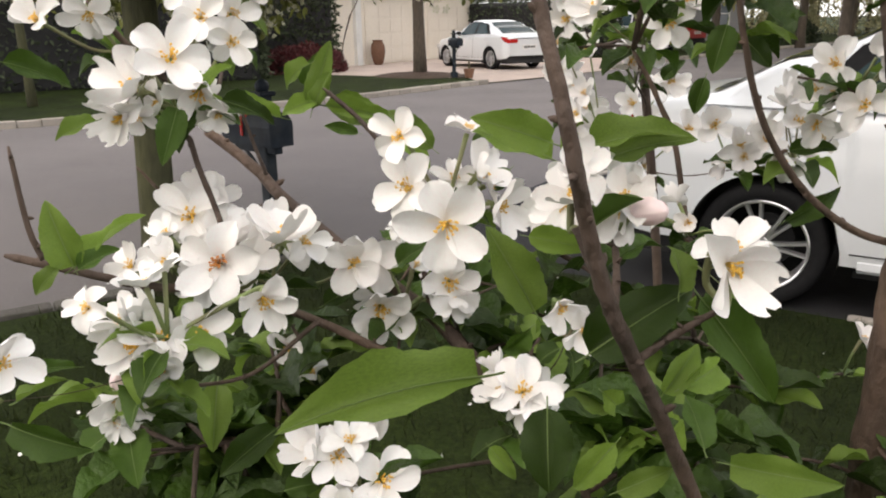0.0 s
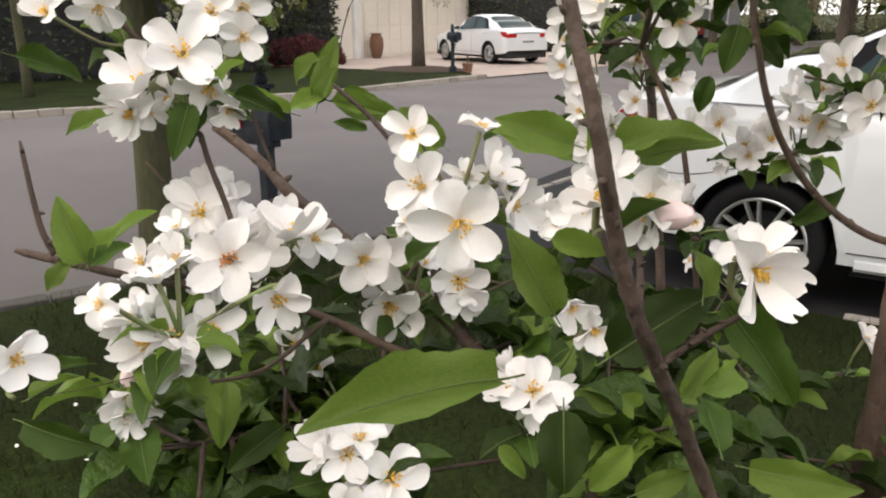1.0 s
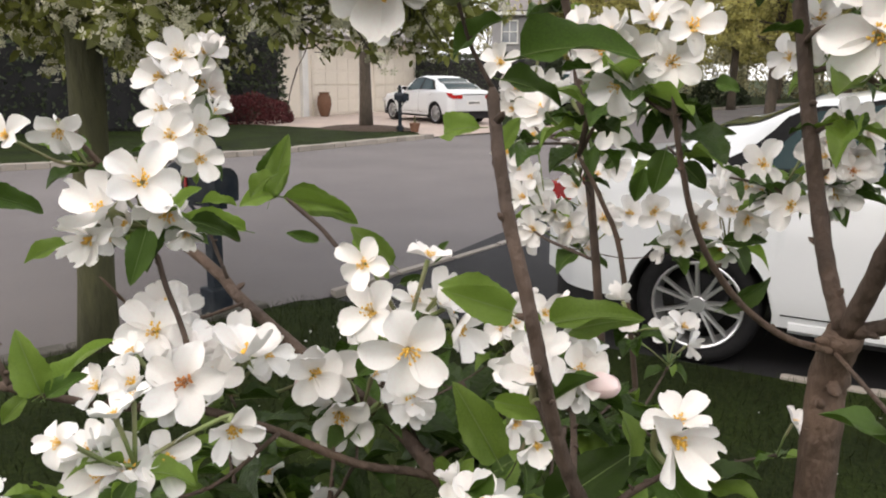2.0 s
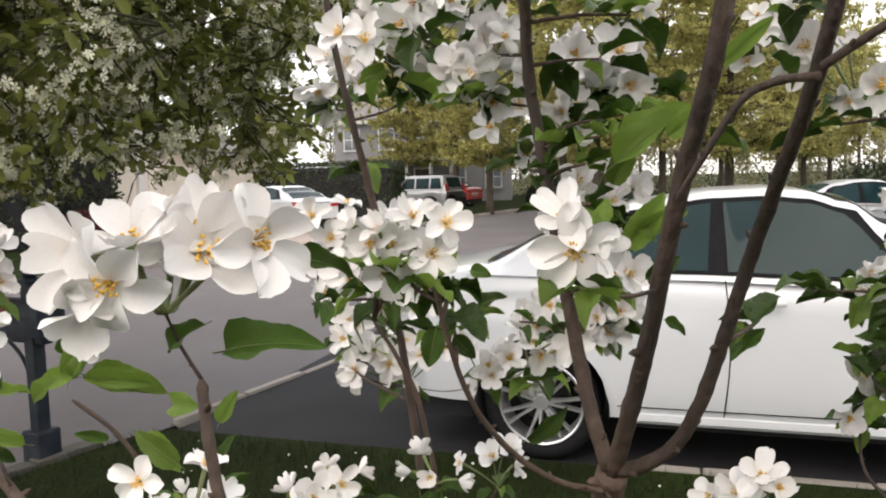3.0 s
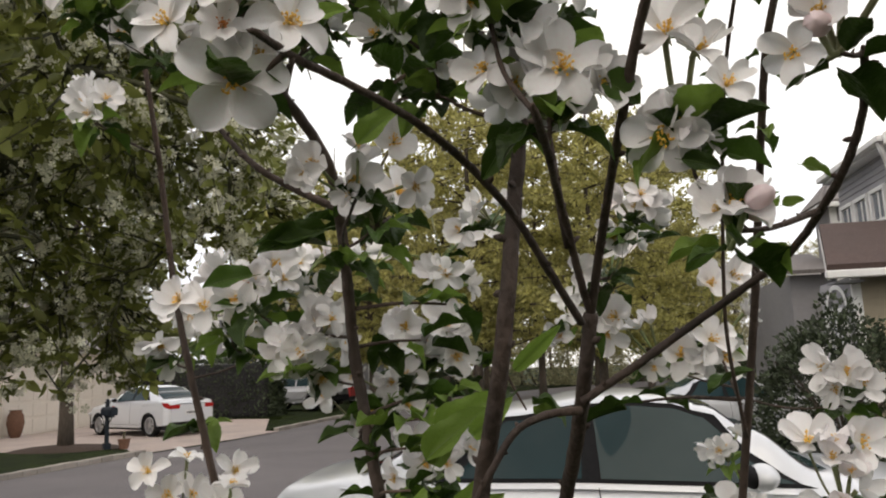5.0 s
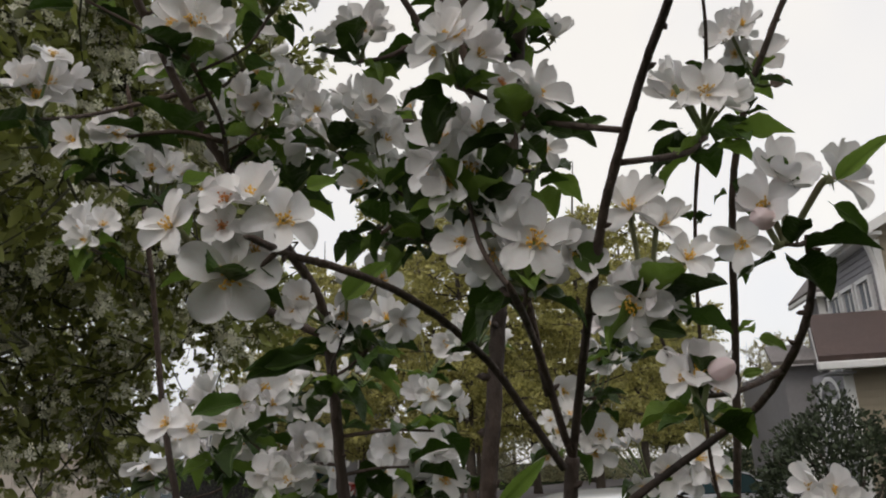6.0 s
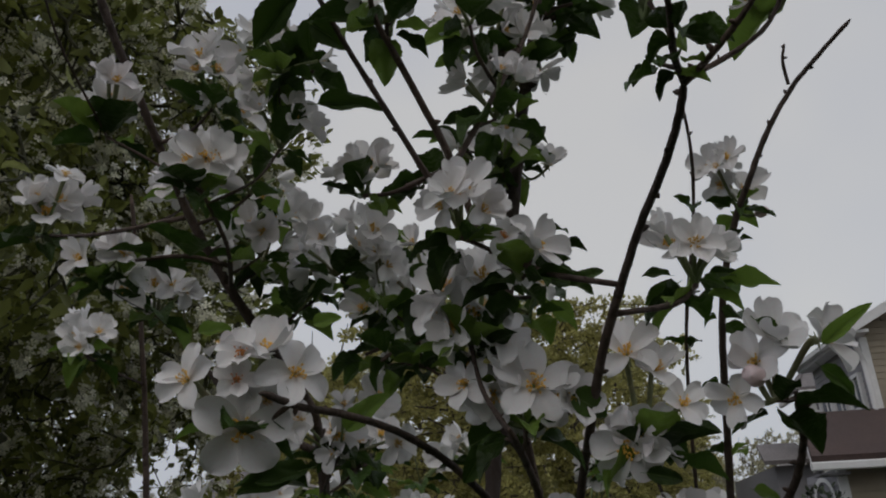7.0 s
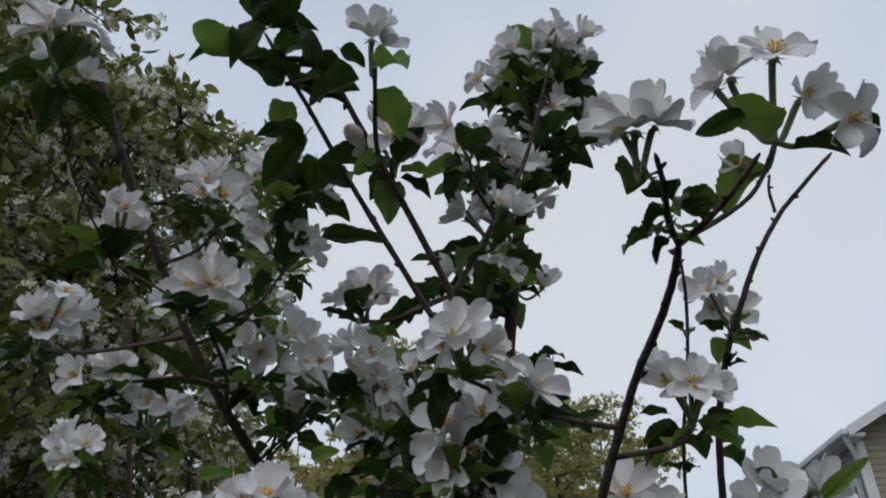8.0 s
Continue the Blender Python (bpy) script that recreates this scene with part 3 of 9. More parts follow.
def suv(at, label, paint):
    car = thing("suv", label, "car", at)
    w, R, base = 0.9, 0.37, 2.62
    deck = lambda x: eased(x, (-0.85, 0.95), (-0.78, 1.06), (1.9, 1.02), (2.2, 1.05), (3.3, 0.98), (3.5, 0.8))

    def low(x):
        z = 0.38
        for c in (0, base):
            d = abs(x - c)
            if d < R + 0.06:
                z = max(z, R + math.sqrt((R + 0.06) ** 2 - d * d))
        return z

    rows = []
    for i in range(100):
        x = -0.85 + 4.35 * i / 99
        W = w * eased(x, (-0.85, 0.93), (-0.6, 1), (3.0, 1), (3.5, 0.85))
        D, L = deck(x), low(x)
        half = [(0, D), (W * 0.8, D - 0.01), (W * 0.96, D - 0.05)] + [(W * (1.0 if k < 6 else 0.97), D - 0.08 + (L - D + 0.08) * k / 7) for k in range(1, 8)]
        rows.append([(x, y, z) for y, z in half[::-1]] + [(x, -y, z) for y, z in half[1:]])
    part("body", grid_mesh("body", rows), paint, car, smooth=False)
    rows = []
    for i in range(30):
        x = -0.82 + 2.95 * i / 29
        T = blend(x, (-0.82, 1.1), (-0.62, 1.66), (-0.3, 1.72), (1.2, 1.72), (1.45, 1.66), (2.13, 1.05))
        e = w * 0.80
        half = [(0, T), (e * 0.9, T - 0.015), (e, T - 0.06), (w * 0.96, 1.0)]
        rows.append([(x, y, z) for y, z in half[::-1]] + [(x, -y, z) for y, z in half[1:]])
    part("roof", grid_mesh("roof", rows), paint, car)
    for s in (-1, 1):
        for xa, xb, la, lb in ((-0.62, 0.0, 0.12, 0), (0.08, 0.82, 0, 0), (0.90, 1.75, 0, -0.42)):
            quad = []
            for x, z in ((xa, 1.1), (xb, 1.1), (xb + lb, 1.58), (xa + la, 1.58)):
                u = (z - 1.0) / 0.66
                quad.append((x, s * (w * 0.96 + (w * 0.80 - w * 0.96) * u + 0.012), z))
            part("side_window", grid_mesh("side_window", [[quad[0], quad[1]], [quad[3], quad[2]]]), M_GLASS, car)
        bm = bmesh.new()
        box(bm, -0.87, s * 0.70 - 0.08, 0.98, -0.80, s * 0.70 + 0.08, 1.32, bevel=0.01)
        part("tail_lamp", bm, M_LAMP, car)
        bm = bmesh.new()
        box(bm, -0.4, s * 0.62 - 0.02, 1.74, 1.2, s * 0.62 + 0.02, 1.78, bevel=0.008)
        part("roof_rail", bm, M_BLACK, car)
        bm = bmesh.new()
        bmesh.ops.create_uvsphere(bm, u_segments=14, v_segments=8, radius=1, matrix=Matrix.Translation((1.75, s * 1.0, 1.12)) @ Matrix.Diagonal((0.07, 0.11, 0.08, 1)))
        part("door_mirror", bm, M_BLACK, car, smooth=True)
        for cx in (0, base):
            wheel(car, cx, s * (w - 0.11), 1 if s < 0 else -1, R, 6)
    bm = bmesh.new()
    box(bm, -0.86, -w * 0.92, 0.38, 3.42, w * 0.92, 0.5, bevel=0.02)
    box(bm, -0.90, -w * 0.95, 0.42, -0.80, w * 0.95, 0.66, bevel=0.03)
    part("lower_cladding", bm, M_BLACK, car)
    part("rear_window", grid_mesh("rear_window", [[(-0.825, -0.6, 1.14), (-0.825, 0.6, 1.14)], [(-0.665, -0.55, 1.6), (-0.665, 0.55, 1.6)]]), M_GLASS, car)
    return car


suv(pose(-10.35, 34.6, 0.08, 0, 0, 164), "silver-white sport utility car parked by the far hedge", M_PAINT_SILVER)
sedan(pose(-11.2, 41.1, 0.06, 0, 0, 160), "small red car parked behind the utility car", M_PAINT_RED, handles=False)


# ---- mailboxes and posts ----
def roadside_mailbox(at, label, height, mat_post, drop=0.0):
    m = thing("mailbox", label, "mailbox", at)
    bm = bmesh.new()
    box(bm, -0.04, -0.04, -0.05, 0.04, 0.04, height, bevel=0.008)
    box(bm, -0.075, -0.075, -0.05, 0.075, 0.075, 0.16, bevel=0.012)
    part("post", bm, mat_post, m)
    bm = bmesh.new()
    box(bm, -0.06, -0.06, height, 0.06, 0.06, height + 0.03, bevel=0.01)
    bmesh.ops.create_uvsphere(bm, u_segments=12, v_segments=8, radius=0.045, matrix=Matrix.Translation((0, 0, height + 0.06)))
    part("finial", bm, mat_post, m)
    rows = []
    for i in range(8):
        x = -0.34 + 0.5 * i / 7
        ring = [(x, -0.085, 0.0), (x, 0.085, 0.0), (x, 0.09, 0.12)] + [(x, 0.09 * math.cos(a), 0.12 + 0.09 * math.sin(a)) for a in [math.pi * k / 8 for k in range(1, 8)]] + [(x, -0.09, 0.12)]
        rows.append([(a, b, c + height - 0.30) for a, b, c in ring])
    me = grid_mesh("letter_box", rows, closed=True)
    bm = bmesh.new()
    bm.from_mesh(me)
    bmesh.ops.holes_fill(bm, edges=bm.edges[:], sides=20)
    letter = part("letter_box", bm, M_METAL, m)
    bm = bmesh.new()
    box(bm, -0.355, -0.08, height - 0.30, -0.343, 0.08, height - 0.12, bevel=0.004)
    part("door", bm, M_METAL, letter)
    bm = bmesh.new()
    box(bm, -0.12, -0.105, height - 0.24, -0.10, -0.095, height - 0.08)
    box(bm, -0.12, -0.105, height - 0.12, -0.05, -0.095, height - 0.08)
    part("flag", bm, M_LAMP, letter, "small red flag")
    bm = bmesh.new()
    box(bm, -0.30, -0.03, height - 0.35, 0.12, 0.03, height - 0.305, bevel=0.006)
    part("arm", bm, mat_post, m)
    pts = [Vector((-0.24, 0, height - 0.34)), Vector((-0.12, 0, height - 0.44)), Vector((-0.03, 0, height - 0.6))]
    part("brace", mesh_from("brace", [tube_data(curve_points(pts, 4), [0.012] * 9, 6)]), mat_post, m)
    return m


roadside_mailbox(pose(-3.02, 3.82, 0.07, 0, 0, -8), "black painted mailbox on a post at the kerb", 1.02, M_METAL)
roadside_mailbox(pose(-10.55, 18.1, 0.07, 0, 0, 150), "dark mailbox on a post across the street", 1.12, M_METAL)
pot = thing("flower_pot", "small clay pot with a plant hanging by the mailbox", "pot", (-10.15, 18.2, 0.07))
bm = bmesh.new()
bmesh.ops.create_cone(bm, cap_ends=True, segments=16, radius1=0.10, radius2=0.15, depth=0.24, matrix=Matrix.Translation((0, 0, 0.12)))
part("pot", bm, M_TERRACOTTA, pot)
bm = bmesh.new()
box(bm, -0.02, -0.02, 0.0, 0.02, 0.02, 0.42)
part("stake", bm, M_POST, pot)


# ---- houses ----
def window(parent, name, c, u, width, height, out, panes=2):
    """A framed window; c: its lower middle; u: along the wall; out: the wall's outward normal."""
    u, out = Vector(u).normalized(), Vector(out).normalized()
    m = Matrix((( u.x, out.x, 0, c[0]), (u.y, out.y, 0, c[1]), (0, 0, 1, c[2]), (0, 0, 0, 1)))
    hold = part(name, boxed(-width / 2 + 0.02, 0.0, 0.02, width / 2 - 0.02, 0.02, height - 0.02), M_PANE, parent)
    hold.matrix_basis = m
    bm = bmesh.new()
    t = 0.07
    box(bm, -width / 2 - t, -0.02, -t, -width / 2, 0.07, height + t)
    box(bm, width / 2, -0.02, -t, width / 2 + t, 0.07, height + t)
    box(bm, -width / 2, -0.02, height, width / 2, 0.07, height + t)
    part("window_frame", bm, M_TRIM, hold)
    bm = bmesh.new()
    box(bm, -width / 2 - t - 0.03, -0.02, -t - 0.04, width / 2 + t + 0.03, 0.10, -t * 0.2)
    part("sill", bm, M_TRIM, hold)
    bm = bmesh.new()
    box(bm, -width / 2, 0.021, height / 2 - 0.025, width / 2, 0.045, height / 2 + 0.025)
    for k in range(1, panes):
        x = -width / 2 + width * k / panes
        box(bm, x - 0.018, 0.021, 0, x + 0.018, 0.04, height)
    part("glazing_bar", bm, M_TRIM, hold)
    return hold


def clapboards(parent, a, b, z0, z1, out, mat, rise=None, step=0.115):
    """Overlapping boards along a wall from a to b (xy); rise(s): the wall's height at the share s of its length, for gables."""
    a, b, out = Vector(a), Vector(b), Vector(out)
    L = (b - a).length
    u = (b - a) / L
    z = z0
    while z < z1 - 0.01:
        s0, s1 = 0.0, 1.0
        if rise:
            inside = [k / 60 for k in range(61) if rise(k / 60) >= z + step * 0.5]
            if not inside:
                break
            s0, s1 = inside[0], inside[-1]
        p, q = a + u * L * s0, a + u * L * s1
        h = step * 1.08
        vs = [(*p, z), (*q, z), (*(q + out * 0.022), z), (*(p + out * 0.022), z), (*(p + out * 0.004), z + h), (*(q + out * 0.004), z + h)]
        me = bpy.data.meshes.new("siding_board")
        me.from_pydata(vs, [], [(0, 1, 2, 3), (3, 2, 5, 4), (0, 3, 4), (1, 5, 2)])
        part("siding_board", me, mat, parent)
        z += step


def wall_block(parent, name, x0, y0, x1, y1, z0, z1, mat):
    return part(name, boxed(x0, y0, z0, x1, y1, z1), mat, parent)


def slope(parent, name, quad, thick, mat):
    """A roof plane with thickness."""
    q = [Vector(p) for p in quad]
    n = (q[1] - q[0]).cross(q[-1] - q[0]).normalized() * thick
    bm = bmesh.new()
    up = [bm.verts.new(p) for p in q]
    dn = [bm.verts.new(p - n) for p in q]
    bm.faces.new(up)
    bm.faces.new(dn[::-1])
    for i in range(len(q)):
        j = (i + 1) % len(q)
        bm.faces.new((up[j], up[i], dn[i], dn[j]))
    bmesh.ops.recalc_face_normals(bm, faces=bm.faces[:])
    return part(name, bm, mat, parent)


def shingle_courses(parent, low_a, low_b, high_a, high_b, courses, mat):
    """Courses of shingles as raised strips over a roof plane."""
    la, lb, ha, hb = Vector(low_a), Vector(low_b), Vector(high_a), Vector(high_b)
    n = (lb - la).cross(ha - la).normalized()
    if n.z < 0:
        n = -n
    for k in range(courses):
        v0, v1 = k / courses, (k + 1.05) / courses
        p, q, r, s = la.lerp(ha, v0), lb.lerp(hb, v0), lb.lerp(hb, min(1, v1)), la.lerp(ha, min(1, v1))
        me = bpy.data.meshes.new("shingle_course")
        me.from_pydata([tuple(p), tuple(q), tuple(q + n * 0.016), tuple(p + n * 0.016), tuple(s + n * 0.003), tuple(r + n * 0.003)], [], [(0, 1, 2, 3), (3, 2, 5, 4)])
        part("shingle_course", me, mat, parent)


nb = thing("neighbour_house", "two-storey house with tan siding, white trim and brown shingle roofs", "house", (6.4, 14.5, 0.07))
nb_inv = Matrix.Translation((-6.4, -14.5, -0.07))


def at_world(ob, parent_at):
    """Parts of a house are written in world places."""
    for o in ob.children:
        o.matrix_basis = Matrix.Translation(-Vector(parent_at)) @ o.matrix_basis


wall_block(nb, "wall", 6.52, 14.52, 15.0, 17.2, 0.0, 5.38, M_SIDING)
gable = lambda s: 5.38 + 2.2 * (1 - abs(2 * s - 1))
clapboards(nb, (6.52, 14.52), (15.0, 14.52), 0.1, 7.58, (0, -1), M_SIDING, lambda s: gable(s))
clapboards(nb, (6.52, 17.2), (6.52, 14.52), 0.1, 5.38, (-1, 0), M_SIDING_GREY)
bm = bmesh.new()
tri = [bm.verts.new(p) for p in ((6.52, 14.53, 5.38), (15.0, 14.53, 5.38), (10.76, 14.53, 7.58))]
tri2 = [bm.verts.new((v.co.x, 17.2, v.co.z)) for v in tri]
bm.faces.new(tri), bm.faces.new(tri2[::-1])
part("gable_wall", bm, M_SIDING, nb)
slope(nb, "roof", [(6.23, 14.1, 5.37), (6.23, 17.3, 5.37), (10.76, 17.3, 7.72), (10.76, 14.1, 7.72)], -0.12, M_ROOF_GREY)
slope(nb, "roof", [(15.29, 17.3, 5.37), (15.29, 14.1, 5.37), (10.76, 14.1, 7.72), (10.76, 17.3, 7.72)], -0.12, M_ROOF_GREY)
for xa, xb in ((6.23, 10.76), (15.29, 10.76)):
    slope(nb, "rake_board", [(xa, 14.06, 5.39), (xb, 14.06, 7.74), (xb, 14.06, 7.56), (xa, 14.06, 5.21)], 0.04, M_TRIM)
part("gutter", boxed(6.13, 14.08, 5.26, 6.25, 17.3, 5.37, bevel=0.02), M_TRIM, nb)
part("soffit", boxed(6.25, 14.1, 5.22, 6.52, 17.3, 5.28), M_TRIM, nb)
part("corner_board", boxed(6.47, 14.46, 0.05, 6.60, 14.53, 5.22), M_TRIM, nb)
pts = [Vector((6.19, 14.2, 5.28)), Vector((6.27, 14.25, 5.12)), Vector((6.42, 14.42, 4.83)), Vector((6.45, 14.44, 4.58)), Vector((6.45, 14.44, 3.4))]
part("downpipe", mesh_from("downpipe", [tube_data(curve_points(pts, 3), [0.045] * 13, 8)]), M_TRIM, nb)
for wy in (15.15, 15.95, 16.7):
    window(nb, "window", (6.50, wy, 3.55), (0, -1, 0), 0.55, 1.05, (-1, 0, 0))
# low wing with a brown roof towards the camera
wall_block(nb, "wing_wall", 5.10, 12.95, 15.0, 14.5, 0.0, 2.78, M_SIDING)
clapboards(nb, (5.10, 12.95), (15.0, 12.95), 0.1, 2.8, (0, -1), M_SIDING)
clapboards(nb, (5.10, 14.5), (5.10, 12.95), 0.1, 2.8, (-1, 0), M_SIDING_GREY)
slope(nb, "wing_roof", [(4.58, 12.5, 2.92), (15.3, 12.5, 2.92), (15.3, 14.5, 3.86), (5.18, 14.5, 3.86)], -0.10, M_ROOF)
shingle_courses(nb, (4.58, 12.5, 2.94), (15.3, 12.5, 2.94), (5.18, 14.5, 3.88), (15.3, 14.5, 3.88), 14, M_ROOF)
slope(nb, "rake_board", [(4.57, 12.5, 2.92), (5.17, 14.5, 3.86), (5.17, 14.5, 3.70), (4.57, 12.5, 2.78)], 0.04, M_TRIM)
part("gutter", boxed(4.54, 12.40, 2.80, 15.3, 12.50, 2.92, bevel=0.02), M_TRIM, nb)
part("soffit", boxed(4.70, 12.53, 2.74, 5.10, 12.95, 2.77), M_SIDING_GREY, nb)
part("corner_board", boxed(5.04, 12.89, 0.05, 5.17, 12.96, 2.83), M_TRIM, nb)
window(nb, "window", (5.08, 13.75, 1.55), (0, -1, 0), 0.7, 0.8, (-1, 0, 0), 4)
rows = [[(5.05 - 0.03 * k, 13.7 + math.cos(a) * r, 2.43 + math.sin(a) * r * 0.75) for r in (0.40, 0.50)] for k in (0,) for a in [math.pi * i / 12 for i in range(13)]]
part("arch_trim", grid_mesh("arch_trim", rows), M_TRIM, nb)
# the front bay further on
wall_block(nb, "bay_wall", 7.62, 21.0, 10.5, 22.3, 0.0, 5.45, M_SIDING_GREY)
clapboards(nb, (7.62, 21.0), (10.5, 21.0), 0.1, 5.4, (0, -1), M_SIDING_GREY)
wall_block(nb, "bay_corner_trim", 7.56, 20.93, 7.72, 21.0, 0.0, 5.4, M_TRIM)
slope(nb, "bay_roof", [(7.35, 20.7, 5.48), (10.5, 20.7, 5.48), (10.5, 22.4, 6.3), (8.1, 22.4, 6.3)], -0.1, M_ROOF_GREY)
slope(nb, "bay_roof", [(7.35, 22.5, 5.48), (7.35, 20.7, 5.48), (8.1, 22.4, 6.3)], -0.1, M_ROOF_GREY)
part("gutter", boxed(7.27, 20.6, 5.37, 10.5, 20.72, 5.49, bevel=0.02), M_TRIM, nb)
part("gutter", boxed(7.27, 20.73, 5.37, 7.38, 22.5, 5.49, bevel=0.02), M_TRIM, nb)
for wx in (7.98, 8.62):
    window(nb, "window", (wx, 20.98, 3.7), (1, 0, 0), 0.42, 1.25, (0, -1, 0))
wall_block(nb, "lower_wing_wall", 6.55, 21.4, 7.6, 26, 0.0, 3.75, M_SIDING_GREY)
slope(nb, "lower_wing_roof", [(6.2, 21.0, 3.75), (7.6, 21.0, 3.75), (7.6, 23.0, 4.4), (6.6, 23.0, 4.4)], -0.1, M_ROOF_GREY)
wall_block(nb, "garage_door", 6.65, 21.36, 7.5, 21.4, 0.0, 2.2, M_TRIM)
at_world(nb, (6.4, 14.5, 0.07))

gh = thing("garage_house", "cream rendered garage of the house across the street", "house", (-20, 27, 0.0))
wall_block(gh, "wall", -26.0, 21.6, -17.7, 31.2, 0.0, 2.95, M_STUCCO)
for gy in (24.9, 29.0):
    door = part("garage_door", boxed(-17.70, gy - 1.5, 0.03, -17.66, gy + 1.5, 2.25), M_STUCCO, gh, "closed cream panelled garage door")
    for k in range(4):
        for c in range(4):
            part("door_panel", boxed(-17.655, gy - 1.42 + c * 0.72, 0.10 + k * 0.54, -17.64, gy - 0.78 + c * 0.72, 0.54 + k * 0.54, bevel=0.01), M_STUCCO, door)
for gy in (22.9, 26.9, 31.1):
    part("pilaster", boxed(-17.72, gy - 0.16, 0, -17.55, gy + 0.16, 2.9, bevel=0.01), M_TRIM, gh)
part("fascia", boxed(-17.75, 21.4, 2.80, -17.35, 31.6, 3.0), M_TRIM, gh)
slope(gh, "roof", [(-17.2, 21.2, 2.98), (-17.2, 31.8, 2.98), (-21.8, 30.0, 5.0), (-21.8, 23.0, 5.0)], 0.12, M_ROOF_GREY)
slope(gh, "roof", [(-26.4, 31.8, 2.98), (-26.4, 21.2, 2.98), (-21.8, 23.0, 5.0), (-21.8, 30.0, 5.0)], 0.12, M_ROOF_GREY)
slope(gh, "roof", [(-17.2, 31.8, 2.98), (-26.4, 31.8, 2.98), (-21.8, 30.0, 5.0)], 0.12, M_ROOF_GREY)
slope(gh, "roof", [(-26.4, 21.2, 2.98), (-17.2, 21.2, 2.98), (-21.8, 23.0, 5.0)], 0.12, M_ROOF_GREY)
at_world(gh, (-20, 27, 0.0))
urn = thing("garden_urn", "dark brown clay urn beside the garage door", "pot", (-17.2, 23.5, 0.03))
rows = [[(math.cos(a) * r, math.sin(a) * r, z) for a in [2 * math.pi * k / 16 for k in range(16)]] for r, z in ((0.14, 0), (0.2, 0.12), (0.27, 0.45), (0.24, 0.72), (0.17, 0.82), (0.21, 0.88))]
part("vessel", grid_mesh("vessel", rows, closed=True), M_TERRACOTTA, urn, smooth=True)


def portico_house(at, label, width, depth, height, mat, mat_roof, columns=True):
    h = thing("house", label, "house", at)
    part("wall", boxed(-width / 2, 0, 0, width / 2, depth, height), mat, h)
    slope(h, "roof", [(-width / 2 - 0.4, -0.4, height), (width / 2 + 0.4, -0.4, height), (width / 2 - 2, depth / 2, height + 2.6), (-width / 2 + 2, depth / 2, height + 2.6)], -0.12, mat_roof)
    slope(h, "roof", [(width / 2 + 0.4, depth + 0.4, height), (-width / 2 - 0.4, depth + 0.4, height), (-width / 2 + 2, depth / 2, height + 2.6), (width / 2 - 2, depth / 2, height + 2.6)], -0.12, mat_roof)
    slope(h, "roof", [(-width / 2 - 0.4, depth + 0.4, height), (-width / 2 - 0.4, -0.4, height), (-width / 2 + 2, depth / 2, height + 2.6)], -0.12, mat_roof)
    slope(h, "roof", [(width / 2 + 0.4, -0.4, height), (width / 2 + 0.4, depth + 0.4, height), (width / 2 - 2, depth / 2, height + 2.6)], -0.12, mat_roof)
    part("fascia", boxed(-width / 2 - 0.42, -0.44, height - 0.18, width / 2 + 0.42, -0.36, height + 0.04), M_TRIM, h)
    n = max(2, int(width / 2.4))
    for level in range(1 if height < 4 else 2):
        for k in range(n):
            x = -width / 2 + width * (k + 0.5) / n
            window(h, "window", (x, -0.02, 0.95 + level * 2.75), (1, 0, 0), 1.0, 1.35, (0, -1, 0))
    if columns:
        part("porch_roof", boxed(-2.4, -2.2, 2.75, 2.4, -0.02, 3.05, bevel=0.02), M_TRIM, h)
        for x in (-2.2, -0.8, 0.8, 2.2):
            bm = bmesh.new()
            bmesh.ops.create_cone(bm, cap_ends=True, segments=14, radius1=0.15, radius2=0.12, depth=2.7, matrix=Matrix.Translation((x, -2.0, 1.4)))
            box(bm, x - 0.2, -2.2, 0, x + 0.2, -1.8, 0.1)
            part("column", bm, M_TRIM, h)
        part("front_door", boxed(-0.5, -0.08, 0.1, 0.5, -0.02, 2.2, bevel=0.02), M_ROOF, h)
    return h


portico_house(pose(-16.5, 50, 0.05, 0, 0, 12), "white-trimmed grey house with a columned porch", 12, 8, 5.6, M_SIDING_GREY, M_ROOF_GREY)
portico_house(pose(-34, 40, 0.05, 0, 0, 60), "pale house behind the hedge", 12, 9, 5.4, M_SIDING_GREY, M_ROOF_GREY, False)
portico_house(pose(19, 44, 0.05, 0, 0, -30), "grey two-storey house down the street", 12, 9, 5.6, M_SIDING_GREY, M_ROOF_GREY, False)


# unseen block behind the camera, added to darken car-glass reflections and cut sky light
own = thing("own_house", "unseen tan house added behind the camera to block sky light", "house", (5, -6, 0.05))
part("wall", boxed(-4, -6, 0, 10, 0, 5.2), M_SIDING, own)
slope(own, "roof", [(-4.4, 0.4, 5.2), (-4.4, -3.0, 7.4), (10.4, -3.0, 7.4), (10.4, 0.4, 5.2)], 0.12, M_ROOF)
slope(own, "roof", [(10.4, -6.4, 5.2), (10.4, -3.0, 7.4), (-4.4, -3.0, 7.4), (-4.4, -6.4, 5.2)], 0.12, M_ROOF)
for wx in (-2.2, 1.0, 4.2, 7.4):
    for wz in (0.9, 3.4):
        window(own, "window", (wx, 0.02, wz), (-1, 0, 0), 1.1, 1.3, (0, 1, 0))
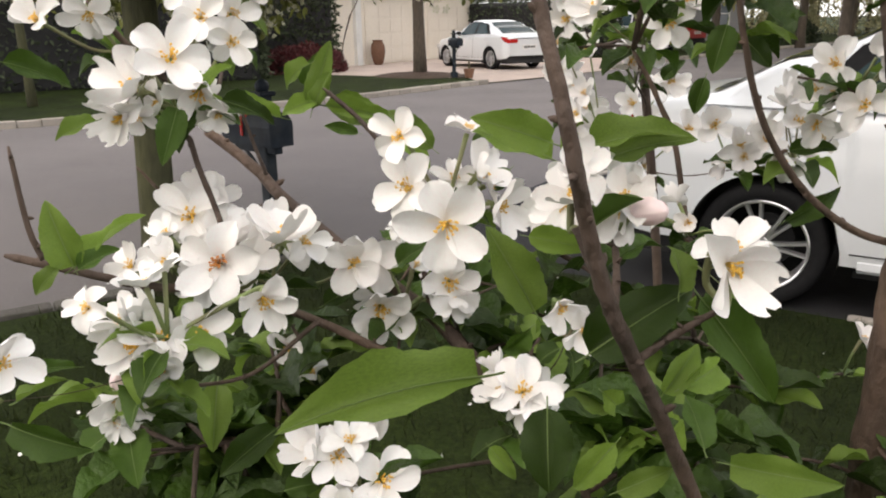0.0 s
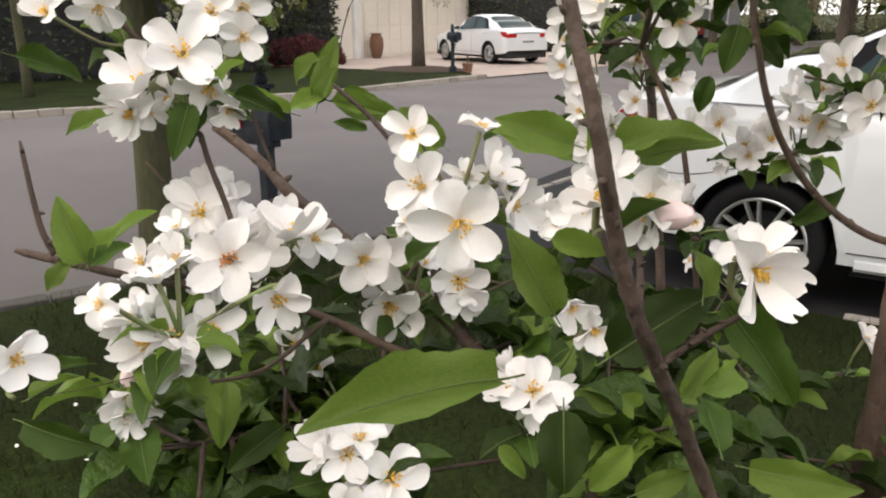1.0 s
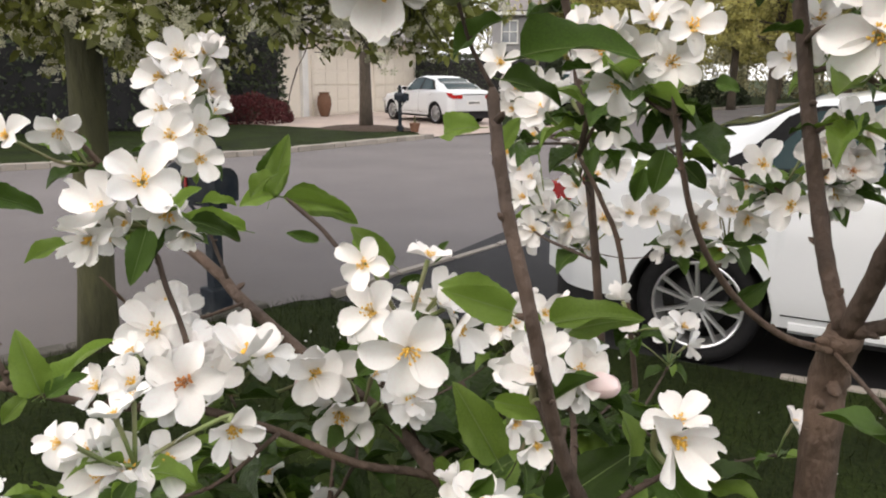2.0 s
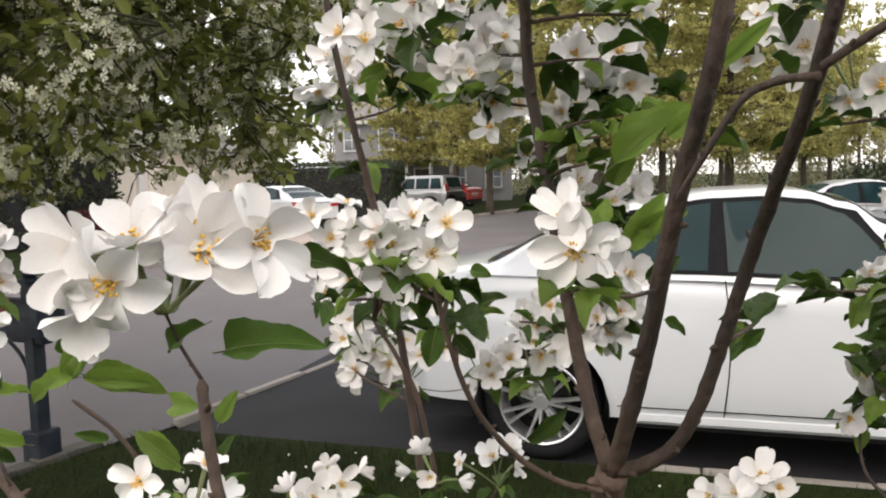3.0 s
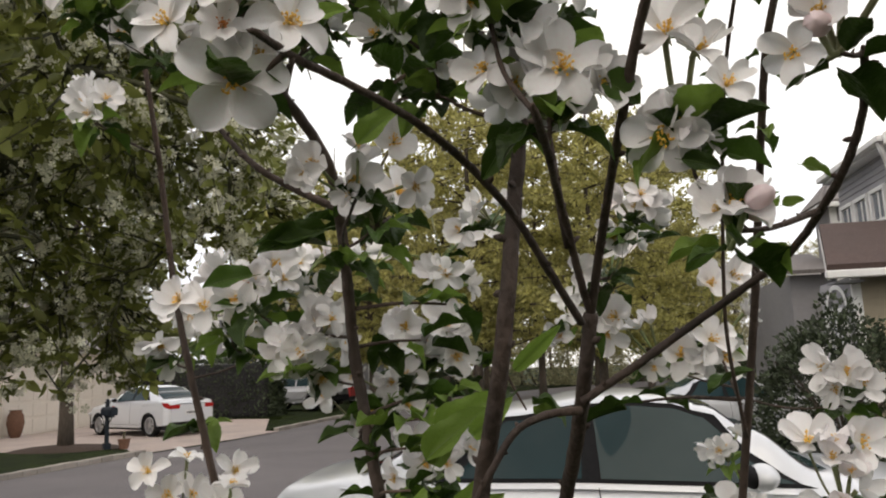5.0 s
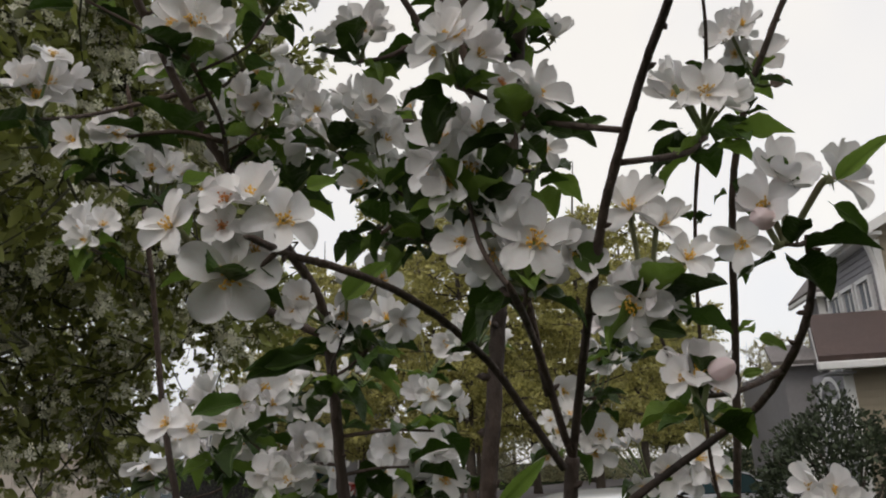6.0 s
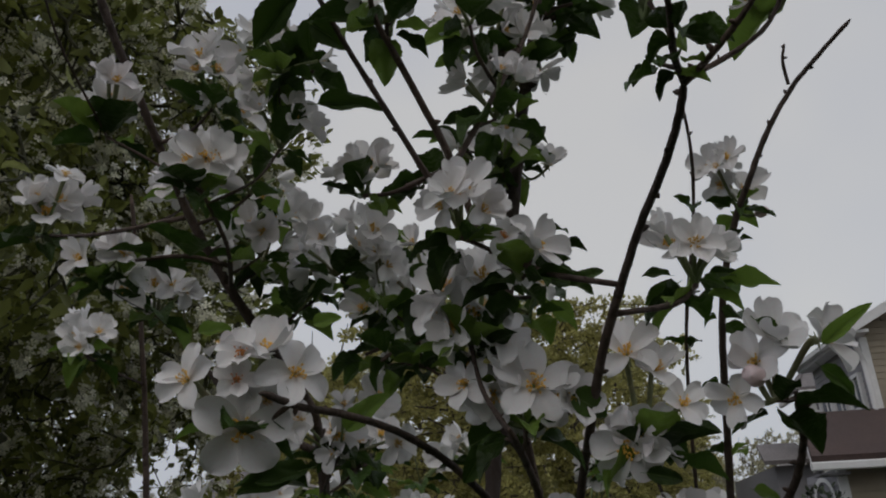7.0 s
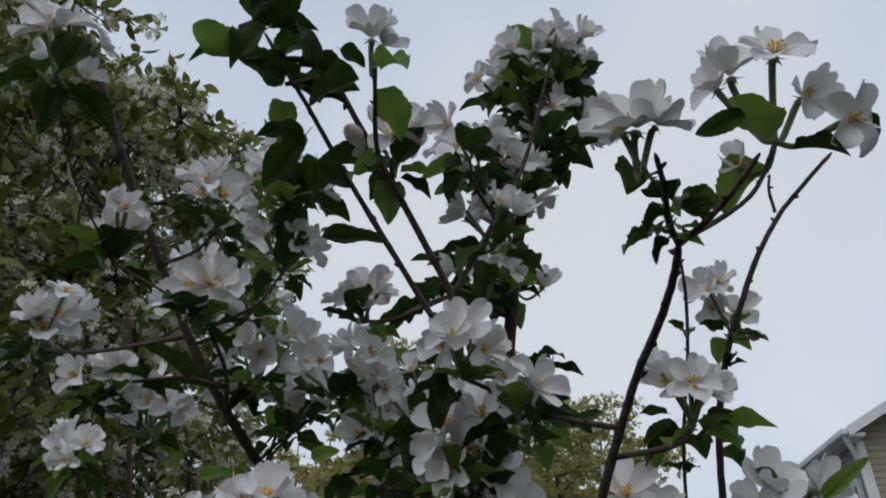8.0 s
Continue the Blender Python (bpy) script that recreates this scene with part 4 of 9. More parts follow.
# ---- plants in the distance and the flowering street trees ----
def scatter_mesh(name, tv, tf, mats, mat=None):
    """One mesh of many copies of a small sheet; mats: an array of 4 x 4 places."""
    tv, tf, mats = np.asarray(tv, float), np.asarray(tf, int), np.asarray(mats, float)
    n, k = len(mats), len(tv)
    v = np.einsum("nij,kj->nki", mats[:, :3, :3], tv) + mats[:, None, :3, 3]
    f = (tf[None] + (np.arange(n) * k)[:, None, None]).reshape(-1, tf.shape[1])
    me = bpy.data.meshes.new(name)
    me.vertices.add(n * k)
    me.vertices.foreach_set("co", v.reshape(-1))
    me.loops.add(f.size)
    me.loops.foreach_set("vertex_index", f.reshape(-1))
    me.polygons.add(len(f))
    me.polygons.foreach_set("loop_start", np.arange(0, f.size, f.shape[1]))
    me.update(calc_edges=True)
    return me


LEAF_V = [(0, 0, 0), (0.26, 0.35, 0.07), (0, 0.42, -0.02), (-0.26, 0.35, 0.07), (0.20, 0.72, 0.03), (0, 0.8, -0.05), (-0.20, 0.72, 0.03), (0, 1.05, -0.12)]
LEAF_F = [(0, 1, 2), (0, 2, 3), (1, 4, 2), (2, 4, 5), (2, 5, 3), (3, 5, 6), (4, 7, 5), (5, 7, 6)]
FLOWER_V = [(0, 0, 0)]
FLOWER_F = []
for k in range(5):
    a = 2 * math.pi * k / 5
    for da, r, z in ((-0.42, 0.36, 0.10), (0.42, 0.36, 0.10), (-0.3, 0.56, 0.10), (0.3, 0.56, 0.10)):
        FLOWER_V.append((math.cos(a + da) * r, math.sin(a + da) * r, z))
    o = 1 + 4 * k
    FLOWER_F += [(0, o, o + 1), (o, o + 2, o + 1), (o + 1, o + 2, o + 3)]


def random_frames(rnd, places, ways, size, spread, spin=True):
    """Places of small sheets: along ways, tilted by a random spread."""
    n = len(places)
    y = ways + rnd.normal(size=(n, 3)) * spread
    y /= np.linalg.norm(y, axis=1)[:, None] + 1e-9
    x = np.cross(y, rnd.normal(size=(n, 3)))
    x /= np.linalg.norm(x, axis=1)[:, None] + 1e-9
    z = np.cross(x, y)
    s = size * rnd.uniform(0.65, 1.25, n)
    m = np.zeros((n, 4, 4))
    m[:, :3, 0], m[:, :3, 1], m[:, :3, 2], m[:, :3, 3], m[:, 3, 3] = x * s[:, None], y * s[:, None], z * s[:, None], places, 1
    return m


def grown_tree(name, label, category, at, trunk_r, fork, limbs, centre, radii, twigs, leaf_mat, leaf_size, leaves=14, flower_mat=None,
               flowers=0, flower_size=0.03, bark=None, seed=1, droop=0.0, level=False, group="", broad=False):
    """A tree: a tapered trunk, limbs that reach into an uneven crown, twigs and many small leaves and flowers on them."""
    rnd = np.random.default_rng(seed)
    tree = thing(name, label, category, at, group)
    bark = bark or M_BARK_GREY
    centre, radii = np.array(centre, float), np.array(radii, float)
    narrow = lambda h: np.clip(1 - 1.15 * (h - 0.2), 0.35, 1.0)
    wob = rnd.normal(size=(6, 2)) * 0.04
    top = centre[2] + radii[2] * 0.75
    trunk_line = curve_points([(wob[k, 0] * k, wob[k, 1] * k, -0.1 + (fork if k == 1 else fork + (top - fork) * (k - 1) / 4) * (k > 0)) for k in range(6)], 4)
    n = len(trunk_line)
    rad = [trunk_r * (1.25 if i == 0 else 1.0) * (1 - 0.93 * (i / (n - 1)) ** 0.9) + 0.006 for i in range(n)]
    part("trunk", mesh_from("trunk", [tube_data(trunk_line, rad, 12, 0.12, seed)]), bark, tree, smooth=True)
    limb_pts, pieces = [], []
    for k in range(limbs):
        u = (k + 0.5) / limbs
        ang = k * 2.399963 + rnd.uniform(-0.3, 0.3)
        start = trunk_line[min(n - 2, int(4 + (n - 6) * u * 0.85))]
        elev = rnd.uniform(-0.5, 0.55) if level else -0.55 + 1.45 * u + rnd.uniform(-0.15, 0.15)
        d = np.array([math.cos(ang) * math.cos(elev), math.sin(ang) * math.cos(elev), math.sin(elev)])
        if level:
            h = start.z
            span = math.sqrt(max(0.08, 1 - ((h - centre[2]) / radii[2]) ** 2))
            end = np.array([start.x, start.y, h]) + np.array([math.cos(ang) * radii[0] * span, math.sin(ang) * radii[1] * span, rnd.uniform(-0.1, 0.5)])
        else:
            if broad:
                d = d / np.sum(np.abs(d) ** 4) ** 0.25
                d[:2] *= narrow(d[2])
            end = centre + d * radii * rnd.uniform(0.72, 0.98)
        mid = (np.array(start) * 0.5 + end * 0.5) + np.array([0, 0, 0.18 * radii[2] * (0.2 if level else 1)]) + rnd.normal(size=3) * 0.12
        line = curve_points([tuple(start), tuple(mid), tuple(end - np.array([0, 0, droop * 0.5]))], 7)
        m = len(line)
        r0 = trunk_r * (0.42 if not level else 0.2) * (1 - 0.5 * u)
        part("limb", mesh_from("limb", [tube_data(line, [r0 * (1 - 0.85 * i / (m - 1)) + 0.004 for i in range(m)], 7, 0.1, seed + k)]), bark, tree, smooth=True)
        limb_pts += [np.array(p) for p in line[3:]]
    if not level:
        for k in range(limbs * 22 if broad else 0):
            d = rnd.normal(size=3)
            d /= np.sum(np.abs(d) ** 4) ** 0.25
            d[:2] *= narrow(d[2])
            q = centre + d * radii * rnd.uniform(0.1, 1) ** 0.4
            far = np.array(limb_pts)
            p = far[np.argmin(((far - q) ** 2).sum(1))]
            line = curve_points([tuple(p), tuple((p + q) / 2 + rnd.normal(size=3) * 0.08 + np.array([0, 0, 0.05])), tuple(q)], 4)
            pieces.append(tube_data(line, [trunk_r * 0.11 * (1 - 0.07 * i) for i in range(9)], 5, 0.1, seed + k))
            limb_pts += [np.array(v) for v in line[2:]]
        for k in range(0 if broad else limbs * 12):
            p = limb_pts[rnd.integers(0, len(limb_pts))]
            out = p - np.array([0, 0, centre[2] - radii[2] * 0.4])
            out = out / (np.linalg.norm(out) + 1e-6) + rnd.normal(size=3) * 0.55
            q = p + out / np.linalg.norm(out) * radii[0] * rnd.uniform(0.22, 0.5)
            mid = (p + q) / 2 + rnd.normal(size=3) * 0.05 * radii[0]
            line = curve_points([tuple(p), tuple(mid), tuple(q)], 4)
            r0 = trunk_r * 0.13
            pieces.append(tube_data(line, [r0 * (1 - 0.6 * i / 8) for i in range(9)], 5, 0.1, seed + k))
            limb_pts += [np.array(v) for v in line[3:]]
    limb_pts = np.array(limb_pts)
    # twigs end all through the crown, denser towards its skin
    d = rnd.normal(size=(twigs, 3))
    d /= np.linalg.norm(d, axis=1)[:, None]
    if broad:
        d /= (np.sum(np.abs(d) ** 4, axis=1) ** 0.25)[:, None]
        d[:, :2] *= narrow(d[:, 2])[:, None]
    lump = 1 + 0.16 * np.sin(d[:, 0] * 5 + seed) * np.cos(d[:, 1] * 6 + 1.3 * seed) + 0.10 * np.sin(d[:, 2] * 9 + d[:, 0] * 7)
    tips = centre + d * radii * (rnd.uniform(0.05, 1.0, twigs) ** 0.42 * lump)[:, None]
    if level:
        near0 = limb_pts[rnd.integers(0, len(limb_pts), twigs)]
        tips = near0 + rnd.normal(size=(twigs, 3)) * np.array([0.55, 0.55, 0.13]) * radii[0] * 0.32
    near = np.array([limb_pts[np.argmin(((limb_pts - t) ** 2).sum(1) + rnd.uniform(0, 0.15, len(limb_pts)))] for t in tips])
    reach = np.linalg.norm(tips - near, axis=1)[:, None] + 1e-6
    tips = near + (tips - near) / reach * np.minimum(reach, radii[0] * rnd.uniform(0.10, 0.2, (twigs, 1)))
    tips[:, 2] -= droop * rnd.uniform(0, 1, twigs) * np.clip(np.linalg.norm(tips[:, :2] - centre[:2], axis=1) / radii[0], 0, 1)
    thick = max(0.003, leaf_size * 0.05)
    for p, q in zip(near, tips):
        mid = (p + q) / 2 + rnd.normal(size=3) * 0.06 * np.linalg.norm(q - p)
        pieces.append(tube_data([Vector(p), Vector(mid), Vector(q)], [thick * 2, thick * 1.4, thick * 0.6], 4))
    tagged(part("twig_growth", mesh_from("twig_growth", pieces), bark, tree), kind="stuff")

    def along(count, tight):
        i = rnd.integers(0, twigs, count)
        s = 1 - rnd.uniform(0, 1, count) ** 1.6 * tight
        where = near[i] + (tips[i] - near[i]) * s[:, None]
        way = (tips[i] - near[i]) / (np.linalg.norm(tips[i] - near[i], axis=1)[:, None] + 1e-6)
        return where + rnd.normal(size=(count, 3)) * leaf_size * 0.35, way

    places, ways = along(twigs * leaves, 0.75)
    tagged(part("leaves", scatter_mesh("leaves", LEAF_V, LEAF_F, random_frames(rnd, places, ways, leaf_size, 0.8)), leaf_mat, tree), kind="stuff")
    if flowers:
        # flowers stand in round clusters
        heads = int(twigs * flowers / 14)
        c, w = along(heads, 0.45)
        places = np.repeat(c, 14, 0) + rnd.normal(size=(heads * 14, 3)) * flower_size * 0.9
        ways = places - np.repeat(c, 14, 0) + np.array([0, 0, flower_size * 0.3])
        m = random_frames(rnd, places, ways / (np.linalg.norm(ways, axis=1)[:, None] + 1e-6), flower_size, 0.4)
        m = m[:, :, [0, 2, 1, 3]]
        tagged(part("blossoms", scatter_mesh("blossoms", FLOWER_V, FLOWER_F, m), flower_mat, tree), kind="stuff")
    return tree


grown_tree("pear_tree", "flowering street tree in white blossom beside the kerb", "tree", (-3.1, 3.0, 0.05), 0.10, 1.9, 34, (-0.05, 0.9, 4.08), (2.3, 2.3, 2.40),
           9200, M_PEAR_LEAF, 0.076, 12, M_PEAR_FLOWER, 12, 0.040, bark=M_BARK_MOSS, seed=4, droop=0.12, broad=True)
grown_tree("pear_tree", "flowering tree in white blossom on the lawn across the street", "tree", (-11.85, 18.4, 0.05), 0.17, 3.2, 18, (0, 0, 6.2), (3.4, 3.4, 3.4),
           900, M_PEAR_LEAF, 0.11, 12, M_PEAR_FLOWER, 12, 0.05, seed=7, droop=0.9)
grown_tree("pear_tree", "flowering tree on the lawn with a yellow-barked trunk", "tree", (-14.45, 8.8, 0.05), 0.085, 2.6, 16, (0, 0, 5.0), (3.2, 3.2, 3.0),
           700, M_PEAR_LEAF, 0.11, 12, M_PEAR_FLOWER, 6, 0.05, bark=M_BARK_MOSS, seed=9, droop=1.1)

larch = grown_tree("spring_tree", "tall tree with level boughs and fresh yellow-green leaves", "tree", (-2.0, 24, 0.05), 0.16, 2.4, 50, (0, 0, 7.6), (3.3, 3.3, 6.6),
                   1900, M_SPRING, 0.15, 15, seed=12, level=True, group="row of yellow-green trees")
larch_two = grown_tree("spring_tree", "tall tree with level boughs and fresh yellow-green leaves", "tree", (1.9, 27, 0.05), 0.17, 2.2, 48, (0, 0, 7.4), (3.2, 3.2, 6.4),
                       1500, M_SPRING, 0.16, 15, seed=15, level=True, group="row of yellow-green trees")
for x, y, s, r, src in ((-5.6, 41, 1.25, 40, larch), (-7.6, 33, 1.0, 95, larch_two), (-11.5, 41, 1.15, 20, larch), (-15.2, 44, 1.2, 145, larch_two), (-19, 60, 1.3, 210, larch), (4.6, 38, 1.15, 130, larch_two), (-0.6, 43, 1.3, 200, larch), (7.2, 50, 1.05, 260, larch_two), (2.9, 58, 1.2, 310, larch),
                        (-5.4, 60, 1.2, 77, larch_two), (10.5, 62, 1.1, 15, larch), (-9.5, 68, 1.2, 166, larch_two)):
    copy_thing(src, pose(x, y, 0.03, 0, 0, r)).scale = (s, s, s)
wood = grown_tree("bare_tree", "slender distant tree with thin pale spring leaves", "tree", (13, 70, 0), 0.15, 3.5, 16, (0, 0, 7.5), (2.4, 2.4, 5.0),
                  330, M_SPRING_FAR, 0.24, 9, seed=21, group="distant wood")
rnd_w = random.Random(8)
for k in range(34):
    s = rnd_w.uniform(0.75, 1.15)
    copy_thing(wood, pose(-34 + 2.2 * k + rnd_w.uniform(-1, 1), 74 + rnd_w.uniform(-6, 14), 0, 0, 0, rnd_w.uniform(0, 360))).scale = (s, s, s)


def hedge(name, label, at, length, depth, height, mat, leaf, count, seed, round_top=0.15):
    """A clipped hedge: a dark inner block, standing for the shade inside, hidden in a skin of leaves."""
    h = thing(name, label, "hedge", at)
    rnd = np.random.default_rng(seed)
    bm = bmesh.new()
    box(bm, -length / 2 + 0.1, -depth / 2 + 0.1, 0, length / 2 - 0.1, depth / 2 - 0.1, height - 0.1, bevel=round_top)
    part("shade_core", bm, M_DARK, h)
    p = rnd.uniform(-0.5, 0.5, (count, 3))
    face = rnd.integers(0, 5, count)
    for f, (ax, v) in enumerate(((0, -0.5), (0, 0.5), (1, -0.5), (1, 0.5), (2, 0.5))):
        p[face == f, ax] = v
    out = np.zeros((count, 3))
    for f, (ax, v) in enumerate(((0, -1), (0, 1), (1, -1), (1, 1), (2, 1))):
        out[face == f, ax] = v
    p = p * np.array([length, depth, height]) + np.array([0, 0, height / 2]) + rnd.normal(size=(count, 3)) * 0.05
    tagged(part("leaves", scatter_mesh("leaves", LEAF_V, LEAF_F, random_frames(rnd, p, out, leaf, 0.8)), mat, h), kind="stuff")
    return h


def bush(name, label, at, radii, mat, leaf, count, seed):
    b = thing(name, label, "bush", at)
    rnd = np.random.default_rng(seed)
    d = rnd.normal(size=(count, 3))
    d[:, 2] = np.abs(d[:, 2])
    d /= np.linalg.norm(d, axis=1)[:, None]
    lump = 1 + 0.12 * np.sin(d[:, 0] * 6 + seed) * np.cos(d[:, 1] * 7)
    p = d * np.array(radii) * (rnd.uniform(0.5, 1, count) ** 0.3 * lump)[:, None]
    tagged(part("leaves", scatter_mesh("leaves", LEAF_V, LEAF_F, random_frames(rnd, p, d, leaf, 0.7)), mat, b), kind="stuff")
    pieces = []
    for k in range(9):
        a = k * 2.4
        pieces.append(tube_data(curve_points([(0, 0, -0.05), (math.cos(a) * radii[0] * 0.3, math.sin(a) * radii[1] * 0.3, radii[2] * 0.4), (math.cos(a) * radii[0] * 0.7, math.sin(a) * radii[1] * 0.7, radii[2] * 0.7)], 3), [0.03 - 0.003 * i for i in range(7)], 5))
    tagged(part("stem_growth", mesh_from("stem_growth", pieces), M_BARK_GREY, b), kind="stuff")
    return b


hedge("hedge", "tall clipped dark green hedge beside the driveway across the street", pose(-14.9, 31.4, 0.0, 0, 0, -3), 7.4, 1.5, 2.35, M_HEDGE, 0.13, 9000, 31)
bush("red_bush", "low rounded dark red shrub before the garage house", (-16.6, 18.9, 0.05), (1.0, 1.7, 0.85), M_RED_LEAF, 0.08, 6500, 32)
bush("green_bush", "rounded dark green shrub in front of the neighbouring house", (4.35, 11.6, 0.05), (1.3, 0.9, 2.25), M_HEDGE, 0.08, 9000, 33)
bush("green_bush", "rounded dark green shrub in front of the neighbouring house", (3.8, 17.3, 0.05), (0.9, 0.9, 1.5), M_HEDGE, 0.09, 3500, 34)
bush("green_bush", "rounded dark green shrub far down the street", (8.5, 36, 0.05), (2.0, 1.2, 1.7), M_HEDGE, 0.16, 3000, 35)
bush("green_bush", "rounded dark green shrub far down the street", (12.5, 34, 0.05), (2.2, 1.2, 1.6), M_HEDGE, 0.16, 3000, 36)
bush("green_bush", "dark green shrub behind the far parked cars", (-7.0, 46, 0.05), (1.6, 1.2, 1.4), M_HEDGE, 0.16, 2500, 37)
hedge("hedge", "tall dark evergreen hedge along the lawn across the street", pose(-18.3, 12.2, 0.0, 0, 0, 64), 9.5, 1.8, 3.3, M_HEDGE, 0.16, 9000, 38)
hedge("hedge", "tall dark evergreen hedge beside the cream garage", pose(-18.0, 18.8, 0.0, 0, 0, 90), 5.2, 1.4, 3.0, M_HEDGE, 0.16, 6000, 39)

pale = bush("pale_bush", "low tangle of pale spring brush before the far wood", (-20, 66, 0), (3.2, 1.8, 4.2), M_SPRING_FAR, 0.26, 2200, 39)
for k in range(13):
    copy_thing(pale, pose(-15 + 4.4 * k, 66 + rnd_w.uniform(-3, 3), 0, 0, 0, rnd_w.uniform(0, 360)))

for x, y, rx, ry, n, sd in ((-11.85, 18.4, 1.5, 1.0, 0, 51),):
    rnd_m = random.Random(sd)
    rows = []
    for r, z in ((1.0, 0.0), (0.8, 0.05), (0.45, 0.09), (0.12, 0.11)):
        rows.append([(math.cos(a) * rx * r * (1 + 0.06 * math.sin(3 * a + sd)), math.sin(a) * ry * r, z + rnd_m.uniform(0, 0.012)) for a in [2 * math.pi * k / 28 for k in range(28)]])
    bed = tagged(part("mulch_bed", grid_mesh("mulch_bed", rows, closed=True), M_SOIL, None, smooth=True), "low ring of dark bark mulch round a tree", "mulch bed")
    bed.matrix_basis = Matrix.Translation((x, y, 0.07))

# near lawn: standing blades and fallen petals
rnd_g = np.random.default_rng(3)
count = 90000
gp = np.column_stack([rnd_g.uniform(-3.3, 6.0, count), rnd_g.uniform(-3.5, 4.33, count), np.full(count, 0.07)])
spread = np.hypot(np.maximum(0, np.abs(gp[:, 0] - 0.2) - 2.2), np.maximum(0, 1.2 - gp[:, 1])) + 0.35 * np.sin(gp[:, 0] * 2.1 + gp[:, 1] * 1.3)
gp = gp[rnd_g.uniform(0, 2.6, count) > spread]
kerb_x = np.interp(gp[:, 1], [p.y for p in near_pts], [p.x for p in near_pts])
gp = gp[gp[:, 0] > kerb_x + 0.14]
gm = random_frames(rnd_g, gp, np.tile([0, 0, 1.0], (len(gp), 1)), 0.05, 0.35)
BLADE_V = [(-0.045, 0, 0), (0.045, 0, 0), (0.03, 0.6, 0.05), (-0.03, 0.6, 0.05), (0, 1.15, 0.25)]
BLADE_F = [(0, 1, 2), (0, 2, 3), (3, 2, 4)]
tagged(part("grass", scatter_mesh("grass", BLADE_V, BLADE_F, gm), M_BLADE, None), "short green grass blades of the near lawn, shade put into their colour", "grass", kind="stuff")
count = 170
pp = np.column_stack([rnd_g.uniform(-2.2, 2.4, count), rnd_g.uniform(0.6, 4.2, count), rnd_g.uniform(0.10, 0.125, count)])
pm = random_frames(rnd_g, pp, rnd_g.normal(size=(count, 3)) * np.array([1, 1, 0.2]), 0.016, 0.2)
PETAL_V = [(0, 0, 0), (0.45, 0.45, 0.1), (0.3, 0.95, 0.12), (-0.3, 0.95, 0.12), (-0.45, 0.45, 0.1), (0, 0.5, -0.05)]
PETAL_F = [(0, 1, 5), (1, 2, 5), (2, 3, 5), (3, 4, 5), (4, 0, 5)]
tagged(part("fallen_petals", scatter_mesh("fallen_petals", PETAL_V, PETAL_F, pm), M_PETAL, None), "scattered fallen white petals on the grass", "petals", kind="stuff")

# ---- the apple tree in front ----
apple = thing("apple_tree", "young apple tree in full white blossom on the lawn", "tree", (0.50, 1.06, 0.03))
APPLE_INV = apple.matrix_basis.inverted()
rnd_a = random.Random(11)
WOOD = []


def on_tree(name, me, mat, label="", smooth=True, m=None):
    """A part of the apple tree; its mesh is written in world places, or placed by m."""
    ob = part(name, me, mat, apple, label, smooth)
    ob.matrix_parent_inverse = APPLE_INV
    if m is not None:
        ob.matrix_basis = m
    return ob


def limb(r0, r1, *points, name="branch"):
    """A branch through points, thinning from r0 to r1, with knots and side buds."""
    line = curve_points(points, 7)
    n = len(line)
    for i in range(1, n - 1):
        line[i] = line[i] + Vector((rnd_a.uniform(-1, 1), rnd_a.uniform(-1, 1), rnd_a.uniform(-1, 1))) * r0 * 0.05
    radii = [(r0 + (r1 - r0) * i / (n - 1)) * (1.10 if rnd_a.random() < 0.10 else 1.0) for i in range(n)]
    if r1 < 0.003:
        radii[-1] *= 0.5
    pieces = [tube_data(line, radii, 10, 0.025, rnd_a.randrange(9999))]
    for k in range(3, n - 1, 5):
        out = Vector((rnd_a.uniform(-1, 1), rnd_a.uniform(-1, 1), rnd_a.uniform(-0.2, 1))).normalized()
        p = line[k]
        size = radii[k] * rnd_a.uniform(0.35, 0.7) + 0.0009
        pieces.append(tube_data([p, p + out * (radii[k] + size * 0.8), p + out * (radii[k] + size * 1.6)], [size * 0.7, size * 0.6, size * 0.15], 6))
    WOOD.extend((p, r) for p, r in zip(line, radii))
    return on_tree(name, mesh_from(name, pieces), M_BARK)


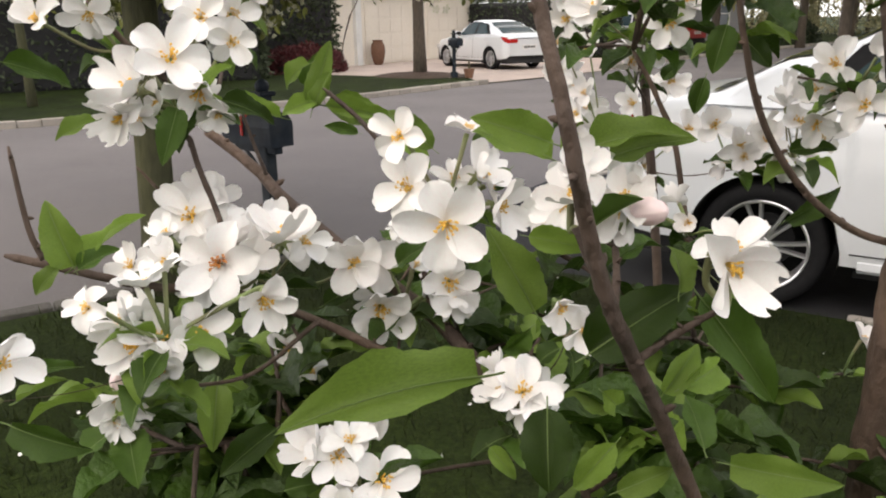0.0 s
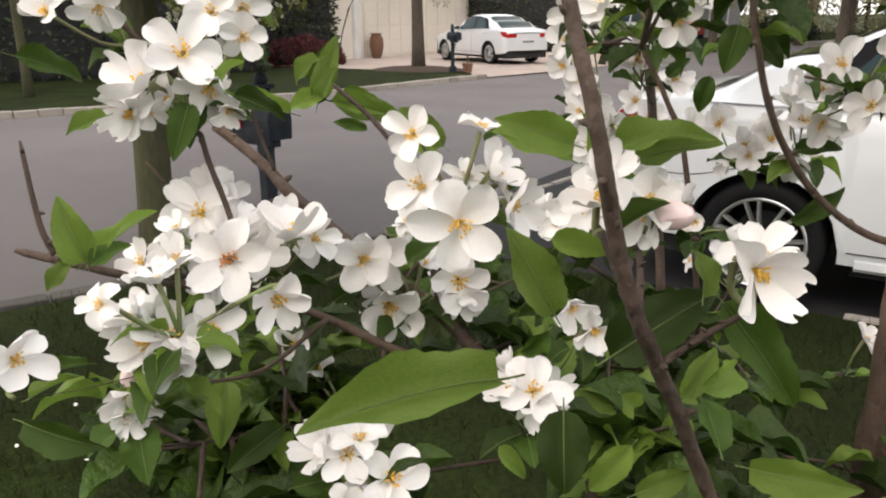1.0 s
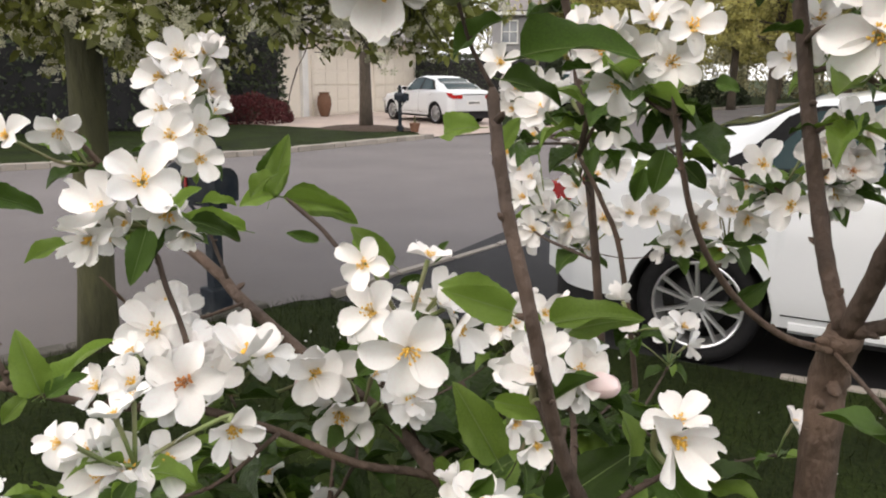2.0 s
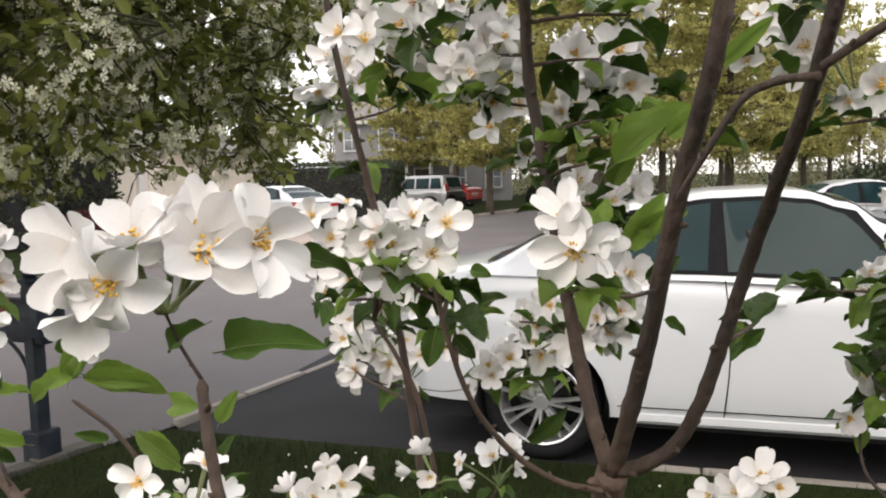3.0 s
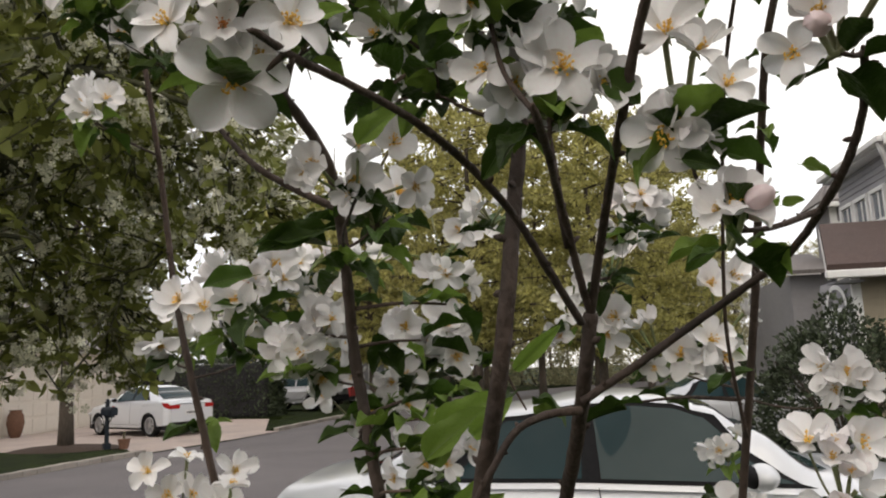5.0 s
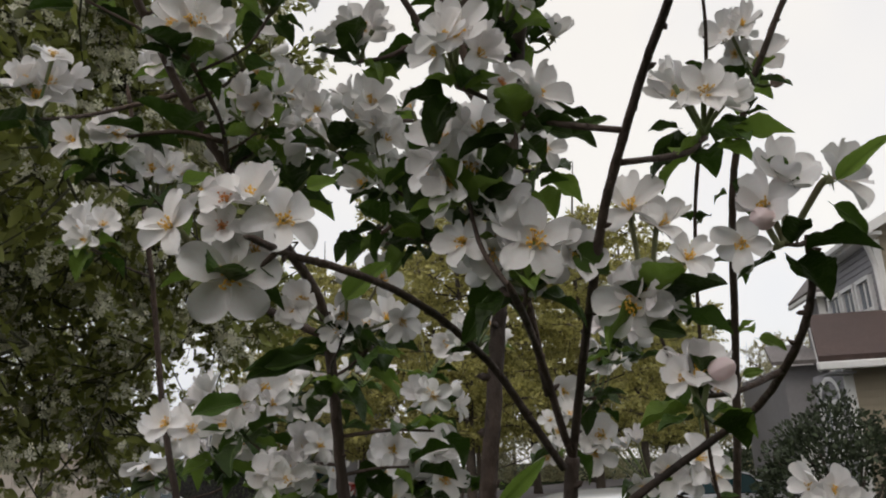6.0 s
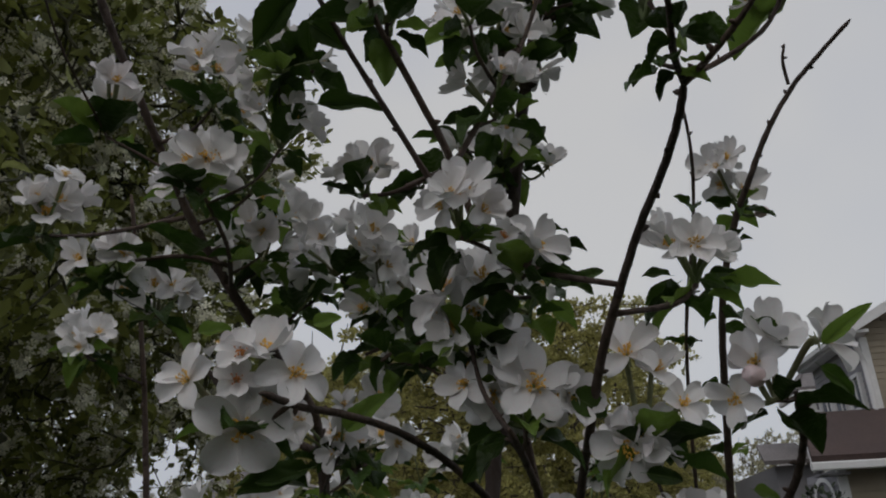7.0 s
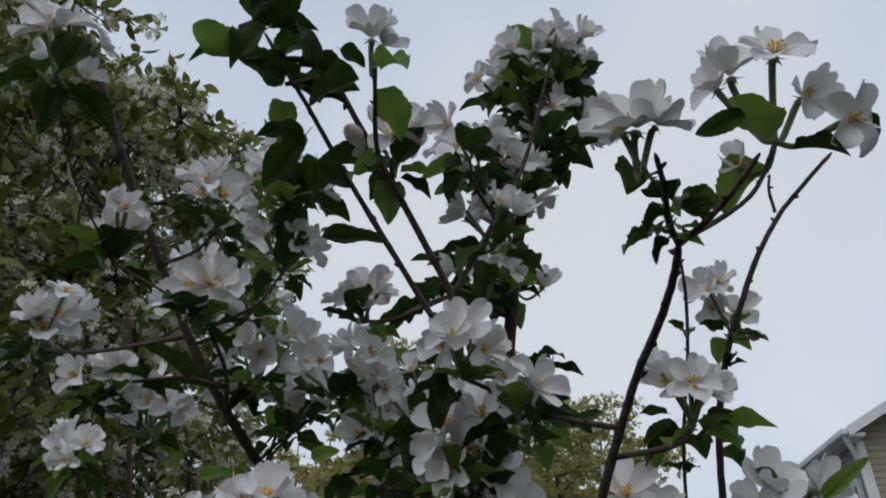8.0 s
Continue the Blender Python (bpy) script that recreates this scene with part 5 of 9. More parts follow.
def petal_piece(rnd, length, width, a0, a1, cup, spin, ripple):
    """One petal: a narrow claw, then broad and rounded with a faint notch, hollowed across, its rim waved."""
    steps, nv = (0.0, 0.16, 0.33, 0.5, 0.67, 0.82, 0.93, 1.0), 5
    verts, r, z, last = [], 0.05, 0.0, 0.0
    ca, sa = math.cos(spin), math.sin(spin)
    ph, skew, roll = rnd.uniform(0, 6), rnd.uniform(-0.12, 0.12), rnd.uniform(-0.25, 0.25)
    broad = rnd.uniform(0.54, 0.66)
    for u in steps:
        a = a0 + (a1 - a0) * u
        r += length * (u - last) * math.cos(a)
        z += length * (u - last) * math.sin(a)
        last = u
        if u < broad:
            k = u / broad
            w = width * (0.17 + 0.83 * k ** 0.9 * (1.9 - 0.9 * k))
        else:
            w = width * max(0.34, math.sqrt(max(0.0, 1 - ((u - broad) / (1.04 - broad)) ** 2)))
        for j in range(nv):
            v = j / (nv - 1) * 2 - 1
            bow = 0.07 * length * v * v * max(0.0, (u - 0.6) / 0.4)
            notch = 0.03 * length * (1 - abs(v)) if u == 1.0 else 0
            rr = r - bow - notch
            zz = z + cup * w * v * v + roll * w * v + ripple * math.sin(5 * u + 4 * v + ph) * u
            x, y = rr, v * w + skew * u * u * length
            verts.append(Vector((x * ca - y * sa, x * sa + y * ca, zz)))
    nu = len(steps)
    faces = [(i * nv + j, i * nv + j + 1, (i + 1) * nv + j + 1, (i + 1) * nv + j) for i in range(nu - 1) for j in range(nv - 1)]
    return verts, faces


def bud_piece(spin, r):
    """One of the overlapping petals of a closed bud."""
    verts = []
    for i in range(8):
        th = math.pi * (0.02 + 0.975 * i / 7)
        half_w = max(0.85, 1.0 * math.sin(math.pi * min(1, 0.25 + 0.72 * i / 7)))
        for j in range(6):
            a = spin + (j / 5 - 0.5) * 2 * half_w + 0.35 * i / 7
            rr = r * math.sin(th) * (1 + 0.04 * j / 5)
            verts.append(Vector((math.cos(a) * rr, math.sin(a) * rr, 0.95 - 1.0 * math.cos(th) * (1.5 if th > 1.6 else 1.1))))
    return verts, [(i * 6 + j, i * 6 + j + 1, (i + 1) * 6 + j + 1, (i + 1) * 6 + j) for i in range(7) for j in range(5)]


def flower_meshes(kind, seed):
    rnd = random.Random(seed)
    pieces = []
    for k in range(5):
        spin = 2 * math.pi * k / 5 + rnd.uniform(-0.16, 0.16)
        if kind == "open":
            q = petal_piece(rnd, rnd.uniform(0.90, 1.12), rnd.uniform(0.315, 0.385), rnd.uniform(0.15, 0.75), rnd.uniform(-0.6, 0.75), rnd.uniform(0.35, 0.85), spin, 0.07)
        elif kind == "cup":
            lift = rnd.uniform(0.2, 0.85)
            q = petal_piece(rnd, rnd.uniform(0.98, 1.22), rnd.uniform(0.34, 0.41), lift, lift + rnd.uniform(-0.6, 0.8), rnd.uniform(0.45, 0.95), spin, 0.08)
        elif kind == "half":
            q = petal_piece(rnd, rnd.uniform(1.15, 1.4), rnd.uniform(0.32, 0.39), rnd.uniform(0.55, 1.0), rnd.uniform(0.6, 1.45), rnd.uniform(0.4, 0.8), spin + rnd.uniform(-0.25, 0.25), 0.09)
        else:
            q = bud_piece(spin, 0.80 + 0.035 * (k * 2 % 5))
        pieces.append(q)
    petals = mesh_from("blossom", pieces)
    pieces = []
    for k in range(17):
        a, t = rnd.uniform(0, 6.28), rnd.uniform(0.06, 0.46)
        tip = Vector((math.cos(a) * t * 0.55, math.sin(a) * t * 0.55, rnd.uniform(0.20, 0.34)))
        base = Vector((math.cos(a) * 0.05, math.sin(a) * 0.05, 0.0))
        pieces.append(tube_data([base, base.lerp(tip, 0.6) + Vector((0, 0, 0.03)), tip], [0.012, 0.010, 0.010], 3))
        u = Vector((rnd.uniform(-1, 1), rnd.uniform(-1, 1), 0.3)).normalized() * 0.045
        pieces.append(tube_data([tip - u, tip, tip + u], [0.012, 0.034, 0.012], 5))
    stamens = mesh_from("stamen_tuft", pieces)
    return petals, stamens


FLOWERS = {"o": [flower_meshes("open", s) for s in range(7)], "c": [flower_meshes("cup", 20 + s) for s in range(9)], "b": [flower_meshes("bud", 40 + s) for s in range(2)]}
FLOWERS["h"] = [flower_meshes("half", 50 + s) for s in range(3)]
FLOWERS["s"] = [flower_meshes("open", 60 + s) for s in range(3)]
for kind, variants in FLOWERS.items():
    for petals, stamens in variants:
        petals.materials.append(M_PINK if kind == "b" else M_BLUSH if kind == "h" else M_PETAL)
        stamens.materials.append(M_STAMEN_BROWN if kind == "s" else M_STAMEN)


def frame_to(n, spin):
    """A turn that brings +z to n."""
    return Vector(n).normalized().to_track_quat("Z", "Y").to_matrix().to_4x4() @ Matrix.Rotation(spin, 4, "Z")


MASS = {"petals": [], "stamens": [], "stalks": []}


def bloom(c, x, y, z, nx, ny, nz, r, kind, joined=False):
    """One flower: petals, stamens, and a green calyx on its stalk from the spur c. Past the first ones they are joined."""
    n = Vector((nx, ny, nz)).normalized()
    petals, stamens = FLOWERS[kind][rnd_a.randrange(len(FLOWERS[kind]))]
    scale = r * {"o": 1.10, "s": 1.08, "c": 1.16, "b": 0.56, "h": 0.95}[kind]
    back = {"o": 0.05, "s": 0.05, "c": 0.55, "b": 0.9, "h": 0.6}[kind]
    at = Vector((x, y, z)) - n * back * scale
    m = Matrix.Translation(at) @ frame_to(n, rnd_a.uniform(0, 6.28)) @ Matrix.Scale(scale, 4)
    if joined:
        MASS["petals"].append(([m @ v.co for v in petals.vertices], [tuple(f.vertices) for f in petals.polygons]))
        MASS["stamens"].append(([m @ v.co for v in stamens.vertices], [tuple(f.vertices) for f in stamens.polygons]))
        MASS["stalks"].append(tube_data([Vector(c), at.lerp(Vector(c), 0.4) - n * scale * 0.3, at - n * scale * 0.1], [0.0012, 0.0012, scale * 0.12], 6))
        return None
    ob = on_tree("blossom", petals, None, "rosy closed apple bud" if kind == "b" else "half-open blush apple blossom" if kind == "h" else "", True, m)
    if kind != "b":
        st = part("stamen_tuft", stamens, None, ob, "brown spent stamens" if kind == "s" else "", True)
    root = Vector(c)
    neck = at - n * scale * 0.42
    mid = neck.lerp(root, 0.5) - n * scale * 0.35 + Vector((0, 0, -0.004))
    line = curve_points([tuple(root), tuple(mid), tuple(neck), tuple(at - n * scale * 0.10)], 4)
    k = len(line)
    thick = [0.0011 + 0.0004 * i / k for i in range(k)]
    thick[-3], thick[-2], thick[-1] = scale * 0.09, scale * 0.14, scale * 0.12
    pieces = [tube_data(line, thick, 6)]
    q = frame_to(n, 0).to_3x3()
    for s in range(5):
        a = 2 * math.pi * s / 5
        d = q @ Vector((math.cos(a), math.sin(a), -0.25))
        side = q @ Vector((-math.sin(a), math.cos(a), 0))
        p = at - n * scale * 0.09
        pieces.append(([p + side * 0.09 * scale, p - side * 0.09 * scale, p + d * 0.36 * scale], [(0, 1, 2)]))
    stalk = part("stalk", mesh_from("stalk", pieces), M_STEM, ob, "", True)
    stalk.matrix_parent_inverse = m.inverted()
    return ob


def leaf_mesh(bend, fold, wave, seed):
    """A toothed, folded leaf of length 1 and width 1, with a raised rib and a stalk."""
    rnd = random.Random(seed)
    nu, half = 17, 3
    verts, faces = [], []
    y, z, ang = 0.0, 0.0, 0.12
    for i in range(nu):
        u = i / (nu - 1)
        if i:
            a = ang - bend * 2.4 * u
            y += math.cos(a) / (nu - 1)
            z += math.sin(a) / (nu - 1)
        w = 0.5 * (math.sin(math.pi * u ** 0.74) ** 0.66 * (1 - 0.25 * u ** 4)) if 0 < u < 1 else 0.0
        for j in range(-half, half + 1):
            v = j / half
            tooth = 1.0
            if abs(j) == half and 0 < i < nu - 1:
                tooth = 0.95 + 0.07 * (i % 2)
            x = v * w * tooth
            verts.append(Vector((x, y, z + fold * abs(x) + wave * math.sin(9 * u + 2.2 * (v > 0)) * abs(v) ** 2 * w - 0.25 * (abs(x) ** 2) + 0.012 * (i % 2) * (1 - abs(v)) * (abs(j) > 0))))
    n = 2 * half + 1
    for i in range(nu - 1):
        for j in range(n - 1):
            faces.append((i * n + j, i * n + j + 1, (i + 1) * n + j + 1, (i + 1) * n + j))
    blade = len(faces)
    rib = [verts[i * n + half] + Vector((0, 0, 0.004)) for i in range(nu)]
    line = [Vector((0, -0.13, 0.022)), Vector((0, -0.06, 0.006))] + rib
    tv, tf = tube_data(line, [0.015, 0.015] + [0.014 * (1 - i / nu) + 0.003 for i in range(nu)], 5)
    o = len(verts)
    verts += tv
    faces += [tuple(q + o for q in fc) for fc in tf]
    me = bpy.data.meshes.new("leaf")
    me.from_pydata([tuple(v) for v in verts], [], faces)
    me.polygons.foreach_set("material_index", [0] * blade + [1] * len(tf))
    me.polygons.foreach_set("use_smooth", [True] * len(faces))
    me.update()
    return me


LEAVES = {}
for young, mat in ((0, M_LEAF), (1, M_LEAF_YOUNG)):
    LEAVES[young] = []
    for b, (bend, fold, wave) in enumerate(((0.18, 0.45, 0.17), (0.30, 0.55, 0.18), (0.42, 0.5, 0.20), (0.58, 0.6, 0.20), (0.14, 0.7, 0.15))):
        me = leaf_mesh(bend, fold, wave, b)
        me.materials.append(mat)
        me.materials.append(M_RIB)
        LEAVES[young].append(me)
LEAF_COUNT = [0]
REST = {0: [], 1: []}


def leaf_at(base, way, normal, length, width, young, pick):
    y = Vector(way).normalized()
    z = Vector(normal)
    z = (z - y * z.dot(y)).normalized()
    x = y.cross(z)
    m = Matrix(((x.x, y.x, z.x, base.x), (x.y, y.y, z.y, base.y), (x.z, y.z, z.z, base.z), (0, 0, 0, 1))) @ Matrix.Diagonal((length * width, length, length, 1))
    if LEAF_COUNT[0] < 330:
        LEAF_COUNT[0] += 1
        on_tree("leaf", LEAVES[young][pick], None, "", False, m)
    else:
        REST[young].append((m, pick))


def leaf(x0, y0, z0, x1, y1, z1, nx, ny, nz, width, young, bend):
    a, b = Vector((x0, y0, z0)), Vector((x1, y1, z1))
    pick = 0 if bend < 0.15 else 1 if bend < 0.22 else 2 if bend < 0.4 else 3
    size = 1.04 if a.z < 1.85 else 0.86
    leaf_at(a, b - a, (nx, ny, nz), (b - a).length * size, width * 0.86, young, pick)


SPUR_LEAVES = []


def spur(x, y, z, leaves, size=0.046):
    """A short woody spur from the nearest wood to a flower cluster; its leaves follow later."""
    c = Vector((x, y, z))
    best = min(WOOD, key=lambda w: (w[0] - c).length + max(0, (w[0].z - c.z + 0.02)) * 1.0)
    p = best[0]
    gap = (c - p).length
    mid = p.lerp(c, 0.55) + Vector((rnd_a.uniform(-1, 1), rnd_a.uniform(-1, 1), -0.6)) * gap * 0.10
    line = curve_points([tuple(p), tuple(mid), tuple(c)], 5)
    k = len(line)
    rr = min(best[1] * 0.8, 0.0014 + gap * 0.003)
    pieces = [tube_data(line, [rr * (1 - 0.3 * i / (k - 1)) * (1.35 if i == k - 1 else 1) for i in range(k)], 8, 0.2, rnd_a.randrange(999))]
    for i in range(2, k - 1, 2):
        out = Vector((rnd_a.uniform(-1, 1), rnd_a.uniform(-1, 1), rnd_a.uniform(0, 1))).normalized()
        pieces.append(tube_data([line[i], line[i] + out * rr * 2.2], [rr * 0.7, rr * 0.2], 5))
    on_tree("spur", mesh_from("spur", pieces), M_BARK)
    if gap > 0.05:
        WOOD.extend((q, rr * 0.8) for q in line[2:])
    SPUR_LEAVES.append((c, int(leaves * 1.6), size))
    return c


limb(.0190, .0140, (0.500, 1.064, 0.030), (0.505, 1.059, 0.500), (0.500, 1.054, 1.000), (0.503, 1.044, 1.258), (0.503, 1.044, 1.316), (0.511, 1.021, 1.363), name="trunk")
limb(0.0064, 0.0043, (0.511, 1.021, 1.363), (0.540, 1.015, 1.375), (0.564, 1.008, 1.397), (0.582, 0.997, 1.435), (0.597, 0.984, 1.485), (0.612, 0.964, 1.542), (0.626, 0.924, 1.600), (0.638, 0.853, 1.659), (0.644, 0.822, 1.697), (0.648, 0.813, 1.723))
limb(0.0027, 0.0014, (0.648, 0.813, 1.723), (0.654, 0.790, 1.755), (0.659, 0.756, 1.781), (0.663, 0.700, 1.801), (0.667, 0.663, 1.820), (0.672, 0.643, 1.835), (0.679, 0.625, 1.852), (0.686, 0.603, 1.867), (0.692, 0.572, 1.875), (0.695, 0.548, 1.882), (0.696, 0.536, 1.888))
limb(0.0013, 0.0008, (0.696, 0.536, 1.888), (0.700, 0.516, 1.884), (0.705, 0.497, 1.883), (0.708, 0.476, 1.882))
limb(0.0013, 0.0008, (0.696, 0.536, 1.888), (0.689, 0.515, 1.885), (0.685, 0.495, 1.886), (0.680, 0.477, 1.886))
limb(0.0026, 0.0017, (0.648, 0.813, 1.723), (0.643, 0.798, 1.740), (0.638, 0.777, 1.763), (0.633, 0.747, 1.781), (0.630, 0.695, 1.786), (0.625, 0.644, 1.794))
limb(0.0024, 0.0013, (0.642, 0.804, 1.717), (0.626, 0.773, 1.744), (0.610, 0.740, 1.770), (0.591, 0.702, 1.789), (0.573, 0.662, 1.799), (0.558, 0.624, 1.801), (0.549, 0.593, 1.799), (0.542, 0.569, 1.800))
limb(0.0026, 0.0014, (0.640, 0.826, 1.672), (0.670, 0.813, 1.691), (0.699, 0.797, 1.711), (0.725, 0.777, 1.729), (0.742, 0.748, 1.743), (0.747, 0.703, 1.759), (0.748, 0.669, 1.774), (0.746, 0.647, 1.788), (0.741, 0.631, 1.800))
limb(0.0026, 0.0018, (0.639, 0.826, 1.667), (0.618, 0.818, 1.665), (0.600, 0.813, 1.656), (0.585, 0.816, 1.634), (0.566, 0.824, 1.602))
limb(0.0077, 0.0041, (0.511, 1.021, 1.363), (0.527, 0.995, 1.421), (0.544, 0.962, 1.492), (0.558, 0.933, 1.563), (0.571, 0.908, 1.623), (0.586, 0.875, 1.679), (0.596, 0.863, 1.735), (0.602, 0.864, 1.785), (0.610, 0.856, 1.841), (0.628, 0.825, 1.948), (0.643, 0.800, 2.034), (0.659, 0.781, 2.099), (0.675, 0.766, 2.155))
limb(0.0068, 0.0026, (0.508, 1.020, 1.366), (0.491, 1.033, 1.416), (0.474, 1.050, 1.486), (0.458, 1.066, 1.568), (0.444, 1.075, 1.643), (0.435, 1.069, 1.709), (0.438, 1.040, 1.769), (0.441, 1.008, 1.828), (0.446, 0.963, 1.865), (0.439, 0.926, 1.889), (0.425, 0.887, 1.915), (0.409, 0.850, 1.947), (0.393, 0.821, 1.983), (0.379, 0.783, 2.029), (0.364, 0.718, 2.099), (0.351, 0.666, 2.170))
limb(0.0038, 0.0022, (0.435, 1.017, 1.842), (0.400, 1.010, 1.860), (0.368, 1.003, 1.880), (0.343, 1.000, 1.905), (0.322, 1.002, 1.932))
limb(0.0038, 0.0022, (0.434, 1.005, 1.872), (0.419, 0.989, 1.907), (0.403, 0.974, 1.937))
limb(0.0025, 0.0012, (0.637, 0.782, 1.758), (0.621, 0.704, 1.867), (0.608, 0.659, 1.924), (0.590, 0.626, 1.961), (0.573, 0.601, 1.992), (0.558, 0.578, 2.019), (0.544, 0.550, 2.041))
limb(0.0020, 0.0011, (0.617, 0.687, 1.894), (0.596, 0.669, 1.923), (0.576, 0.647, 1.956), (0.557, 0.624, 1.988), (0.541, 0.599, 2.017), (0.523, 0.567, 2.047))
limb(0.0020, 0.0011, (0.602, 0.709, 1.961), (0.627, 0.724, 2.014), (0.650, 0.728, 2.059), (0.668, 0.715, 2.105), (0.683, 0.688, 2.144))
limb(0.0062, 0.0025, (0.405, 1.125, 0.050), (0.315, 1.224, 0.644), (0.242, 1.287, 1.221), (0.203, 1.292, 1.498), (0.184, 1.281, 1.611), (0.169, 1.269, 1.694), (0.155, 1.256, 1.785), (0.151, 1.242, 1.857), (0.152, 1.223, 1.921), (0.160, 1.188, 1.986), (0.165, 1.140, 2.092), (0.166, 1.103, 2.179))
limb(0.0031, 0.0018, (0.505, 1.017, 1.347), (0.469, 0.996, 1.360), (0.436, 0.967, 1.393), (0.413, 0.937, 1.439), (0.401, 0.915, 1.491), (0.394, 0.901, 1.542))
limb(0.0034, 0.0020, (0.444, 1.039, 0.050), (0.391, 1.069, 0.633), (0.347, 1.086, 1.168), (0.320, 1.080, 1.374), (0.300, 1.067, 1.440), (0.280, 1.054, 1.482))
limb(0.0045, 0.0016, (0.597, 1.093, 0.050), (0.689, 1.164, 0.642), (0.760, 1.196, 1.225), (0.788, 1.157, 1.531), (0.797, 1.111, 1.658), (0.800, 1.067, 1.744), (0.800, 1.021, 1.822), (0.796, 0.969, 1.882), (0.798, 0.934, 1.938), (0.808, 0.901, 1.985), (0.822, 0.882, 2.017), (0.838, 0.867, 2.049), (0.859, 0.855, 2.079), (0.882, 0.843, 2.101), (0.904, 0.828, 2.119))
limb(0.0014, 0.0010, (0.857, 0.853, 2.082), (0.854, 0.845, 2.099), (0.856, 0.839, 2.111))
limb(0.0018, 0.0011, (0.795, 1.125, 1.620), (0.773, 1.062, 1.704), (0.765, 1.008, 1.780), (0.761, 0.927, 1.897), (0.767, 0.861, 1.971), (0.766, 0.824, 2.010), (0.760, 0.798, 2.038))
limb(0.0030, 0.0020, (0.505, 1.044, 0.620), (0.496, 0.863, 0.957), (0.466, 0.700, 1.250), (0.449, 0.632, 1.367), (0.441, 0.611, 1.405), (0.435, 0.600, 1.429), (0.431, 0.594, 1.450), (0.430, 0.585, 1.471), (0.425, 0.585, 1.490), (0.417, 0.590, 1.509), (0.411, 0.594, 1.530), (0.406, 0.599, 1.549))
limb(0.0033, 0.0021, (0.389, 0.842, 0.920), (0.342, 0.804, 1.243), (0.282, 0.799, 1.282), (0.235, 0.763, 1.300), (0.203, 0.725, 1.331), (0.185, 0.676, 1.362), (0.164, 0.637, 1.374), (0.143, 0.610, 1.387), (0.116, 0.589, 1.397))
limb(0.0019, 0.0012, (0.138, 0.597, 1.396), (0.132, 0.595, 1.413), (0.125, 0.596, 1.453))
limb(0.0018, 0.0017, (0.181, 0.681, 1.366), (0.163, 0.690, 1.399), (0.149, 0.691, 1.428), (0.143, 0.691, 1.447))
limb(0.0054, 0.0038, (0.285, 0.794, 1.284), (0.235, 0.804, 1.314), (0.184, 0.794, 1.346), (0.116, 0.790, 1.387), (0.087, 0.794, 1.405), (0.046, 0.787, 1.432))
limb(0.0015, 0.0012, (0.101, 0.790, 1.403), (0.089, 0.791, 1.426), (0.081, 0.787, 1.456))
limb(0.0013, 0.0010, (0.123, 0.782, 1.389), (0.102, 0.749, 1.382), (0.084, 0.723, 1.392), (0.074, 0.702, 1.421))
limb(0.0019, 0.0016, (0.240, 0.796, 1.318), (0.223, 0.805, 1.369), (0.200, 0.814, 1.413), (0.172, 0.817, 1.441), (0.144, 0.809, 1.465))
limb(0.0022, 0.0019, (0.065, 0.771, 1.435), (0.064, 0.744, 1.470), (0.065, 0.715, 1.496), (0.061, 0.692, 1.524))
limb(0.0016, 0.0011, (0.283, 0.798, 1.282), (0.252, 0.814, 1.298), (0.232, 0.826, 1.324))
limb(0.0016, 0.0011, (0.339, 0.811, 1.238), (0.320, 0.783, 1.270), (0.317, 0.767, 1.291))
limb(0.0016, 0.0011, (0.339, 0.811, 1.238), (0.288, 0.747, 1.244), (0.257, 0.696, 1.249))
limb(0.0016, 0.0011, (0.208, 0.719, 1.334), (0.180, 0.688, 1.305), (0.167, 0.641, 1.312))
limb(0.0015, 0.0011, (0.230, 0.770, 1.297), (0.184, 0.788, 1.239), (0.126, 0.720, 1.227), (0.107, 0.653, 1.247))
c = spur(0.130, 0.698, 1.460, 6, 0.028)
bloom(c, 0.145, 0.683, 1.491, 0.79, -0.41, 0.45, 0.0214, "o")
bloom(c, 0.118, 0.729, 1.513, 0.73, -0.57, 0.38, 0.0157, "o")
bloom(c, 0.130, 0.742, 1.499, 0.86, -0.50, -0.09, 0.0149, "o")
bloom(c, 0.128, 0.657, 1.478, -0.08, -0.95, 0.29, 0.0210, "c")
bloom(c, 0.127, 0.652, 1.458, 0.10, -0.95, -0.30, 0.0149, "c")
bloom(c, 0.135, 0.664, 1.458, 0.73, -0.51, -0.46, 0.0094, "c")
bloom(c, 0.153, 0.690, 1.467, 0.38, -0.72, -0.58, 0.0160, "c")
bloom(c, 0.162, 0.699, 1.456, 0.77, -0.31, -0.54, 0.0097, "c")
bloom(c, 0.127, 0.717, 1.469, -0.12, 0.85, 0.50, 0.0123, "c", True)
bloom(c, 0.132, 0.675, 1.466, 0.13, -0.97, 0.19, 0.0123, "c", True)
bloom(c, 0.112, 0.691, 1.484, -0.53, -0.35, 0.77, 0.0123, "o", True)
c = spur(0.059, 0.712, 1.493, 4, 0.027)
bloom(c, 0.064, 0.690, 1.517, 0.66, -0.52, -0.54, 0.0159, "o")
bloom(c, 0.093, 0.761, 1.505, 0.87, -0.42, 0.24, 0.0151, "c")
bloom(c, 0.046, 0.662, 1.517, 0.30, -0.86, 0.42, 0.0133, "c")
bloom(c, 0.041, 0.709, 1.512, -0.74, -0.29, 0.60, 0.0118, "o", True)
bloom(c, 0.070, 0.720, 1.493, 0.88, 0.36, -0.32, 0.0118, "o", True)
c = spur(0.290, 0.738, 1.409, 5, 0.024)
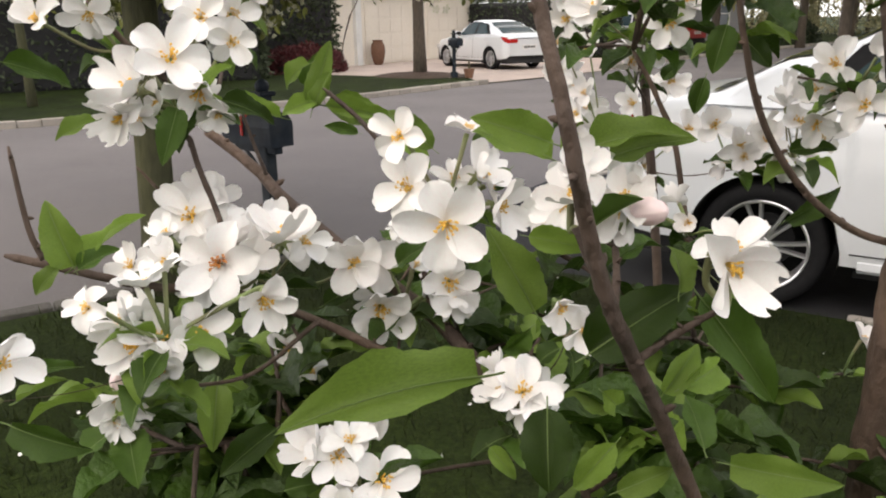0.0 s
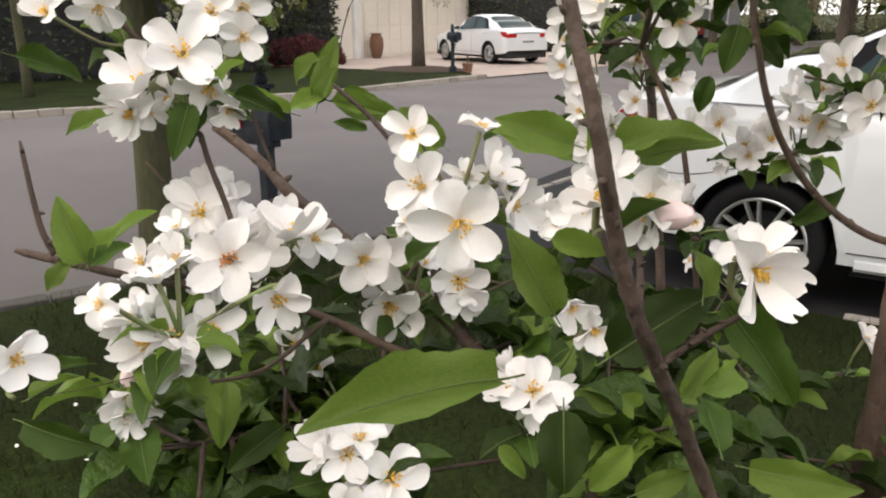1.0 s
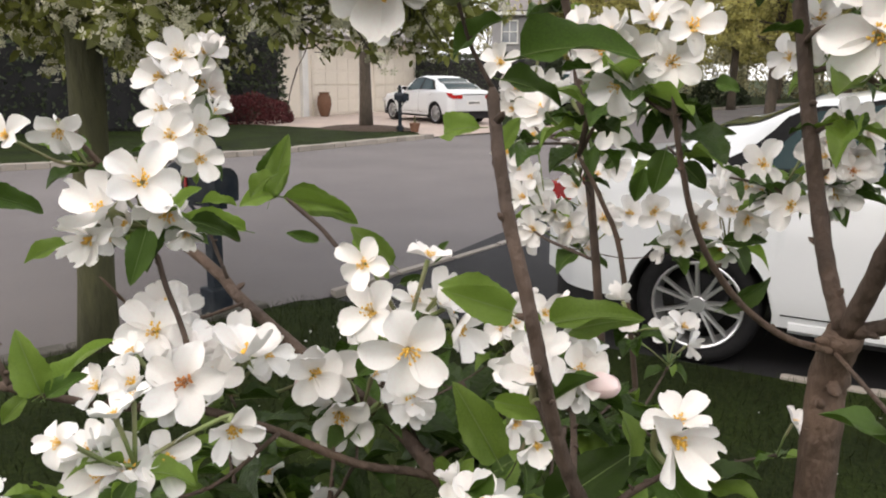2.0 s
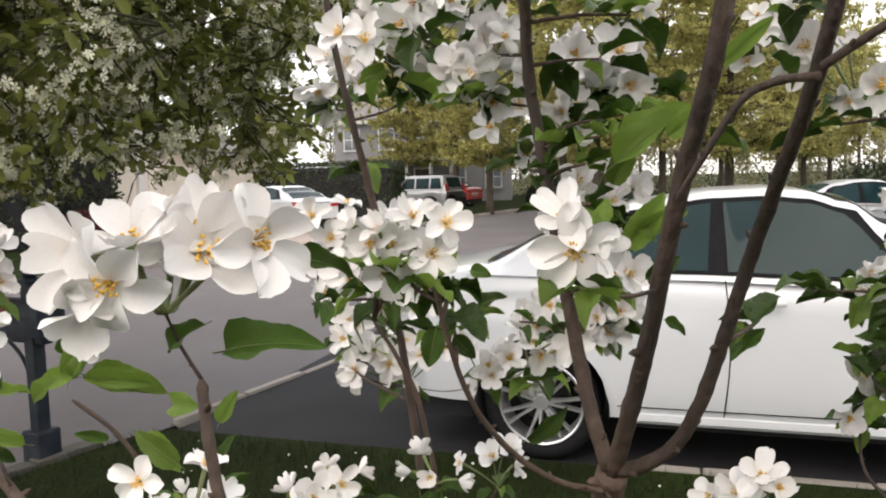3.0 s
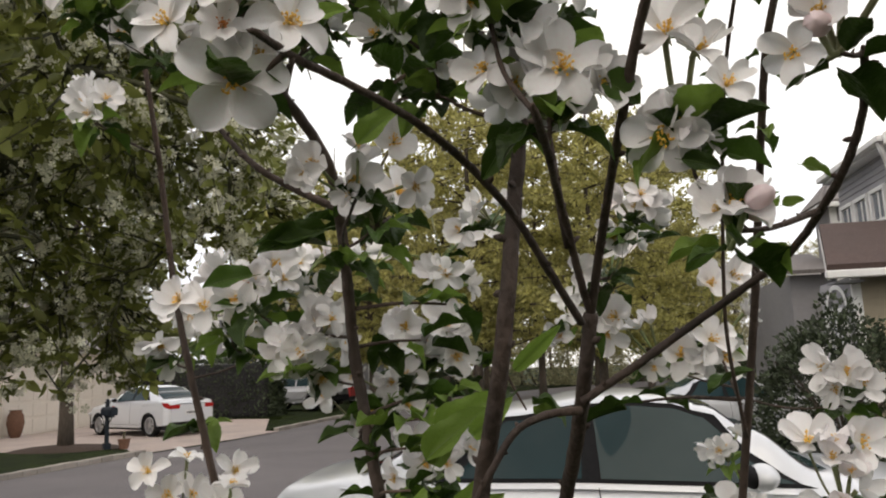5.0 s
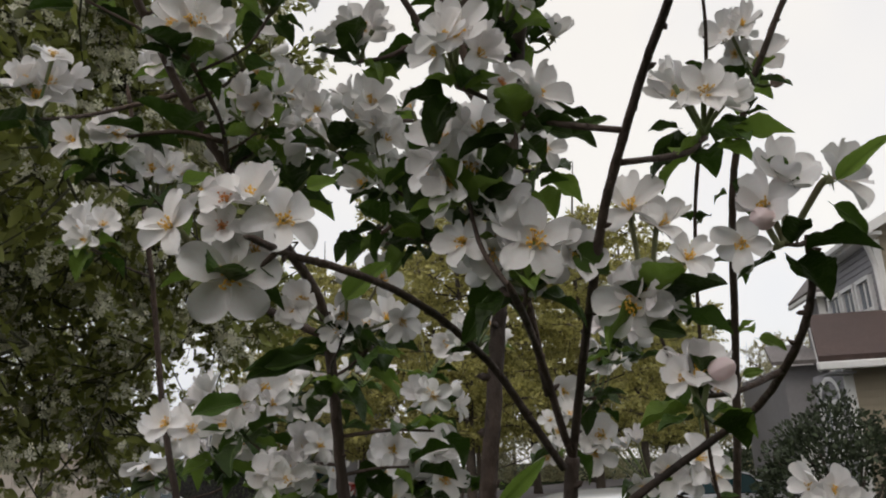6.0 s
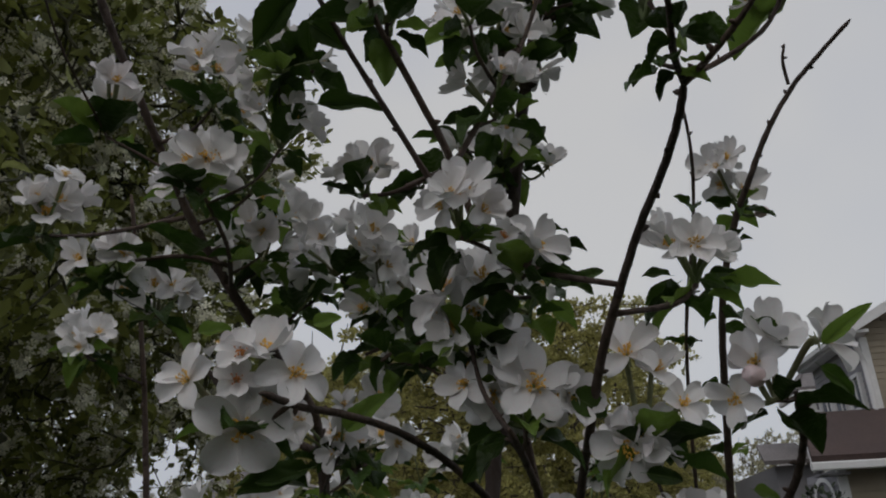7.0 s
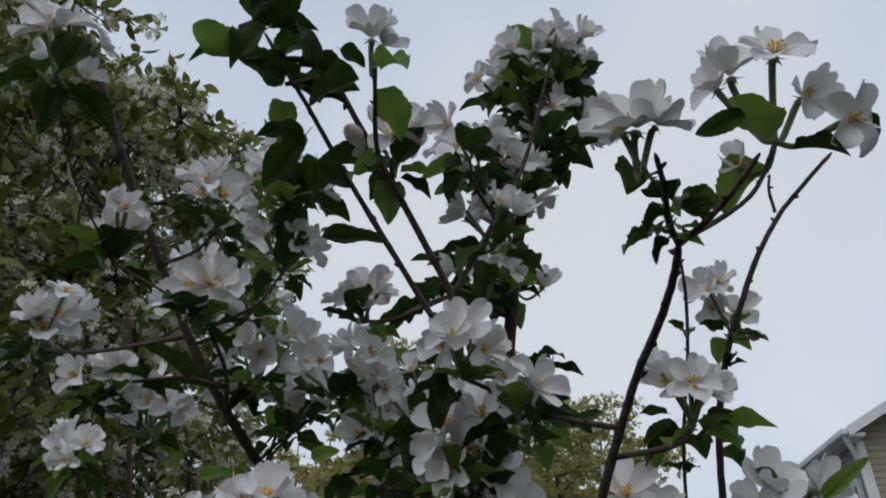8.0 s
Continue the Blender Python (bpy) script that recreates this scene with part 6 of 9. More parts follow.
bloom(c, 0.274, 0.720, 1.451, 0.23, -0.94, 0.26, 0.0148, "o")
bloom(c, 0.280, 0.718, 1.424, 0.10, -0.94, 0.31, 0.0185, "o")
bloom(c, 0.307, 0.711, 1.410, 0.59, -0.80, 0.06, 0.0229, "o")
bloom(c, 0.314, 0.743, 1.434, 0.77, -0.31, 0.55, 0.0155, "c")
bloom(c, 0.327, 0.745, 1.414, 0.99, -0.18, 0.06, 0.0155, "c")
bloom(c, 0.290, 0.747, 1.425, 0.46, -0.52, 0.71, 0.0125, "o")
bloom(c, 0.274, 0.741, 1.420, -0.97, -0.18, 0.17, 0.0117, "h", True)
bloom(c, 0.298, 0.749, 1.452, 0.25, 0.13, 0.96, 0.0117, "o", True)
bloom(c, 0.310, 0.750, 1.423, 0.91, 0.31, 0.27, 0.0117, "o", True)
c = spur(0.223, 0.787, 1.320, 4, 0.029)
bloom(c, 0.208, 0.766, 1.355, 0.18, -0.98, 0.06, 0.0213, "c")
bloom(c, 0.222, 0.763, 1.325, 0.58, -0.78, -0.23, 0.0202, "c")
bloom(c, 0.255, 0.795, 1.345, 0.63, -0.77, -0.05, 0.0207, "o")
bloom(c, 0.261, 0.792, 1.330, 0.73, -0.60, -0.31, 0.0148, "c")
bloom(c, 0.199, 0.757, 1.352, -0.10, -0.98, 0.16, 0.0103, "b")
bloom(c, 0.237, 0.804, 1.333, 0.66, 0.61, 0.44, 0.0138, "c", True)
bloom(c, 0.237, 0.784, 1.362, 0.39, -0.09, 0.92, 0.0138, "c", True)
bloom(c, 0.201, 0.782, 1.329, -0.89, -0.30, 0.33, 0.0138, "o", True)
c = spur(0.167, 0.676, 1.360, 4, 0.027)
bloom(c, 0.208, 0.697, 1.401, 0.45, -0.25, 0.86, 0.0197, "c")
bloom(c, 0.188, 0.667, 1.383, 0.44, -0.89, 0.17, 0.0231, "s")
bloom(c, 0.197, 0.681, 1.386, 0.71, -0.31, 0.64, 0.0157, "c")
bloom(c, 0.130, 0.692, 1.387, 0.71, -0.51, 0.48, 0.0104, "s")
bloom(c, 0.168, 0.645, 1.388, 0.39, -0.66, 0.64, 0.0137, "c")
bloom(c, 0.156, 0.629, 1.389, 0.17, -0.69, 0.71, 0.0126, "c")
bloom(c, 0.166, 0.698, 1.389, -0.00, 0.71, 0.71, 0.0127, "h", True)
bloom(c, 0.155, 0.659, 1.396, -0.35, -0.62, 0.70, 0.0127, "o", True)
bloom(c, 0.180, 0.656, 1.375, 0.46, -0.88, 0.15, 0.0127, "c", True)
c = spur(0.110, 0.725, 1.377, 4, 0.026)
bloom(c, 0.114, 0.717, 1.407, 0.48, -0.66, 0.57, 0.0152, "c")
bloom(c, 0.124, 0.725, 1.399, 0.90, -0.23, 0.35, 0.0139, "c")
bloom(c, 0.119, 0.717, 1.395, 0.70, -0.54, 0.46, 0.0124, "o")
bloom(c, 0.113, 0.716, 1.379, 0.09, -0.93, -0.35, 0.0111, "c", True)
bloom(c, 0.097, 0.735, 1.394, -0.83, 0.24, 0.50, 0.0111, "c", True)
c = spur(0.213, 0.609, 1.365, 4, 0.024)
bloom(c, 0.253, 0.635, 1.384, 0.75, -0.53, -0.39, 0.0155, "o")
bloom(c, 0.206, 0.576, 1.390, 0.14, -0.88, 0.46, 0.0105, "o")
bloom(c, 0.193, 0.597, 1.377, 0.19, -0.47, 0.86, 0.0108, "c")
bloom(c, 0.210, 0.614, 1.398, -0.05, 0.04, 1.00, 0.0098, "o", True)
bloom(c, 0.209, 0.601, 1.398, -0.06, -0.35, 0.94, 0.0098, "c", True)
c = spur(0.201, 0.613, 1.339, 5, 0.027)
bloom(c, 0.198, 0.594, 1.364, -0.00, -0.88, 0.46, 0.0161, "c")
bloom(c, 0.208, 0.608, 1.364, 0.73, -0.49, 0.48, 0.0164, "o")
bloom(c, 0.219, 0.622, 1.363, 0.90, -0.20, 0.38, 0.0161, "o")
bloom(c, 0.208, 0.602, 1.355, 0.54, -0.71, -0.47, 0.0108, "c")
bloom(c, 0.220, 0.597, 1.354, 0.63, -0.70, 0.32, 0.0118, "c", True)
bloom(c, 0.194, 0.608, 1.378, -0.17, -0.27, 0.95, 0.0118, "c", True)
c = spur(0.173, 0.607, 1.312, 4, 0.028)
bloom(c, 0.176, 0.605, 1.334, 0.47, -0.50, 0.73, 0.0104, "b")
bloom(c, 0.179, 0.598, 1.322, 0.53, -0.67, -0.52, 0.0130, "c")
bloom(c, 0.185, 0.604, 1.318, 0.85, -0.36, -0.38, 0.0090, "c")
bloom(c, 0.167, 0.601, 1.313, -0.55, -0.84, -0.02, 0.0090, "o", True)
bloom(c, 0.180, 0.594, 1.315, 0.31, -0.95, 0.09, 0.0090, "c", True)
c = spur(0.252, 0.690, 1.239, 5, 0.028)
bloom(c, 0.236, 0.670, 1.279, -0.15, -0.80, 0.59, 0.0159, "c")
bloom(c, 0.251, 0.681, 1.274, 0.39, -0.59, 0.70, 0.0165, "o")
bloom(c, 0.275, 0.691, 1.261, 0.58, -0.52, 0.63, 0.0196, "o")
bloom(c, 0.266, 0.678, 1.255, 0.52, -0.86, -0.06, 0.0126, "c")
bloom(c, 0.258, 0.686, 1.289, 0.23, -0.16, 0.96, 0.0129, "c", True)
bloom(c, 0.262, 0.666, 1.255, 0.46, -0.86, 0.20, 0.0129, "o", True)
c = spur(0.328, 0.752, 1.281, 4, 0.028)
bloom(c, 0.334, 0.746, 1.308, 0.44, -0.61, 0.65, 0.0191, "o")
bloom(c, 0.320, 0.738, 1.309, -0.19, -0.78, 0.59, 0.0127, "c")
bloom(c, 0.340, 0.741, 1.295, 0.41, -0.78, -0.46, 0.0126, "c")
bloom(c, 0.343, 0.763, 1.304, 0.72, 0.33, 0.61, 0.0119, "c", True)
bloom(c, 0.313, 0.751, 1.318, -0.32, -0.09, 0.94, 0.0119, "h", True)
c = spur(0.160, 0.787, 1.223, 4, 0.029)
bloom(c, 0.187, 0.790, 1.239, 0.63, -0.26, 0.74, 0.0183, "c")
bloom(c, 0.132, 0.767, 1.281, 0.65, -0.65, 0.39, 0.0132, "c")
bloom(c, 0.181, 0.778, 1.231, 0.28, -0.93, 0.24, 0.0144, "c")
bloom(c, 0.170, 0.803, 1.236, 0.67, 0.73, 0.15, 0.0123, "c", True)
bloom(c, 0.141, 0.784, 1.256, -0.59, -0.22, 0.78, 0.0123, "o", True)
c = spur(0.427, 0.625, 1.443, 0, 0.023)
bloom(c, 0.434, 0.616, 1.458, 0.34, -0.67, 0.67, 0.0090, "c")
bloom(c, 0.433, 0.627, 1.462, 0.61, -0.21, 0.77, 0.0090, "c")
bloom(c, 0.430, 0.618, 1.449, 0.08, -0.93, -0.35, 0.0090, "c")
bloom(c, 0.407, 0.624, 1.450, -0.31, -0.94, 0.16, 0.0113, "c")
bloom(c, 0.440, 0.617, 1.452, 0.87, -0.45, 0.21, 0.0090, "b")
c = spur(0.464, 0.624, 1.424, 0, 0.025)
bloom(c, 0.471, 0.613, 1.437, 0.83, -0.49, -0.26, 0.0125, "c")
bloom(c, 0.465, 0.624, 1.445, 0.15, -0.56, 0.82, 0.0090, "c")
c = spur(0.190, 0.540, 1.356, 1, 0.028)
bloom(c, 0.200, 0.541, 1.377, 0.90, -0.04, 0.43, 0.0128, "c")
c = spur(0.346, 0.779, 1.330, 2, 0.027)
bloom(c, 0.348, 0.772, 1.348, 0.79, -0.53, -0.30, 0.0128, "c")
bloom(c, 0.360, 0.772, 1.336, 0.55, -0.74, -0.39, 0.0127, "c")
c = spur(0.259, 1.630, 1.080, 3, 0.042)
bloom(c, 0.257, 1.599, 1.149, 0.12, -0.80, 0.58, 0.0250, "c")
bloom(c, 0.287, 1.608, 1.164, 0.54, -0.58, 0.60, 0.0250, "c")
bloom(c, 0.202, 1.601, 1.128, -0.74, -0.59, 0.32, 0.0210, "o", True)
bloom(c, 0.294, 1.663, 1.112, 0.88, 0.48, 0.08, 0.0210, "c", True)
c = spur(0.458, 1.286, 1.125, 3, 0.032)
bloom(c, 0.477, 1.281, 1.177, 0.59, -0.15, 0.79, 0.0142, "c", True)
c = spur(0.020, 1.539, 1.364, 3, 0.042)
bloom(c, 0.025, 1.517, 1.412, 0.09, -0.86, 0.49, 0.0250, "c")
bloom(c, 0.048, 1.524, 1.380, 0.36, -0.92, 0.19, 0.0250, "c")
bloom(c, 0.001, 1.507, 1.437, -0.06, -0.97, 0.23, 0.0250, "c")
bloom(c, 0.009, 1.560, 1.435, 0.00, 0.34, 0.94, 0.0216, "h", True)
bloom(c, 0.005, 1.536, 1.448, -0.05, -0.04, 1.00, 0.0216, "o", True)
c = spur(0.114, 1.572, 1.345, 3, 0.042)
bloom(c, 0.110, 1.547, 1.386, 0.26, -0.86, 0.43, 0.0250, "c")
bloom(c, 0.165, 1.565, 1.417, 0.61, -0.77, 0.16, 0.0250, "c")
bloom(c, 0.090, 1.539, 1.353, 0.04, -0.99, -0.13, 0.0219, "c")
bloom(c, 0.142, 1.555, 1.413, 0.50, -0.25, 0.84, 0.0213, "c", True)
bloom(c, 0.145, 1.542, 1.403, 0.54, -0.45, 0.71, 0.0213, "o", True)
c = spur(0.151, 1.468, 1.298, 4, 0.042)
bloom(c, 0.085, 1.417, 1.331, -0.14, -0.98, 0.10, 0.0250, "c")
bloom(c, 0.138, 1.438, 1.339, 0.08, -0.98, 0.23, 0.0250, "c")
bloom(c, 0.186, 1.454, 1.352, 0.34, -0.81, 0.48, 0.0250, "o")
bloom(c, 0.223, 1.466, 1.366, 0.55, -0.69, 0.48, 0.0250, "c")
bloom(c, 0.174, 1.434, 1.309, 0.68, -0.73, -0.05, 0.0199, "h", True)
bloom(c, 0.193, 1.466, 1.355, 0.77, -0.02, 0.63, 0.0199, "c", True)
c = spur(0.292, 1.446, 1.314, 4, 0.042)
bloom(c, 0.266, 1.420, 1.378, 0.16, -0.87, 0.45, 0.0250, "c")
bloom(c, 0.304, 1.425, 1.347, 0.55, -0.83, -0.02, 0.0250, "c")
bloom(c, 0.332, 1.430, 1.363, 0.31, -0.74, 0.60, 0.0250, "c")
bloom(c, 0.277, 1.420, 1.320, -0.26, -0.92, -0.30, 0.0195, "h", True)
bloom(c, 0.312, 1.402, 1.339, 0.50, -0.85, 0.17, 0.0195, "c", True)
c = spur(0.360, 1.450, 1.331, 4, 0.042)
bloom(c, 0.354, 1.424, 1.329, -0.01, -0.96, -0.28, 0.0250, "c")
bloom(c, 0.365, 1.430, 1.388, 0.19, -0.86, 0.46, 0.0250, "c")
bloom(c, 0.355, 1.432, 1.420, 0.38, -0.63, 0.67, 0.0250, "c")
bloom(c, 0.397, 1.433, 1.366, 0.70, -0.71, 0.09, 0.0250, "c")
bloom(c, 0.345, 1.424, 1.410, -0.10, -0.40, 0.91, 0.0199, "h", True)
bloom(c, 0.316, 1.444, 1.376, -0.72, -0.19, 0.67, 0.0199, "c", True)
c = spur(0.217, 1.249, 1.437, 2, 0.042)
bloom(c, 0.218, 1.233, 1.464, 0.54, -0.80, 0.26, 0.0224, "h")
bloom(c, 0.238, 1.239, 1.467, 0.74, -0.67, 0.11, 0.0153, "c")
bloom(c, 0.198, 1.231, 1.466, -0.58, -0.56, 0.59, 0.0150, "c", True)
bloom(c, 0.213, 1.238, 1.488, -0.10, -0.29, 0.95, 0.0150, "c", True)
c = spur(0.397, 0.593, 1.574, 0, 0.037)
bloom(c, 0.379, 0.566, 1.597, -0.20, -0.97, 0.17, 0.0163, "c")
bloom(c, 0.398, 0.566, 1.588, 0.18, -0.93, -0.33, 0.0158, "o")
bloom(c, 0.396, 0.578, 1.606, 0.32, -0.58, 0.75, 0.0139, "c")
bloom(c, 0.402, 0.592, 1.600, 0.59, -0.79, 0.18, 0.0127, "s")
bloom(c, 0.418, 0.592, 1.598, 0.71, -0.64, 0.30, 0.0187, "c")
bloom(c, 0.436, 0.602, 1.598, 0.94, -0.34, 0.04, 0.0164, "c")
bloom(c, 0.384, 0.570, 1.572, 0.13, -0.68, -0.73, 0.0140, "c")
bloom(c, 0.406, 0.598, 1.607, 0.44, -0.51, 0.73, 0.0148, "c")
c = spur(-0.045, 0.897, 1.526, 4, 0.039)
bloom(c, -0.036, 0.884, 1.567, 0.61, -0.67, 0.41, 0.0231, "o")
bloom(c, -0.051, 0.866, 1.552, 0.16, -0.93, 0.31, 0.0218, "c")
bloom(c, -0.022, 0.897, 1.543, 0.96, -0.27, -0.13, 0.0234, "c")
bloom(c, -0.019, 0.903, 1.576, 0.86, -0.23, 0.44, 0.0183, "c")
bloom(c, -0.009, 0.896, 1.576, 0.61, -0.21, 0.76, 0.0173, "h", True)
bloom(c, -0.011, 0.900, 1.537, 0.98, -0.22, -0.01, 0.0173, "h", True)
c = spur(0.095, 0.761, 1.504, 4, 0.028)
bloom(c, 0.096, 0.745, 1.528, 0.45, -0.85, 0.26, 0.0166, "o")
bloom(c, 0.112, 0.760, 1.515, 0.90, -0.43, -0.00, 0.0170, "o")
bloom(c, 0.103, 0.754, 1.541, 0.61, -0.47, 0.63, 0.0137, "c")
bloom(c, 0.122, 0.771, 1.530, 0.80, 0.13, 0.58, 0.0127, "h", True)
bloom(c, 0.090, 0.769, 1.508, -0.88, 0.21, -0.42, 0.0127, "c", True)
c = spur(0.361, 0.919, 1.548, 6, 0.040)
bloom(c, 0.375, 0.910, 1.596, 0.11, -0.70, 0.71, 0.0146, "c")
bloom(c, 0.399, 0.918, 1.585, 0.47, -0.80, 0.38, 0.0186, "o")
bloom(c, 0.389, 0.914, 1.562, 0.40, -0.92, 0.04, 0.0188, "o")
bloom(c, 0.353, 0.903, 1.544, -0.10, -0.97, -0.26, 0.0189, "c")
bloom(c, 0.357, 0.904, 1.572, -0.04, -0.93, 0.36, 0.0180, "c")
bloom(c, 0.340, 0.898, 1.572, -0.42, -0.90, 0.10, 0.0188, "c")
bloom(c, 0.329, 0.893, 1.587, -0.29, -0.92, 0.30, 0.0123, "c")
bloom(c, 0.372, 0.903, 1.554, 0.69, -0.70, -0.17, 0.0137, "h", True)
bloom(c, 0.384, 0.918, 1.563, 0.96, -0.12, 0.25, 0.0137, "c", True)
bloom(c, 0.351, 0.894, 1.587, -0.13, -0.67, 0.73, 0.0137, "c", True)
c = spur(0.506, 0.838, 1.553, 3, 0.039)
bloom(c, 0.508, 0.825, 1.573, 0.21, -0.98, -0.04, 0.0250, "o")
bloom(c, 0.500, 0.824, 1.598, -0.15, -0.79, 0.60, 0.0182, "c")
bloom(c, 0.528, 0.826, 1.574, 0.86, -0.53, 0.01, 0.0155, "c")
c = spur(0.413, 1.178, 1.639, 4, 0.037)
bloom(c, 0.413, 1.165, 1.646, 0.27, -0.90, 0.33, 0.0201, "c")
bloom(c, 0.374, 1.154, 1.675, -0.16, -0.92, 0.36, 0.0178, "c")
bloom(c, 0.462, 1.167, 1.693, 0.33, -0.85, 0.41, 0.0216, "c")
bloom(c, 0.402, 1.182, 1.696, -0.15, 0.04, 0.99, 0.0159, "c", True)
bloom(c, 0.434, 1.186, 1.655, 0.97, 0.22, 0.12, 0.0159, "c", True)
c = spur(0.429, 1.318, 1.420, 4, 0.039)
bloom(c, 0.410, 1.299, 1.461, 0.13, -0.91, 0.38, 0.0243, "c")
bloom(c, 0.394, 1.292, 1.434, -0.18, -0.97, 0.15, 0.0230, "c")
bloom(c, 0.468, 1.308, 1.476, 0.31, -0.87, 0.38, 0.0225, "c")
bloom(c, 0.485, 1.311, 1.497, 0.05, -0.98, 0.22, 0.0237, "o")
bloom(c, 0.402, 1.286, 1.394, 0.17, -0.95, -0.28, 0.0216, "c")
bloom(c, 0.404, 1.318, 1.427, -0.98, -0.06, -0.18, 0.0177, "c", True)
bloom(c, 0.412, 1.286, 1.431, -0.30, -0.95, 0.04, 0.0177, "h", True)
bloom(c, 0.453, 1.307, 1.474, 0.55, -0.23, 0.81, 0.0177, "h", True)
c = spur(0.497, 1.276, 1.443, 4, 0.042)
bloom(c, 0.512, 1.263, 1.509, 0.27, -0.90, 0.35, 0.0246, "c")
bloom(c, 0.477, 1.254, 1.448, -0.12, -0.98, -0.20, 0.0213, "c")
bloom(c, 0.508, 1.259, 1.474, 0.30, -0.95, 0.12, 0.0210, "c")
bloom(c, 0.500, 1.257, 1.462, 0.05, -0.99, 0.14, 0.0187, "s")
bloom(c, 0.488, 1.270, 1.440, -0.21, -0.53, -0.82, 0.0171, "o", True)
bloom(c, 0.469, 1.251, 1.480, -0.49, -0.60, 0.64, 0.0171, "c", True)
c = spur(0.093, 1.468, 1.343, 4, 0.042)
bloom(c, 0.073, 1.447, 1.469, 0.13, -0.93, 0.33, 0.0250, "c")
bloom(c, 0.099, 1.443, 1.365, 0.12, -0.94, 0.30, 0.0250, "c")
bloom(c, 0.143, 1.450, 1.323, 0.58, -0.81, 0.09, 0.0250, "c")
bloom(c, 0.080, 1.424, 1.322, -0.17, -0.98, 0.07, 0.0250, "c")
bloom(c, 0.037, 1.432, 1.480, 0.03, -0.91, 0.43, 0.0250, "c")
bloom(c, 0.164, 1.468, 1.370, 0.69, -0.61, 0.39, 0.0250, "c")
bloom(c, 0.121, 1.445, 1.354, 0.77, -0.63, -0.12, 0.0214, "c", True)
bloom(c, 0.081, 1.426, 1.415, -0.09, -0.63, 0.78, 0.0214, "c", True)
bloom(c, 0.065, 1.424, 1.382, -0.41, -0.82, 0.40, 0.0214, "c", True)
c = spur(0.557, 0.848, 1.348, 2, 0.041)
bloom(c, 0.561, 0.838, 1.378, -0.05, -0.86, 0.51, 0.0205, "c")
bloom(c, 0.547, 0.834, 1.372, -0.45, -0.84, 0.30, 0.0121, "c")
c = spur(0.636, 1.268, 1.229, 4, 0.042)
bloom(c, 0.651, 1.256, 1.287, -0.03, -0.64, 0.76, 0.0250, "c")
bloom(c, 0.623, 1.252, 1.264, -0.36, -0.81, 0.46, 0.0243, "c")
bloom(c, 0.673, 1.249, 1.274, 0.36, -0.79, 0.50, 0.0201, "c")
bloom(c, 0.593, 1.251, 1.255, -0.34, -0.90, 0.28, 0.0184, "c")
bloom(c, 0.636, 1.270, 1.235, 0.60, -0.21, -0.78, 0.0184, "c", True)
bloom(c, 0.647, 1.287, 1.249, 0.83, 0.56, 0.11, 0.0184, "c", True)
c = spur(0.277, 0.911, 1.339, 3, 0.030)
bloom(c, 0.286, 0.905, 1.367, 0.47, -0.69, 0.55, 0.0183, "c")
bloom(c, 0.275, 0.897, 1.363, 0.05, -0.89, 0.45, 0.0119, "c")
bloom(c, 0.258, 0.909, 1.373, -0.61, -0.19, 0.77, 0.0121, "c", True)
bloom(c, 0.293, 0.893, 1.373, 0.49, -0.59, 0.63, 0.0121, "h", True)
c = spur(0.163, 0.724, 1.348, 4, 0.028)
bloom(c, 0.142, 0.687, 1.399, 0.52, -0.70, 0.50, 0.0207, "o")
bloom(c, 0.160, 0.700, 1.386, 0.75, -0.48, 0.46, 0.0210, "s")
bloom(c, 0.179, 0.722, 1.387, 0.55, -0.36, 0.75, 0.0201, "c")
bloom(c, 0.216, 0.745, 1.367, 0.57, -0.64, 0.51, 0.0184, "c")
bloom(c, 0.201, 0.724, 1.384, 0.84, -0.20, 0.49, 0.0134, "c", True)
bloom(c, 0.162, 0.707, 1.359, -0.15, -0.97, -0.21, 0.0134, "c", True)
c = spur(0.423, 0.603, 1.448, 1, 0.024)
bloom(c, 0.423, 0.596, 1.461, -0.16, -0.86, 0.48, 0.0098, "c")
bloom(c, 0.425, 0.601, 1.468, 0.41, -0.41, 0.81, 0.0090, "c")
c = spur(0.313, 1.124, 1.762, 5, 0.039)
bloom(c, 0.315, 1.106, 1.794, 0.23, -0.97, -0.04, 0.0250, "s")
bloom(c, 0.346, 1.112, 1.811, 0.80, -0.52, 0.31, 0.0229, "c")
bloom(c, 0.296, 1.102, 1.774, -0.13, -0.99, -0.12, 0.0206, "c")
bloom(c, 0.350, 1.107, 1.791, 0.78, -0.49, 0.39, 0.0180, "o", True)
bloom(c, 0.328, 1.085, 1.794, 0.30, -0.87, 0.41, 0.0180, "h", True)
c = spur(0.120, 1.338, 1.727, 5, 0.042)
bloom(c, 0.141, 1.324, 1.778, 0.18, -0.98, 0.02, 0.0250, "o")
bloom(c, 0.156, 1.333, 1.764, 0.57, -0.75, -0.33, 0.0250, "c")
bloom(c, 0.115, 1.310, 1.790, -0.17, -0.97, 0.14, 0.0250, "c")
bloom(c, 0.099, 1.309, 1.733, -0.05, -0.87, -0.49, 0.0250, "c")
bloom(c, 0.115, 1.317, 1.714, 0.31, -0.70, -0.63, 0.0230, "c")
bloom(c, 0.086, 1.331, 1.738, -0.91, -0.40, 0.15, 0.0187, "c", True)
bloom(c, 0.109, 1.365, 1.774, -0.19, 0.44, 0.88, 0.0187, "o", True)
bloom(c, 0.161, 1.325, 1.753, 0.84, -0.39, 0.38, 0.0187, "c", True)
c = spur(0.256, 1.260, 1.724, 4, 0.038)
bloom(c, 0.278, 1.247, 1.735, 0.20, -0.96, -0.21, 0.0250, "o")
